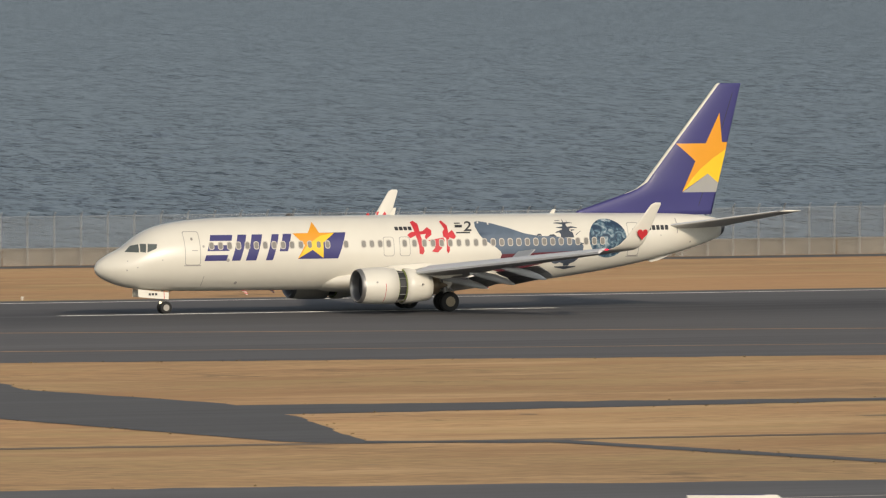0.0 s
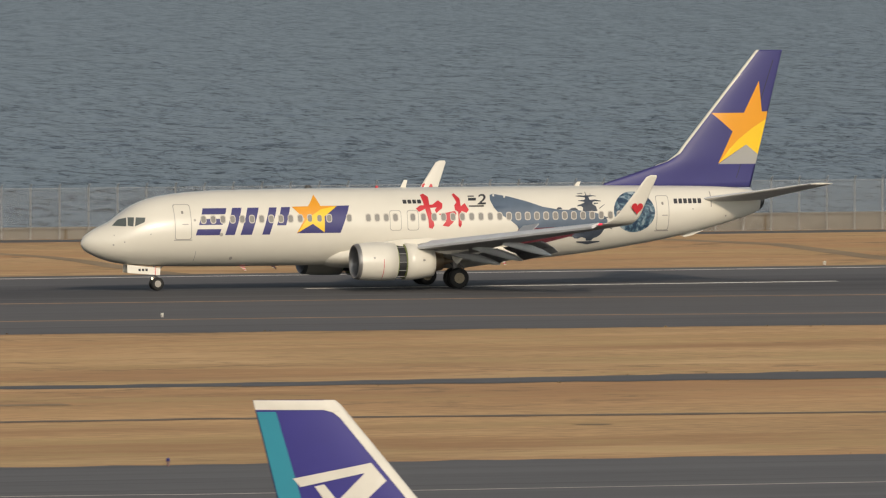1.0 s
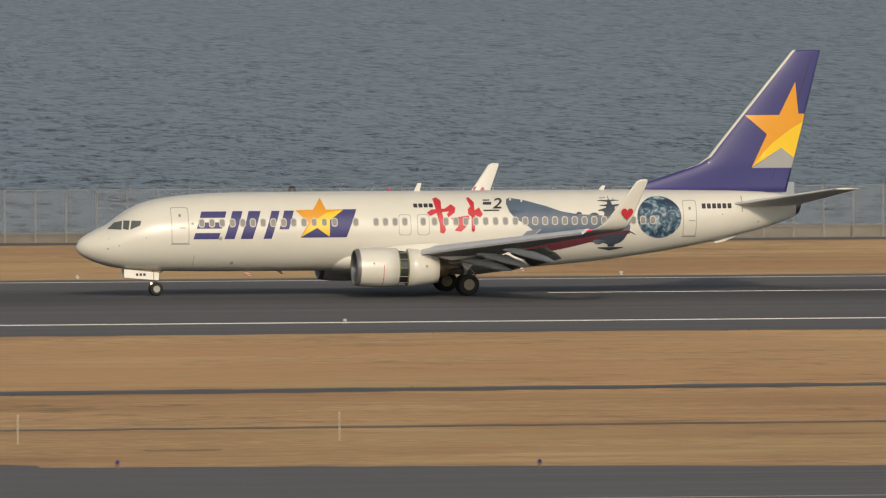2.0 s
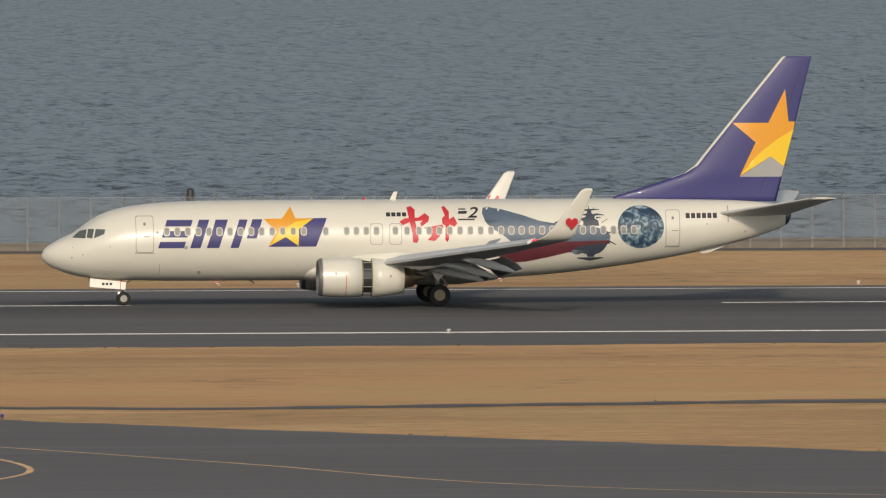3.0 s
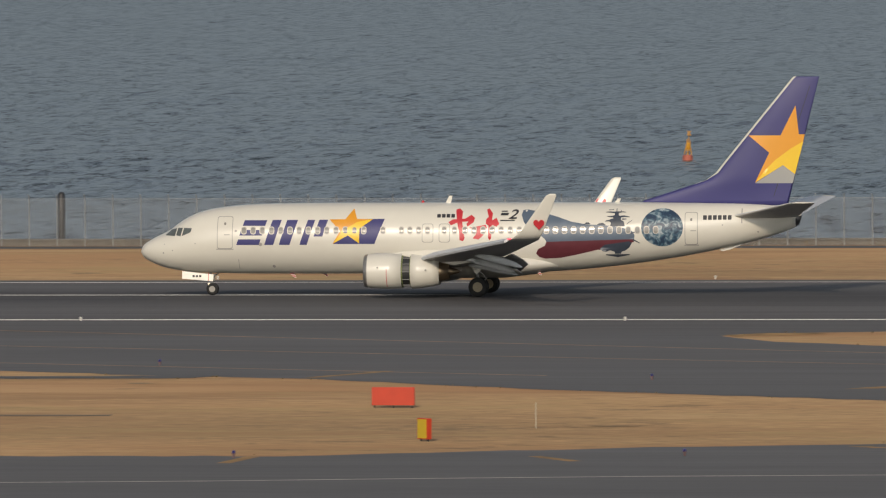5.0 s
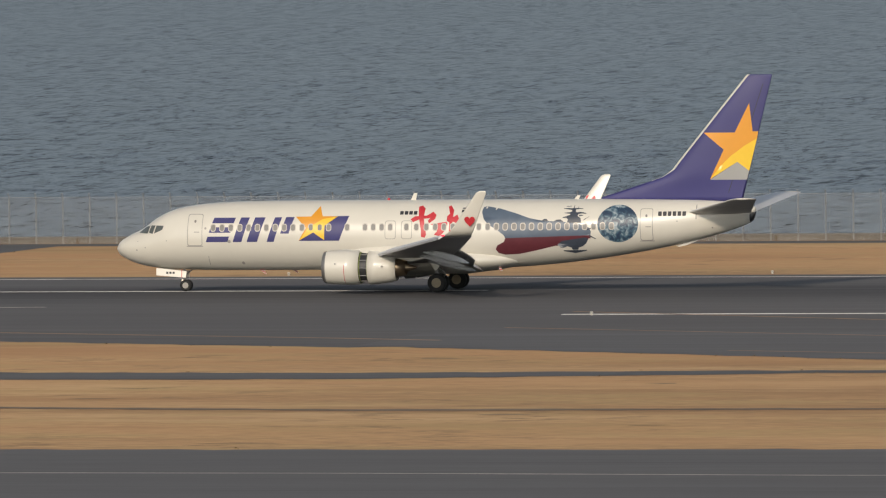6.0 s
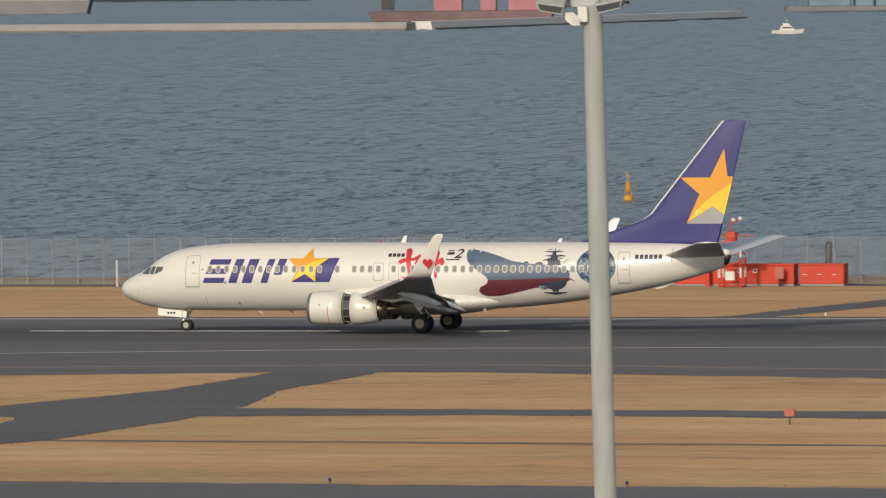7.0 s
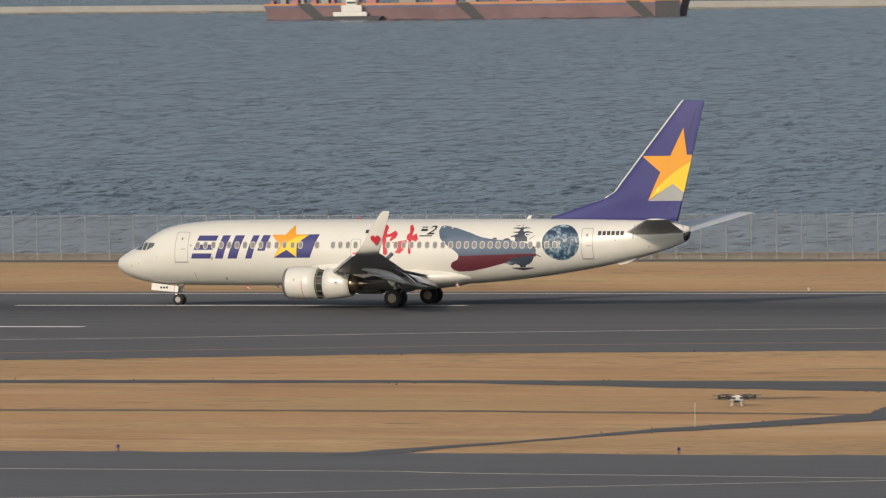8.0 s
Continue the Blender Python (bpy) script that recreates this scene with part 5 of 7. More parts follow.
    for k in range(6):
        x = 32.5 + 0.28 * k
        decal("registration_bar", rounded(x, 4.30, x + 0.21, 4.56, 0.03), M_INK, plane, "", 0.013)
    for x, z, r in ((3.35, 3.0, 0.035), (2.0, 2.6, 0.04), (1.45, 2.45, 0.05), (1.5, 2.95, 0.03), (7.15, 2.95, 0.10), (7.85, 1.68, 0.09), (5.72, 3.72, 0.07), (35.6, 3.6, 0.05), (33.6, 4.0, 0.04)):
        decal("service_port", [(x + r * math.cos(i * math.pi / 5), z + r * math.sin(i * math.pi / 5)) for i in range(10)], M_SEAM, plane, "", 0.013)
    decal("skin_seam", [(5.83, 1.55), (5.86, 1.55), (5.86, 2.1), (5.83, 2.1)], M_SEAM, plane)
    # fin
    bm = bmesh.new()
    rings = []
    for z, le, th in FIN:
        c = fin_rear(z) - le
        up = wing_section(c, th / c, 12)
        rings.append([(le + a, h if i <= 12 else h / 0.8, z) for i, (a, h) in enumerate(up)])
    loft(bm, rings)
    fin = part("fin", bm, M_BLUE, plane, "dark blue tail fin with a star", True)
    bm = bmesh.new()
    rows = []
    for z, le, th in FIN[3:]:
        w = 0.13 if z > 6.6 else 0.03
        rows.append([(le + w, -(fin_half(le + w, z) + 0.008), z), (le + w * 0.3, -(fin_half(le + w * 0.3, z) + 0.012), z), (le - 0.02, 0, z), (le + w * 0.3, fin_half(le + w * 0.3, z) + 0.012, z), (le + w, fin_half(le + w, z) + 0.008, z)])
    loft(bm, rows, cap=False, closed=False)
    part("leading_edge", bm, M_WHITE, fin, "bright white fin leading edge", True)
    for side in (-1, 1):
        decal("fin_star", [(37.71, 10.78), (37.89, 9.14), (38.22, 9.14), (38.14, 8.76), (37.66, 6.86), (36.98, 7.38), (35.38, 6.38), (36.2, 8.09), (35.02, 9.08), (36.85, 9.08)], M_ORANGE, fin, "orange star on the fin", 0.010, fin_half, side, 0.4)
        decal("fin_star_light", [(35.40, 6.40), (36.0, 7.14), (36.55, 7.68), (37.37, 8.29), (38.14, 8.74), (37.66, 6.86), (36.98, 7.38)], M_GOLD, fin, "yellow part of the star", 0.015, fin_half, side, 0.4)
        decal("fin_patch", [(35.38, 6.35), (37.53, 6.35), (37.66, 6.86), (36.98, 7.38)], M_ASH, fin, "light grey patch below the star", 0.020, fin_half, side, 0.4)
        decal("rudder_seam", [(36.42, 5.6), (36.46, 5.6), (38.55, 11.9), (38.51, 11.9)], M_INK, fin, "", 0.008, fin_half, side, 0.6)
    # tailplanes
    for s in (-1, 1):
        bm = bmesh.new()
        rings = []
        for y, le, ch, z in ((0.5, 33.95, 3.9, 4.45), (1.2, 34.45, 3.55, 4.56), (6.9, 37.85, 1.5, 5.38), (7.2, 38.2, 1.15, 5.42)):
            rings.append([(le + a, s * y, z + h) for a, h in wing_section(ch, 0.09)])
        loft(bm, rings)
        tail = part("tailplane", bm, M_TAILGREY, plane, "tailplane, pale grey above, bounced light painted on the underside", True)
        # Underside colour lifted to stand in for light bounced off ground and fuselage.
        tail.data.materials.append(M_SLAT)
        for f in tail.data.polygons:
            f.material_index = 1 if f.normal.z > 0 else 0
        bm = bmesh.new()
        loft(bm, [[(le + a, s * y, z + h) for a, h in wing_section(ch, 0.10)] for y, le, ch, z in ((7.05, 38.0, 1.36, 5.40), (7.24, 38.28, 1.08, 5.43))])
        part("tip_cap", bm, M_OFFWHITE, tail, "pale tailplane tip", True)
        decal("tailplane_slot", [(34.66, 4.1), (34.72, 4.1), (34.72, 4.93), (34.66, 4.93)], M_SEAM, tail, "dark gap at the tailplane root", 0.014, side=s)
    # small fittings
    bm = bmesh.new()
    lathe_z(bm, [(0.09, 5.26), (0.09, 5.32), (0.06, 5.38), (0.02, 5.40)], 10, 16.3, 0)
    part("beacon_light", bm, M_RED, plane, "small red anti-collision beacon", True)
    for x, h, c in ((17.6, 0.42, 0.3), (27.3, 0.24, 0.28)):
        bm = bmesh.new()
        prism(bm, [(x, 5.25), (x + c, 5.25), (x + c + 0.1, 5.25 + h), (x + c * 0.7, 5.25 + h)], "y", -0.02, 0.02)
        part("antenna", bm, M_WHITE, plane, "white blade antenna")
    for x, y, z, tip in ((8.6, -0.25, 1.25, 1.0), (22.8, -0.9, 1.5, 1.15), (10.4, 0.2, 1.25, 1.05)):
        bm = bmesh.new()
        prism(bm, [(x, z), (x + 0.25, z), (x + 0.42, tip), (x + 0.3, tip)], "y", y - 0.02, y + 0.02)
        mast = part("drain_mast", bm, M_OFFWHITE, plane, "small red and white striped drain mast")
        for k in range(3):
            u, v = (k + 0.1) / 3, (k + 0.6) / 3
            bm = bmesh.new()
            prism(bm, [(x + 0.30 * u, z + (tip - z) * u), (x + 0.25 + 0.17 * u, z + (tip - z) * u), (x + 0.25 + 0.17 * v, z + (tip - z) * v), (x + 0.30 * v, z + (tip - z) * v)], "y", y - 0.025, y + 0.025)
            part("red_band", bm, M_RED, mast)
    bm = bmesh.new()
    prism(bm, [(33.3, 2.55), (34.7, 2.95), (34.5, 2.80), (33.9, 2.56), (33.5, 2.48)], "y", -0.10, 0.10)
    part("tail_skid", bm, M_OFFWHITE, plane, "pale tail skid")
    for s in (-1, 1):
        build_engine(plane, s)
        build_wing(plane, s)
    return plane, build_gear(plane)


PLANE, WHEELS = build_airliner()

# ---------------------------------------------------------------- parked airliners whose fins reach into view
def build_parked(x, y, rz):
    """Only the tail end stands in view of the deck; body and gear carry it."""
    ob = empty("parked_airliner", pose(x, y, -0.43, 0, 0, rz), label="parked airliner with royal blue, teal and white tail fin", category="airplane")
    bm = bmesh.new()
    loft(bm, [ring_x(f[0], 0, (f[1] + f[2]) / 2, f[3], (f[1] - f[2]) / 2, 24) for f in FUS])
    part("fuselage", bm, M_WHITE, ob, "white fuselage", True)
    bm = bmesh.new()
    rings = []
    for z, le, th in FIN:
        c = fin_rear(z) - le
        rings.append([(le + a, h, z) for a, h in wing_section(c, th / c, 12)])
    loft(bm, rings)
    fin = part("fin", bm, M_NAVY, ob, "royal blue fin", True)
    bm = bmesh.new()
    rows = []
    for z, le, th in FIN[3:]:
        w = 0.2
        rows.append([(le + w * u - 0.012, k * (fin_half(le + w * u, z) + 0.012), z) for u, k in ((1, -1), (0.6, -1), (0.25, -1), (0.06, -1), (0, 0), (0.06, 1), (0.25, 1), (0.6, 1), (1, 1))])
    loft(bm, rows, cap=False, closed=False)
    part("leading_edge", bm, M_OFFWHITE, fin, "pale fin leading edge", True)
    for side in (-1, 1):
        decal("teal_band", [(fin_rear(6) - 0.62, 6), (fin_rear(6) - 0.02, 6), (fin_rear(12.22) - 0.02, 12.22), (fin_rear(12.22) - 0.36, 12.22)], M_TEAL, fin, "teal band along the rudder", 0.01, fin_half, side, 0.5)
        decal("fin_cap", [(fin_rear(12.4), 12.425), (37.66, 12.425), (37.56, 12.37), (37.42, 12.22), (37.22, 11.98), (37.34, 11.93), (37.50, 12.10), (37.64, 12.21), (37.8, 12.255), (fin_rear(12.25), 12.255)], M_OFFWHITE, fin, "white fin cap", 0.016, fin_half, side, 0.06)
        decal("white_band", [(38.35, 11.04), (36.97, 11.32), (37.08, 11.14), (38.22, 10.89)], M_OFFWHITE, fin, "slanted white band", 0.015, fin_half, side, 0.1)
        decal("white_band", [(36.97, 11.32), (36.70, 11.0), (37.55, 10.2), (37.85, 10.35), (37.08, 11.14)], M_OFFWHITE, fin, "slanted white band", 0.018, fin_half, side, 0.1)
        decal("white_band", [(37.97, 10.9), (37.80, 10.94), (37.2, 10.2), (37.4, 10.1)], M_OFFWHITE, fin, "slanted white band", 0.018, fin_half, side, 0.1)
    for s in (-1, 1):
        bm = bmesh.new()
        loft(bm, [[(le + a, s * yy, z + h) for a, h in wing_section(ch, 0.1)] for yy, le, ch, z in ((1.4, 14.7, 6.8, 1.9), (16.8, 23.1, 1.7, 3.7))])
        part("wing", bm, M_GREY, ob, "", True)
        bm = bmesh.new()
        loft(bm, [[(le + a, s * yy, z + h) for a, h in wing_section(ch, 0.1)] for yy, le, ch, z in ((0.5, 33.9, 3.9, 4.45), (7.2, 38.0, 1.3, 5.4))])
        part("tailplane", bm, M_GREY, ob, "", True)
        bm = bmesh.new()
        rod(bm, (19.8, s * 2.8, 0), (19.6, s * 2.75, 2.0), 0.14)
        loft(bm, [ring_y(19.8, s * 2.8 - 0.5, 0.55, 0.55), ring_y(19.8, s * 2.8 + 0.5, 0.55, 0.55)])
        part("main_gear", bm, M_RUBBER, ob)
    bm = bmesh.new()
    rod(bm, (4.1, 0, 0), (4.0, 0, 1.5), 0.08)
    loft(bm, [ring_y(4.1, -0.3, 0.35, 0.35), ring_y(4.1, 0.3, 0.35, 0.35)])
    part("nose_gear", bm, M_RUBBER, ob)
    return ob


def fin_top_at(x, y, rz):
    """Place a parked airliner so that its fin's upper rear corner stands at x, y."""
    c, s = math.cos(radians(rz)), math.sin(radians(rz))
    return x - 39.06 * c, y - 39.06 * s, rz


build_parked(*fin_top_at(63.27, -391.7, 161))
build_parked(*fin_top_at(82.5, -421.4, 155))


# ---------------------------------------------------------------- floodlight poles
def build_pole(top, low, r, material, label, head):
    """A tall round pole through two points of its axis, down to the ground."""
    top, low = Vector(top), Vector(low)
    d = (top - low).normalized()
    base = low + d * ((-0.43 - low.z) / d.z)
    peak = low + d * ((head - low.z) / d.z)
    m = Matrix.Translation(base) @ Vector((0, 0, 1)).rotation_difference(d).to_matrix().to_4x4()
    pole = empty("floodlight_pole", m, label=label, category="light pole")
    n = (peak - base).length
    bm = bmesh.new()
    lathe_z(bm, [(r * 1.12, 0), (r * 1.08, n * 0.3), (r, n * 0.62), (r * 0.98, n * 0.62), (r * 0.8, n)], 20)
    part("shaft", bm, material, pole, "", True)
    bm = bmesh.new()
    lathe_z(bm, [(0.42, 0), (0.42, 0.05), (0.3, 0.07)], 16)
    part("base_plate", bm, M_STEEL, pole)
    bm = bmesh.new()
    lathe_z(bm, [(r * 1.03, n * 0.62 - 0.06), (r * 1.03, n * 0.62 + 0.06)], 20)
    part("collar", bm, M_POLE, pole)
    bm = bmesh.new()
    box(bm, (-0.8, -0.06, n - 0.02), (0.4, 0.06, n + 0.08))
    part("crossarm", bm, M_POLE, pole)
    for x, tilt in ((-0.50, 1), (0.35, -1)):
        bm = bmesh.new()
        d = 0.03 * tilt
        loft(bm, [[(x - 0.21, -0.42, n + 0.03 + d), (x + 0.21, -0.42, n + 0.03 - d), (x + 0.17, 0.02, n + 0.24), (x - 0.17, 0.02, n + 0.24)],
                  [(x - 0.16, -0.40, n - 0.10 + d), (x + 0.16, -0.40, n - 0.10 - d), (x + 0.14, 0.06, n + 0.04), (x - 0.14, 0.06, n + 0.04)]])
        lamp = part("floodlight", bm, M_PALEPOLE, pole, "pale grey boxy floodlight, unlit")
        bm = bmesh.new()
        loft(bm, [[(x - 0.185, yy, n + 0.005 + d), (x + 0.185, yy, n + 0.005 - d), (x + 0.15, yy + 0.012, n - 0.08 - d), (x - 0.15, yy + 0.012, n - 0.08 + d)] for yy in (-0.424, -0.417)])
        part("lens", bm, M_GLASS, lamp, "dark floodlight glass")
        bm = bmesh.new()
        for k in (-0.16, -0.05, 0.06, 0.17):
            box(bm, (x + k - 0.012, -0.40, n + 0.03), (x + k + 0.012, -0.1, n + 0.055))
        part("cooling_fin", bm, M_POLE, lamp)
        bm = bmesh.new()
        rod(bm, (x - 0.2 * tilt, -0.05, n + 0.02), (x + 0.26 * tilt, 0.0, n + 0.12), 0.018, n=6)
        rod(bm, (x + 0.26 * tilt, 0.0, n + 0.12), (x + 0.24 * tilt, -0.02, n - 0.03), 0.012, n=6)
        part("cable", bm, M_DARK, lamp, "dark cable loop")
    bm = bmesh.new()
    box(bm, (-0.16, -0.22, n - 0.24), (-0.02, -0.06, n - 0.02), 0.015)
    part("mounting_box", bm, M_OFFWHITE, pole, "pale mounting box")
    bm = bmesh.new()
    loft(bm, [[(c - 0.05, -0.30, z - 0.045), (c + 0.05, -0.24, z - 0.045), (c + 0.05, -0.24, z + 0.055), (c - 0.05, -0.30, z + 0.055)] for c, z in ((-0.27, n - 0.15), (-0.17, n - 0.24))])
    part("camera_box", bm, M_OFFWHITE, pole, "small pale surveillance camera")
    return pole


build_pole((-11.88, -481.68, 21.35), (-11.66, -481.88, 14.35), 0.185, M_RUSTPOLE, "tall grey floodlight pole with rust runs", 24.6)
build_pole((-45.80, -508.90, 22.48), (-45.64, -509.05, 15.65), 0.168, M_PALEPOLE, "tall pale grey floodlight pole with faint streaks", 22.72)


# ---------------------------------------------------------------- things by the sea wall
def build_truck():
    """A tipper lorry; local x forward (towards +x), front bumper at x = 0."""
    t = empty("dump_truck", pose(0, 0, 0), label="dusty cream dump truck driving along the sea wall", category="truck")
    bm = bmesh.new()
    prism(bm, [(-1.75, 0.75), (-0.02, 0.6), (0.0, 1.65), (-0.14, 2.62), (-0.42, 3.12), (-1.55, 3.18), (-1.72, 2.9)], "y", -1.2, 1.2)
    part("cab", bm, M_OFFWHITE, t, "white cab")
    for y in (-1.21, 1.21):
        bm = bmesh.new()
        prism(bm, [(-0.98, 1.85), (-0.16, 1.75), (-0.28, 2.72), (-0.92, 2.78)], "y", y - 0.01, y + 0.01)
        part("side_window", bm, M_GLASS, t)
        bm = bmesh.new()
        prism(bm, [(-1.42, 1.98), (-1.14, 1.98), (-1.14, 2.72), (-1.42, 2.72)], "y", y - 0.01, y + 0.01)
        part("side_window", bm, M_GLASS, t)
    bm = bmesh.new()
    loft(bm, [[(0.01, y, 1.7), (-0.13, y, 2.6), (-0.15, y, 2.6), (-0.02, y, 1.7)] for y in (-1.05, 1.05)])
    part("windscreen", bm, M_GLASS, t)
    bm = bmesh.new()
    box(bm, (-7.6, -0.45, 0.7), (-0.4, 0.45, 1.0))
    box(bm, (-7.4, -0.86, 0.8), (-2.2, 0.86, 1.4))
    box(bm, (-3.7, -1.1, 0.62), (-2.3, -0.86, 1.02))
    part("chassis", bm, M_DARK, t, "dark chassis")
    # Dark block fills the gap behind the cab in place of its shade.
    bm = bmesh.new()
    box(bm, (-2.0, -0.95, 0.9), (-1.78, 0.95, 2.7), 0.03)
    part("cab_gap_shade", bm, M_DARK, t, "dark block standing in for shade in the gap behind the cab")
    bm = bmesh.new()
    rod(bm, (-0.05, -1.2, 2.2), (0.12, -1.42, 2.45), 0.025, n=5)
    box(bm, (0.06, -1.52, 2.1), (0.14, -1.32, 2.5), 0.02)
    part("wing_mirror", bm, M_DARK, t, "dark wing mirror")
    for y in (-1.2, 1.12):
        bm = bmesh.new()
        box(bm, (-7.6, y, 1.46), (-2.1, y + 0.08, 2.3))
        part("side_board", bm, M_DUSTY, t, "cream tipper side board")
        for k in range(5):
            bm = bmesh.new()
            box(bm, (-8.05 + k * 1.12, y + 0.01, 2.32), (-6.97 + k * 1.12, y + 0.07, 2.98))
            part("plank", bm, M_PLANK, t)
        for x in (-7.2, -6.1, -5.0, -3.9, -2.8):
            bm = bmesh.new()
            box(bm, (x - 0.05, y - 0.025, 1.5), (x + 0.05, y + 0.105, 2.28))
            part("stake", bm, M_DUSTY, t)
    bm = bmesh.new()
    box(bm, (-7.6, -1.12, 1.4), (-2.1, 1.12, 1.5))
    part("bed_floor", bm, M_DARK, t)
    for x0, x1, z1 in ((-2.15, -2.02, 3.55), (-7.68, -7.58, 2.95)):
        bm = bmesh.new()
        box(bm, (x0, -1.2, 1.3), (x1, 1.2, z1))
        part("end_board", bm, M_DUSTY, t)
    for x in (-2.25, -3.2):
        bm = bmesh.new()
        box(bm, (x - 0.2, -1.22, 2.3), (x + 0.2, -1.1, 3.6))
        part("rear_guard_post", bm, M_DUSTY, t)
    bm = bmesh.new()
    prism(bm, [(-6.7, 1.0), (-6.35, 1.36), (-4.1, 1.36), (-3.72, 1.0), (-3.86, 0.96), (-4.16, 1.24), (-6.3, 1.24), (-6.58, 0.96)], "y", -1.26, 1.26)
    part("mudguard", bm, M_DUSTY, t)
    for x in (-1.27, -4.5, -5.72):
        for y in (-1.06, 1.06):
            bm = bmesh.new()
            loft(bm, [ring_y(x, y - 0.17, 0.58, 0.36), ring_y(x, y - 0.17, 0.58, 0.53), ring_y(x, y, 0.58, 0.58), ring_y(x, y + 0.17, 0.58, 0.53), ring_y(x, y + 0.17, 0.58, 0.36)])
            w = part("wheel", bm, M_RUBBER, t, "dusty truck wheel")
            bm = bmesh.new()
            loft(bm, [ring_y(x, y - 0.175, 0.58, 0.37), ring_y(x, y - 0.12, 0.58, 0.26), ring_y(x, y - 0.12, 0.58, 0.16), ring_y(x, y - 0.22, 0.58, 0.12)])
            part("rim", bm, M_HUB, w)
    return t


TRUCK = build_truck()
TRUCK.scale = (0.93, 0.93, 0.93)


def build_weather_mast():
    m = empty("instrument_tower", pose(-210.7, 95, -0.43), label="red and white lattice instrument tower with railings", category="tower")
    for x in (-0.75, 0.75):
        for y in (-0.6, 0.6):
            for k in range(4):
                bm = bmesh.new()
                rod(bm, (x, y, k * 0.68), (x, y, (k + 1) * 0.68), 0.08, n=6)
                part("leg", bm, M_OFFWHITE if k in (1, 3) else M_FLAG, m)
    for z in (0.1, 1.3, 2.3):
        bm = bmesh.new()
        for x in (-0.75, 0.75):
            rod(bm, (x, -0.6, z), (x, 0.6, z), 0.04, n=5)
        for y in (-0.6, 0.6):
            rod(bm, (-0.75, y, z), (0.75, y, z), 0.04, n=5)
            rod(bm, (-0.75, y, z), (0.75, y, z + 0.5), 0.03, n=5)
        part("brace", bm, M_FLAG, m)
    bm = bmesh.new()
    box(bm, (-1.05, -0.9, 2.7), (1.3, 0.9, 2.8))
    part("platform", bm, M_OFFWHITE, m)
    bm = bmesh.new()
    for z in (3.1, 3.5):
        for y in (-0.9, 0.9):
            rod(bm, (-1.05, y, z), (1.3, y, z), 0.025, n=5)
    for x in (-1.05, 0.1, 1.3):
        for y in (-0.9, 0.9):
            rod(bm, (x, y, 2.8), (x, y, 3.5), 0.025, n=5)
    part("railing", bm, M_SIGNRED, m)
    bm = bmesh.new()
    box(bm, (-0.35, -0.3, 2.8), (0.3, 0.3, 3.75), 0.03)
    part("cabinet", bm, M_FLAG, m)
    bm = bmesh.new()
    box(bm, (-0.3, -0.75, 0.5), (0.35, -0.65, 1.1), 0.02)
    part("white_box", bm, M_OFFWHITE, m)
    bm = bmesh.new()
    rod(bm, (-0.1, 0, 3.7), (-0.1, 0, 4.45), 0.05, n=6)
    rod(bm, (-0.1, 0, 4.3), (0.6, 0, 4.6), 0.035, n=6)
    part("mast", bm, M_FLAG, m)
    for p in ((0.12, 4.55), (0.6, 4.65), (-1.05, 3.75)):
        bm = bmesh.new()
        lathe_z(bm, [(0.05, p[1] - 0.14), (0.15, p[1] - 0.08), (0.16, p[1] + 0.06), (0.06, p[1] + 0.14)], 10, p[0], 0)
        part("instrument", bm, M_OFFWHITE, m)


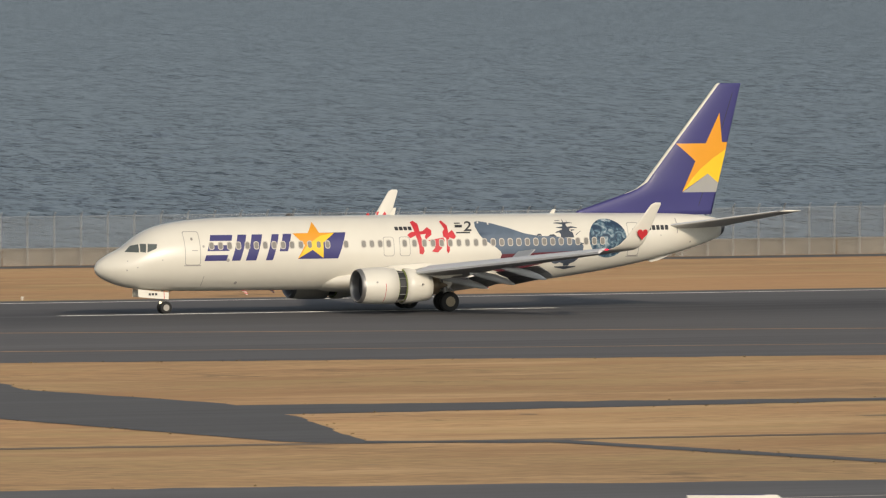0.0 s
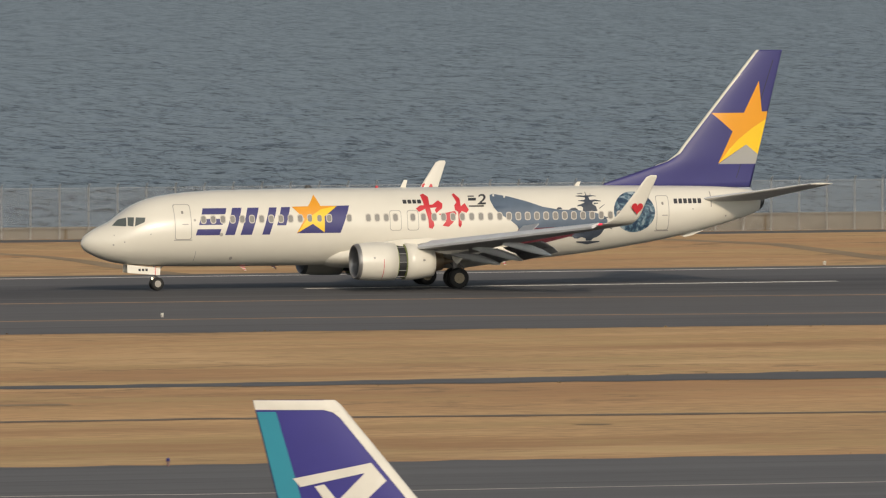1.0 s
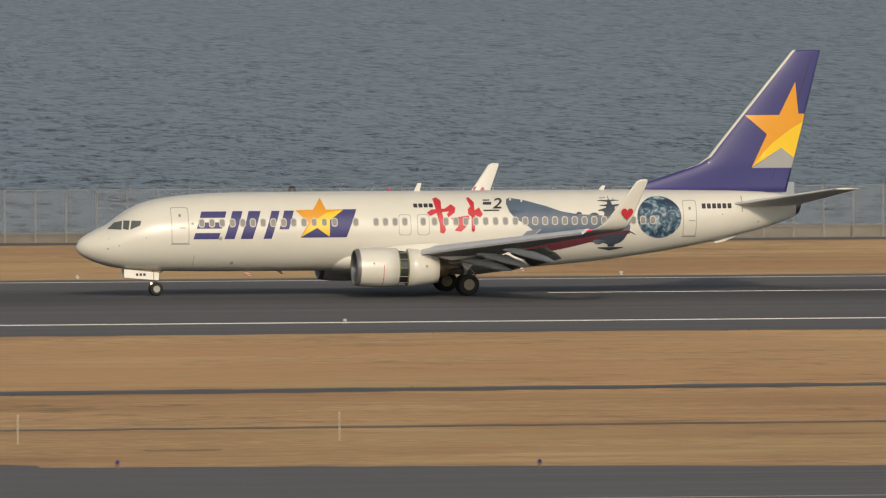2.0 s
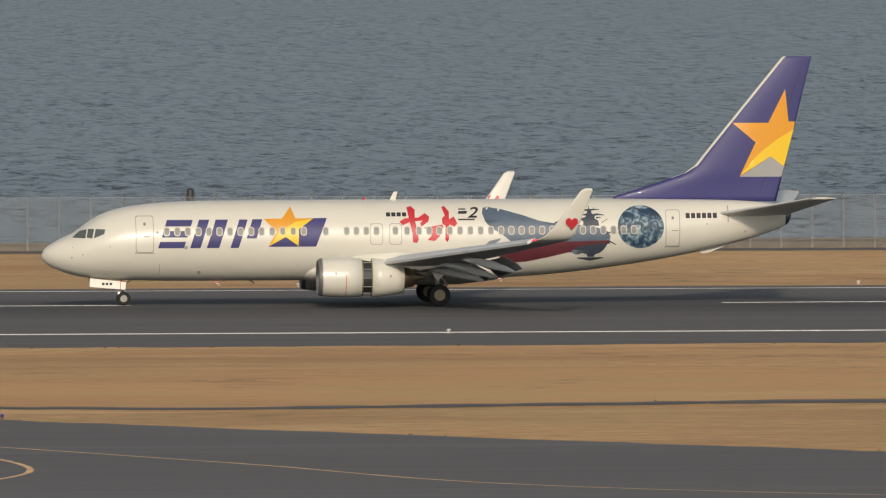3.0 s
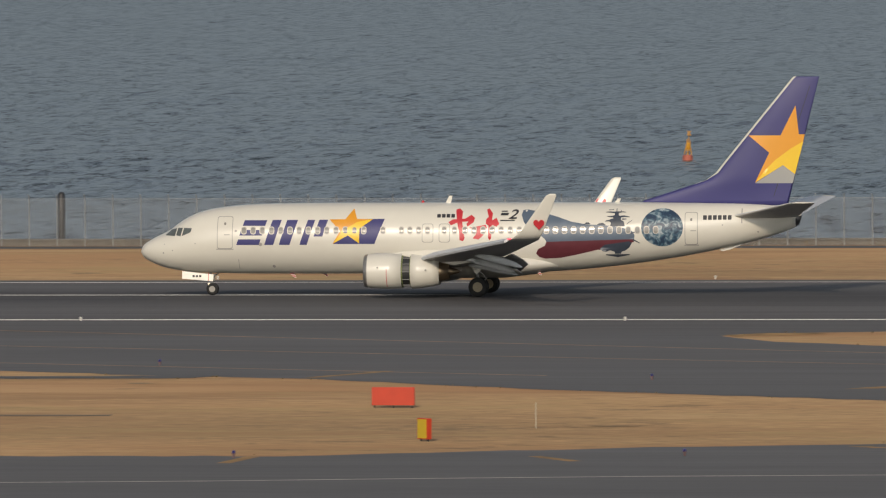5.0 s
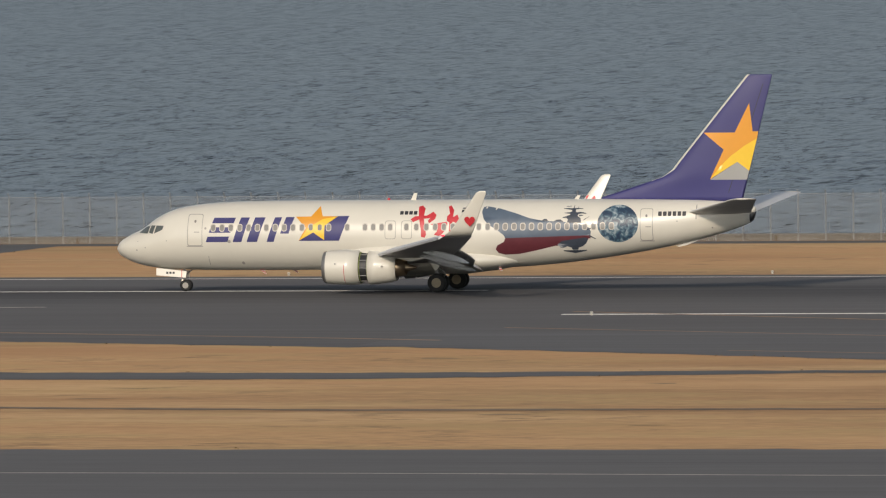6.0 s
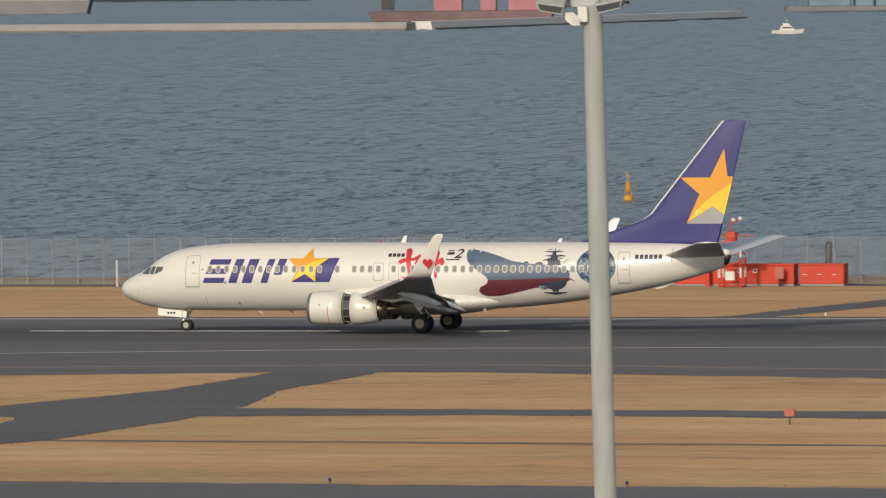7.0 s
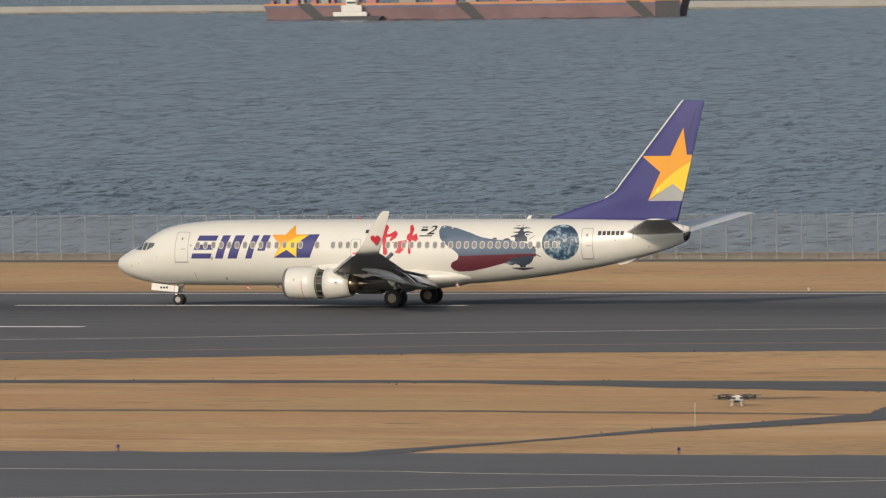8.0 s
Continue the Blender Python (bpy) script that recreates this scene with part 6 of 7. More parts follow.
def build_shelters():
    """Low red equipment shelters in a row."""
    def shelter(x0, x1, h, n, holes):
        b = empty("equipment_shelter", pose(x0, 98, -0.43), label="low red-painted equipment shelter with small vents", category="shelter", group="red equipment shelters")
        w = x1 - x0
        bm = bmesh.new()
        box(bm, (0, 0, 0.12), (w, 1.1, h - 0.1), 0.03)
        part("body", bm, M_FLAG, b)
        bm = bmesh.new()
        box(bm, (-0.05, -0.08, h - 0.1), (w + 0.05, 1.15, h), 0.02)
        part("roof", bm, M_FLAG, b)
        bm = bmesh.new()
        box(bm, (0.02, -0.02, 0), (w - 0.02, 1.1, 0.12))
        part("plinth", bm, M_PALE, b)
        for k in range(n):
            x = w * (k + 0.5) / n
            if k > 5:
                continue
            bm = bmesh.new()
            if holes:
                box(bm, (x - 0.15, -0.04, h - 0.62), (x + 0.15, 0.0, h - 0.32), 0.02)
                v = part("vent", bm, M_DUSTY, b)
                bm = bmesh.new()
                loft(bm, [ring_y(x, -0.05, h - 0.47, 0.09, 12), ring_y(x, -0.03, h - 0.47, 0.09, 12)])
                part("vent_hole", bm, M_DARK, v)
            else:
                box(bm, (x - w / n * 0.46, -0.03, 0.16), (x + w / n * 0.46, 0.0, h - 0.18))
                v = part("door", bm, M_FLAG, b)
                bm = bmesh.new()
                box(bm, (x - 0.3, -0.06, h * 0.5), (x - 0.05, -0.03, h * 0.5 + 0.05))
                part("handle", bm, M_OFFWHITE, v)
    shelter(-225.9, -224.4, 1.25, 2, False)
    shelter(-220.0, -216.2, 1.55, 5, True)
    shelter(-215.9, -207.2, 1.5, 8, True)
    shelter(-206.8, -203.7, 1.5, 3, False)
    for x in (-215.95, -213.1):
        p = empty("red_post", pose(x, 97.4, -0.43), label="square red post beside the shelters", category="post")
        bm = bmesh.new()
        box(bm, (-0.16, -0.16, 0), (0.16, 0.16, 1.75), 0.02)
        part("post_body", bm, M_FLAG, p)
    c = empty("junction_cabinet", pose(-208.0, 97.3, -0.43), label="red junction cabinet on a dark post", category="cabinet")
    bm = bmesh.new()
    box(bm, (-0.3, -0.12, 0.5), (0.3, 0.12, 1.3), 0.03)
    part("cabinet_body", bm, M_SIGNRED, c)
    bm = bmesh.new()
    rod(bm, (0, 0, 0), (0, 0, 0.5), 0.1, n=8)
    part("post", bm, M_DARK, c)
    # chequered hut
    h = empty("chequered_hut", pose(-224.1, 97.5, -0.43), label="red and white chequered equipment hut", category="hut")
    bm = bmesh.new()
    prism(bm, [(0, 0), (4.0, 0), (4.0, 1.75), (1.6, 1.75), (0.0, 1.25)], "y", 0.05, 2.4)
    part("body", bm, M_OFFWHITE, h)
    for i in range(6):
        for j in range(3):
            if (i + j) % 2 == 0 or i == 5:
                bm = bmesh.new()
                box(bm, (1.3 + i * 0.45, 0.0, 0.05 + j * 0.56), (1.75 + i * 0.45, 0.05, 0.61 + j * 0.56))
                part("red_square", bm, M_FLAG, h)


def build_booth():
    b = empty("white_booth", pose(-195.2, 97.4, -0.43), label="small white booth with a grey window", category="booth")
    bm = bmesh.new()
    box(bm, (-0.5, -0.45, 0), (0.5, 0.45, 1.42), 0.02)
    part("body", bm, M_OFFWHITE, b)
    bm = bmesh.new()
    box(bm, (-0.56, -0.52, 1.42), (0.56, 0.52, 1.52), 0.02)
    part("roof", bm, M_SIGNRED, b, "reddish roof edge")
    bm = bmesh.new()
    box(bm, (-0.25, -0.48, 0.75), (0.22, -0.45, 1.25))
    part("window", bm, M_PANE, b)


def build_stakes():
    for x, tall in ((-294.1, 8.3), (-207.3, 8.15), (-118.2, 8.9), (-27.7, 8.8), (53, 9.0), (140, 8.6), (227, 8.5), (314, 8.5)):
        s = empty("mooring_pile", pose(x, 107.5, -6), label="dark round pile standing behind the sea wall", category="pile", group="dark mooring piles")
        bm = bmesh.new()
        lathe_z(bm, [(0.24, 0), (0.24, tall), (0.14, tall + 0.15)], 12)
        part("pile_shaft", bm, M_DARK, s, "", True)


def build_guard():
    g = empty("guard_rail", pose(238.7, 97.2, -0.43), label="low grey tubular guard rail by the sea wall", category="rail")
    for x in (-4, -3, -2, -1, 0):
        bm = bmesh.new()
        rod(bm, (x, 0, 0), (x, 0, 0.7), 0.03, n=6)
        part("upright", bm, M_POLE, g)
    for z in (0.35, 0.68):
        bm = bmesh.new()
        rod(bm, (-4, 0, z), (0, 0, z), 0.03, n=6)
        part("bar", bm, M_POLE, g)
    b = empty("red_beacon", pose(235.2, 97, -0.43), label="red beacon stand, a lattice cage on a pedestal", category="beacon")
    bm = bmesh.new()
    box(bm, (-0.24, -0.24, 0), (0.24, 0.24, 1.0), 0.02)
    part("pedestal", bm, M_FLAG, b)
    bm = bmesh.new()
    box(bm, (-0.95, -0.3, 1.0), (0.95, 0.3, 1.18), 0.02)
    part("platform", bm, M_FLAG, b)
    for x in (-0.48, 0.0, 0.48):
        bm = bmesh.new()
        rod(bm, (x, -0.2, 1.18), (x, -0.2, 2.1), 0.045, n=6)
        part("cage_post", bm, M_FLAG, b)
    for z in (1.5, 1.8, 2.1):
        bm = bmesh.new()
        rod(bm, (-0.48, -0.2, z), (0.48, -0.2, z), 0.035, n=6)
        part("cage_bar", bm, M_FLAG, b)
    bm = bmesh.new()
    lathe_z(bm, [(0.16, 1.18), (0.2, 1.3), (0.2, 1.62), (0.08, 1.72)], 10)
    part("lamp_head", bm, M_SIGNRED, b)
    for x, w, h, mat in ((236.85, 0.42, 1.1, M_OFFWHITE), (237.75, 0.28, 0.42, M_OFFWHITE)):
        c = empty("equipment_cabinet", pose(x, 97.4, -0.43), label="pale equipment cabinet beside the beacon stand", category="cabinet", group="cabinets by the beacon")
        bm = bmesh.new()
        box(bm, (-w, -0.3, 0.08), (w, 0.3, h), 0.03)
        part("cabinet_body", bm, mat, c)
        bm = bmesh.new()
        box(bm, (-w - 0.04, -0.34, 0), (w + 0.04, 0.34, 0.08))
        part("plinth", bm, M_CONC, c)
        bm = bmesh.new()
        box(bm, (-w + 0.06, -0.315, 0.16), (-0.01, -0.3, h - 0.1))
        box(bm, (0.01, -0.315, 0.16), (w - 0.06, -0.3, h - 0.1))
        part("door", bm, mat, c)


build_weather_mast()
build_shelters()
build_booth()
build_stakes()
build_guard()


# ---------------------------------------------------------------- airfield signs, lights, markers
def sign_board(name, x, y, w, h, lift, face, label, category="sign", rz=0.0, text=None, split=None):
    s = empty(name, pose(x, y, -0.43, 0, 0, rz), label=label, category=category)
    bm = bmesh.new()
    box(bm, (-w / 2, -0.12, lift), (w / 2, 0.12, lift + h), 0.02)
    part("cabinet", bm, face, s)
    n = max(2, int(w / 0.9) + 1) if w > 0.6 else 1
    for k in range(n):
        px = -w / 2 + 0.12 + (w - 0.24) * k / (n - 1) if n > 1 else 0.0
        bm = bmesh.new()
        rod(bm, (px, 0, 0), (px, 0, lift + 0.01), 0.035, n=6)
        part("leg", bm, M_DARK, s)
    if split:
        for x0, x1, mat in split:
            bm = bmesh.new()
            box(bm, (x0, -0.135, lift + 0.04), (x1, -0.118, lift + h - 0.04))
            part("panel", bm, mat, s)
    for words, tx, size, mat in text or ():
        cu = bpy.data.curves.new("lettering", "FONT")
        cu.body, cu.size, cu.align_x, cu.extrude = words, size, "CENTER", 0.004
        cu.offset = 0.012
        tmp = bpy.data.objects.new("lettering", cu)
        scene.collection.objects.link(tmp)
        me = bpy.data.meshes.new_from_object(tmp.evaluated_get(bpy.context.evaluated_depsgraph_get()))
        bpy.data.objects.remove(tmp)
        ob = new("lettering", me)
        me.materials.clear()
        me.materials.append(mat)
        ob.parent = s
        ob.matrix_basis = pose(tx, -0.145, lift + h / 2 - size * 0.35, 90, 0, 0)
    return s


sign_board("runway_sign", 17.3, -83.3, 3.95, 0.86, 0.18, M_PALEPINK, "long sign on grass, black C6 panel and bleached runway panel", rz=6,
           split=((-1.92, -1.66, M_FLAG), (-1.66, -0.93, M_INK)), text=(("C6", -1.3, 0.62, M_SIGNYEL), ("16L-34R", 0.5, 0.72, M_OFFWHITE)))
sign_board("red_board", -66.1, -133.2, 1.97, 0.83, 0.12, M_FLAG, "plain red board on short legs in the grass")
sign_board("yellow_sign", -60.8, -165.1, 0.78, 0.9, 0.1, M_FLAG, "small yellow sign with red side on grass", rz=-50, split=((-0.34, 0.34, M_SIGNYEL),))
sign_board("red_plate", 200.5, -95.4, 0.5, 0.36, 0.5, M_SIGNRED, "small faded red plate on a stake")
sign_board("red_plate", -149.6, -115.8, 0.5, 0.36, 0.4, M_SIGNRED, "small faded red plate on a stake")
sign_board("red_cube", -11.9, -52.7, 0.75, 0.85, 0.05, M_FLAG, "red box marker standing on the grass", "marker")
m = empty("orange_marker", pose(147.2, -55.1, -0.43), label="upright orange-red cylinder marker on the grass", category="marker")
bm = bmesh.new()
lathe_z(bm, [(0.1, 0), (0.1, 0.15), (0.2, 0.18), (0.2, 1.1), (0.1, 1.16)], 14)
part("marker_body", bm, M_FLAG, m, "", True)
for x, y in ((7.9, -94.2), (-23.3, -145.9), (-20.2, -145.1)):
    k = empty("red_light_stand", pose(x, y, -0.43), label="low orange-red guard light on a stand", category="light", group="red guard lights")
    bm = bmesh.new()
    box(bm, (-0.2, -0.1, 0.18), (0.2, 0.1, 0.38), 0.03)
    part("lamp_box", bm, M_FLAG, k)
    bm = bmesh.new()
    rod(bm, (0, 0, 0), (0, 0, 0.22), 0.05, n=6)
    part("stem", bm, M_DARK, k)


def lamp_post(name, label, group, tip, height, r):
    ob = empty(name, pose(0, 0, -50), label=label, category="light", group=group)
    bm = bmesh.new()
    lathe_z(bm, [(r * 0.6, 0), (r * 0.6, height * 0.45), (r, height * 0.5), (r, height * 0.62)], 8)
    part("base", bm, M_BARGE if tip is M_BLUEGLASS else M_OFFWHITE, ob)
    bm = bmesh.new()
    lathe_z(bm, [(r * 0.85, height * 0.62), (r * 0.9, height * 0.85), (r * 0.4, height)], 8)
    part("lens", bm, tip, ob, "", True)
    return ob


blue = lamp_post("taxiway_light", "small blue taxiway light on a red base", "blue taxiway lights", M_BLUEGLASS, 0.32, 0.085)
BLUE = [(2.0, -97.7), (12.6, -105.8), (28.2, -118.4), (-18.5, -85.1), (-8.1, -89.5), (-23.1, -135.9), (-19.6, -145.9), (-22.1, -156.0), (-43.8, -109.7), (-31.7, -119.5), 
        (-32.8, -163.6), (-67.1, -179.6), (-48.3, -177.7), (-83.6, -86.8), (-57.2, -103.6), (78.5, -165.9), (93.8, -168.5), (109.9, -169.1), (116, -169.8), (130.4, -172), (169.5, -175.4), (-139.8, -179),
        (-126.2, -179.3), (-153.8, -177.4), (-180.5, -174.9), (-207.8, -174.7)]
for i, (x, y) in enumerate(BLUE):
    if i == 0:
        blue.matrix_basis = pose(x, y, -0.43)
    else:
        copy_thing(blue, pose(x, y, -0.43))
white = lamp_post("runway_edge_light", "small white runway edge light", "white runway edge lights", M_OFFWHITE, 0.22, 0.085)
first = True
for k in range(-11, 11):
    for x, y in ((24.9 + 30 * k - (1 if k < 0 else 0), -30.4 if -128 < 24.9 + 30 * k < 146 else -28.8), (-37.4 + 30.3 * k, 37.8)):
        if y < 0 and not -128 < x < 176 and abs(x + 194) > 3:
            continue
        if first:
            white.matrix_basis = pose(x, y, ground_z(y))
            first = False
        else:
            copy_thing(white, pose(x, y, ground_z(y)))
stake = empty("white_stake", pose(-57.3, -153.2, -0.43), label="thin pale stake in the grass", category="stake", group="white stakes")
bm = bmesh.new()
rod(bm, (0, 0, 0), (0, 0, 1.15), 0.017, n=6)
part("stake_rod", bm, M_DUSTY, stake)
for x, y in ((90.8, -146.5), (78.2, -146.6), (-189.2, -148.9), (66, -147)):
    copy_thing(stake, pose(x, y, -0.43))


marker = empty("marker_pole", pose(-255.2, 97.3, -0.43), label="tall white marker pole before the sea wall", category="pole")
bm = bmesh.new()
rod(bm, (0, 0, 0), (0, 0, 1.85), 0.06, n=8)
part("pole_rod", bm, M_OFFWHITE, marker)


def build_drone():
    d = empty("drone", pose(-195.2, -126.4, -0.43, 0, 0, 12) @ Matrix.Diagonal((0.95, 0.95, 0.86, 1)), label="large white six-armed drone standing on the grass", category="drone")
    bm = bmesh.new()
    box(bm, (-0.34, -0.24, 0.32), (0.34, 0.24, 0.52), 0.05)
    part("body", bm, M_OFFWHITE, d)
    bm = bmesh.new()
    box(bm, (-0.24, -0.16, 0.52), (0.24, 0.16, 0.62), 0.04)
    part("battery", bm, M_OFFWHITE, d)
    bm = bmesh.new()
    box(bm, (-0.15, -0.15, 0.2), (0.15, 0.15, 0.36), 0.03)
    part("tank", bm, M_DARK, d)
    for k in range(6):
        a = math.pi * k / 3 + 0.2
        x, y = 0.92 * math.cos(a), 0.92 * math.sin(a)
        bm = bmesh.new()
        rod(bm, (0.2 * math.cos(a), 0.2 * math.sin(a), 0.46), (x, y, 0.5), 0.05, n=6)
        part("arm", bm, M_DARK, d)
        bm = bmesh.new()
        lathe_z(bm, [(0.09, 0.42), (0.09, 0.6), (0.05, 0.64)], 8, x, y)
        part("motor", bm, M_DARK, d)
        bm = bmesh.new()
        box(bm, (x - 0.36, y - 0.04, 0.62), (x + 0.36, y + 0.04, 0.65))
        part("rotor", bm, M_DARK, d)
    for x in (-0.28, 0.28):
        for y in (-0.3, 0.3):
            bm = bmesh.new()
            rod(bm, (x * 0.7, y * 0.7, 0.4), (x, y, 0.0), 0.022, n=6)
            part("leg", bm, M_OFFWHITE, d, "pale landing leg")


build_drone()
sheet("bare_patch", ragged([(-199.2, -119.6), (-197.2, -119.2), (-195.6, -117.9), (-193.9, -116.2), (-195.4, -115.9), (-197.6, -116.4), (-199.0, -117.8)], 0.5, 0.2), M_LOAM, 0.012, "dark bare patch in the grass behind the drone", "ground")


# ---------------------------------------------------------------- on the water
def build_buoy(x, y, tilt):
    b = empty("buoy", pose(x, y, -5.1, 0, tilt, 0) @ Matrix.Diagonal((0.72, 0.72, 0.93, 1)), label="yellow navigation buoy floating on the sea", category="buoy", group="yellow buoys")
    bm = bmesh.new()
    lathe_z(bm, [(0.5, -0.3), (0.72, 0.0), (0.72, 0.55), (0.55, 0.7)], 14)
    part("float", bm, M_SIGNRED if tilt > 0 else M_BUOY, b)
    bm = bmesh.new()
    for k in range(4):
        a = math.pi * k / 2
        rod(bm, (0.5 * math.cos(a), 0.5 * math.sin(a), 0.7), (0.15 * math.cos(a), 0.15 * math.sin(a), 2.4), 0.07, n=5)
    for z, r in ((1.2, 0.42), (1.8, 0.3)):
        lathe_z(bm, [(r, z), (r, z + 0.1)], 10)
    part("lattice", bm, M_BUOY, b)
    bm = bmesh.new()
    lathe_z(bm, [(0.3, 1.35), (0.34, 1.5), (0.34, 1.95), (0.2, 2.05)], 10)
    part("drum", bm, M_BUOY, b)
    bm = bmesh.new()
    rod(bm, (0, 0, 2.4), (0, 0, 3.1), 0.05, n=6)
    for s in (-1, 1):
        rod(bm, (-0.25 * s, 0, 2.85), (0.25 * s, 0, 3.35), 0.06, n=5)
    part("top_mark", bm, M_BUOY, b)


build_buoy(-117.5, 526.3, 3)
build_buoy(-342.1, 529.5, -2)


def hull(bm, length, beam, z0, z1, rake=0.0):
    prism(bm, [(-length / 2 + rake, z0), (length / 2 - rake, z0), (length / 2, z1), (-length / 2, z1)], "y", -beam / 2, beam / 2)


def build_boat():
    b = empty("motor_boat", pose(-835, 2412, -5, 0, 0, 15) @ Matrix.Scale(0.88, 4), label="small white motor boat on the sea", category="boat")
    bm = bmesh.new()
    loft(bm, [[(-4.6, -1.2, -0.2), (-4.6, 1.2, -0.2), (-4.6, 1.5, 1.0), (-4.6, -1.5, 1.0)], [(2, -1.1, -0.2), (2, 1.1, -0.2), (2, 1.5, 1.2), (2, -1.5, 1.2)], [(5, -0.05, 0.1), (5, 0.05, 0.1), (5.4, 0.1, 1.5), (5.4, -0.1, 1.5)]])
    part("hull", bm, M_OFFWHITE, b)
    bm = bmesh.new()
    prism(bm, [(-2.2, 1.0), (2.6, 1.1), (1.4, 2.4), (-1.8, 2.4)], "y", -1.1, 1.1)
    part("cabin", bm, M_OFFWHITE, b)
    bm = bmesh.new()
    prism(bm, [(-1.4, 1.6), (2.0, 1.6), (1.5, 2.1), (-1.4, 2.1)], "y", -1.13, 1.13)
    part("cabin_window", bm, M_GLASS, b)
    bm = bmesh.new()
    box(bm, (-1.2, -0.8, 2.4), (0.9, 0.8, 3.2), 0.1)
    part("flybridge", bm, M_OFFWHITE, b)
    bm = bmesh.new()
    rod(bm, (0, 0, 3.2), (0, 0, 4.4), 0.05, n=5)
    part("mast", bm, M_OFFWHITE, b)


def build_breakwaters():
    for a, b, h in (((-1900, 2760), (-1003, 2612), 2.3), ((-1003, 2622), (-997, 2945), 2.4)):
        a, b = Vector(a), Vector(b)
        d = b - a
        w = empty("breakwater", pose(a.x, a.y, -5, 0, 0, math.degrees(math.atan2(d.y, d.x))), label="long pale concrete breakwater in the sea", category="breakwater", kind="structure")
        bm = bmesh.new()
        prism(bm, [(-4, -2), (4, -2), (3, h), (-3, h)], "x", 0, d.length)
        # Second leg's unlit face takes a lighter colour that stands in for haze.
        part("caisson", bm, M_PALE if abs(d.x) > 100 else M_OFFWHITE, w)
        bm = bmesh.new()
        box(bm, (0, -4.6, -1), (d.length, -4.0, 0.5))
        part("dark_foot", bm, M_CONC, w)


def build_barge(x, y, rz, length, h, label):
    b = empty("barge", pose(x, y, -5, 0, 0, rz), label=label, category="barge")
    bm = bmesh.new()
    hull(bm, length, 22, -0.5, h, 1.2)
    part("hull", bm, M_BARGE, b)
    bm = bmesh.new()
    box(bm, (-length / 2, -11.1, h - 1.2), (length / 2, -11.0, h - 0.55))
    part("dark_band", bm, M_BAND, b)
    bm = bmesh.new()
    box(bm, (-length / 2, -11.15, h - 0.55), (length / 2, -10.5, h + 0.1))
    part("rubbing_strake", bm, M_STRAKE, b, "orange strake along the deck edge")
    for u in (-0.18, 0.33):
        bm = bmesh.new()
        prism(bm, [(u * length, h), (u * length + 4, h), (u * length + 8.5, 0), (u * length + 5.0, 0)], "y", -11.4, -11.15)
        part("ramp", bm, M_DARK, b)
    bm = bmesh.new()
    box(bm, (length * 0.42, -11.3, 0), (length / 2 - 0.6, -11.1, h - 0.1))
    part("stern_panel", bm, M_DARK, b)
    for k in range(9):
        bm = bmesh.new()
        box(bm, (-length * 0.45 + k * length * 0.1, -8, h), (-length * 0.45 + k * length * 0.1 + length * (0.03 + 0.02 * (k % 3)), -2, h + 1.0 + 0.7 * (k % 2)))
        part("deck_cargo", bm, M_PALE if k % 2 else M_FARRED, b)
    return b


def build_far_ship():
    b = empty("cargo_ship", pose(-1410, 3400, -5, 0, 0, 14), label="plain grey ship hull far out at sea", category="ship")
    bm = bmesh.new()
    hull(bm, 84, 18, -0.5, 5.4, 1.5)
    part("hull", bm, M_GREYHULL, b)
    bm = bmesh.new()
    box(bm, (-41, -9.1, 4.7), (41, -9.0, 5.2))
    part("rail_strake", bm, M_PALE, b)


def build_tug():
    b = empty("tug", pose(-1213, 2382, -5, 0, 0, 15), label="small white tug beside the barge", category="tug")
    bm = bmesh.new()
    hull(bm, 17, 5, -0.3, 1.1, 1.5)
    part("hull", bm, M_DARK, b)
    for x0, x1, z0, z1 in ((-5.5, 4, 1.1, 2.3), (-3.2, 2.6, 2.3, 4.2), (-1.8, 1.2, 4.2, 5.6)):
        bm = bmesh.new()
        box(bm, (x0, -1.7, z0), (x1, 1.7, z1), 0.15)
        part("deckhouse", bm, M_OFFWHITE, b)
    bm = bmesh.new()
    box(bm, (-1.6, -1.75, 4.6), (1.0, -1.7, 5.2))
    part("wheelhouse_window", bm, M_GLASS, b)
    bm = bmesh.new()
    rod(bm, (-0.5, 0, 5.6), (-0.5, 0, 9.0), 0.12, n=6)
    part("mast", bm, M_OFFWHITE, b)


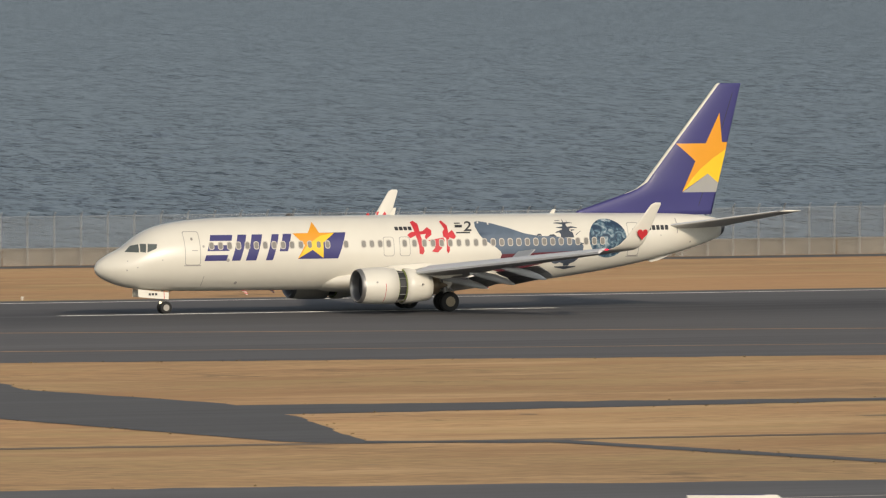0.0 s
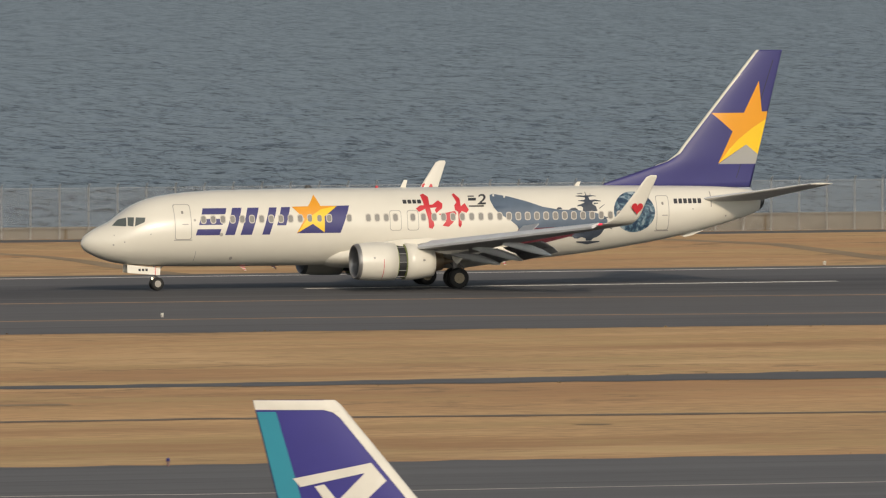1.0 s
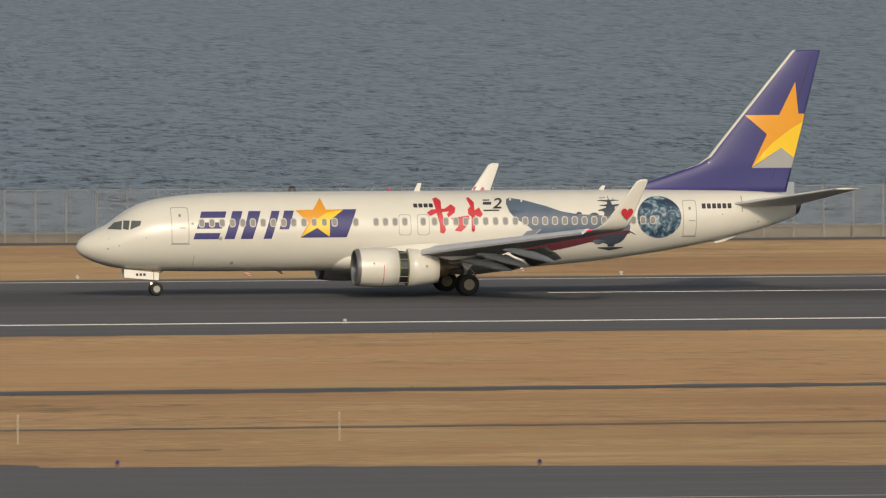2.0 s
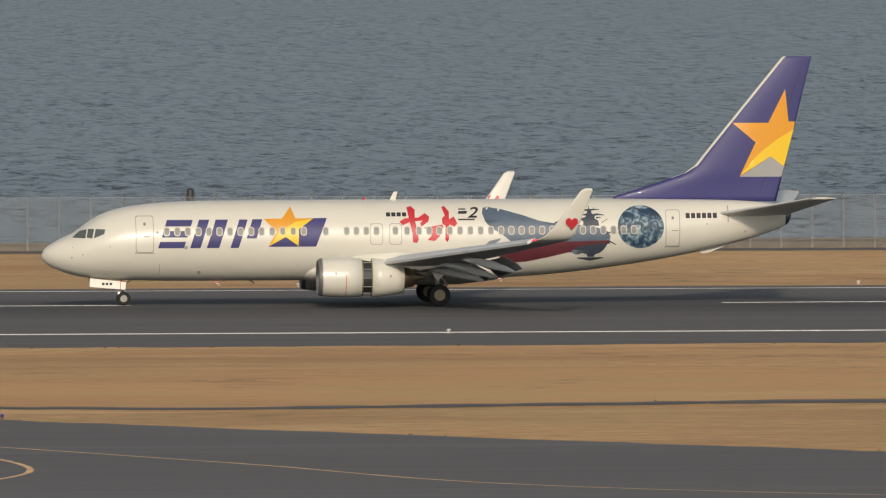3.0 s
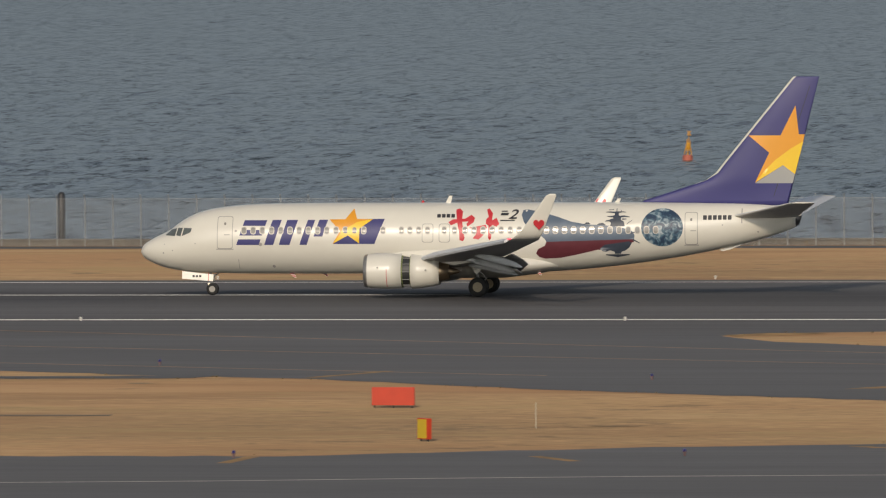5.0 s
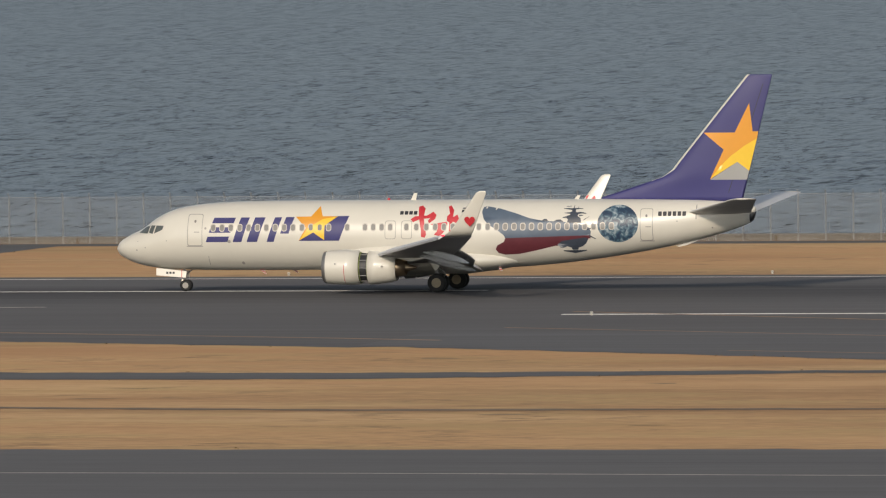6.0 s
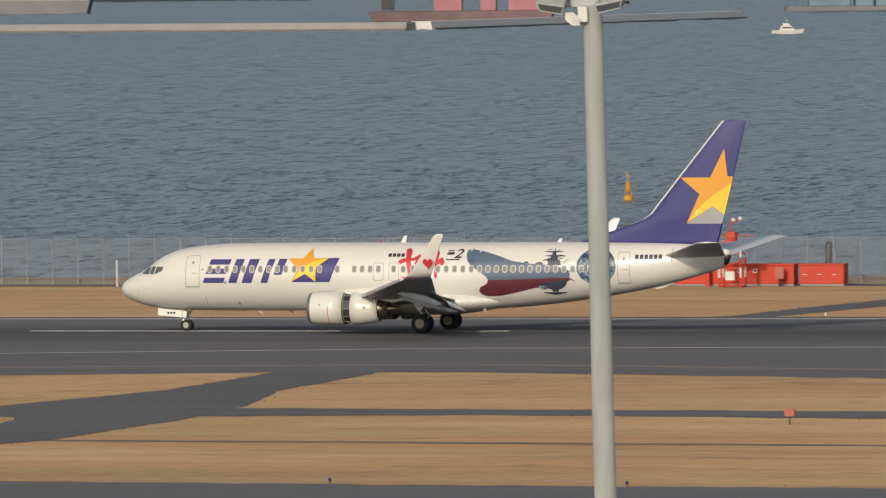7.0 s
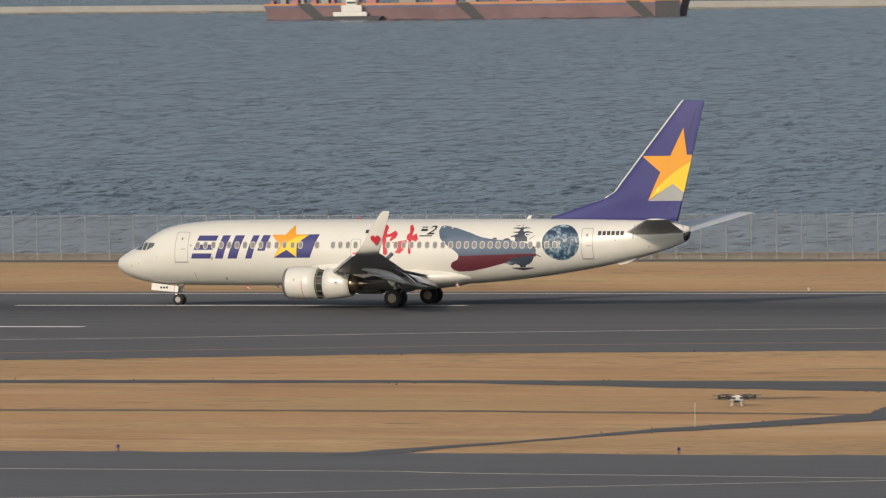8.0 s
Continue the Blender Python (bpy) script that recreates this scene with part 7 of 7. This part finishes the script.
def build_crane_barge():
    b = empty("crane_barge", pose(-1089, 2950, -5, 0, 0, 14), label="rusty work barge with red cranes", category="barge")
    bm = bmesh.new()
    hull(bm, 60, 20, -0.5, 3.1, 2.0)
    part("hull", bm, M_BARGE, b)
    for x, w, h in ((-9, 9, 6), (6, 5, 5), (15, 11, 7), (27.5, 2, 3)):
        bm = bmesh.new()
        box(bm, (x, -4, 3.1), (x + w, 4, 3.1 + h), 0.3)
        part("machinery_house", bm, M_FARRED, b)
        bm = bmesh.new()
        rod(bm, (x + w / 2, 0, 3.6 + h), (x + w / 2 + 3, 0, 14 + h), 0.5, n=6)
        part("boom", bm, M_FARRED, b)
    bm = bmesh.new()
    box(bm, (-26, -2, 3.6), (-22, 2, 7.5))
    part("winch", bm, M_DARK, b)


def build_platform():
    b = empty("sheeted_platform", pose(-1040, 3262, -5, 0, 0, 18), label="blue-sheeted work platform far out at sea", category="platform")
    bm = bmesh.new()
    box(bm, (-25, -8, -0.5), (25, 8, 1.5))
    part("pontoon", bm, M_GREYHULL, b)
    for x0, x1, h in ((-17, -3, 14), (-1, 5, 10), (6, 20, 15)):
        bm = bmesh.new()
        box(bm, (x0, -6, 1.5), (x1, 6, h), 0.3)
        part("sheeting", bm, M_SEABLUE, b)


build_boat()
build_breakwaters()
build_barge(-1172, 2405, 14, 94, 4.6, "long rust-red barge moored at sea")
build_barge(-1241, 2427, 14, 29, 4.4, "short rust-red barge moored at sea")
build_far_ship()
build_tug()
build_crane_barge()
build_platform()


# ---------------------------------------------------------------- what moves
def plane_pose(t):
    turn = glide(TS, [r[5] for r in TRACK], t)
    x = nose_at(t)
    return pose(x + 20, 0, 0.012) @ pose(0, 0, 0, 0, 0, turn) @ pose(-20, 0, 0)


def motions():
    walk(PLANE, [(t, plane_pose(t)) for t in STEPS])
    for ob, x, y, r in WHEELS:
        walk(ob, [(k / FPS, pose(x, y, r, 0, -80 * k, 0)) for k in range(8 * FPS + 1)])
    walk(TRUCK, [(t, pose(244.9 + 10.0 * (t - 0.5), 100.2, -0.42)) for t in (0.0, 8.0)])


motions()
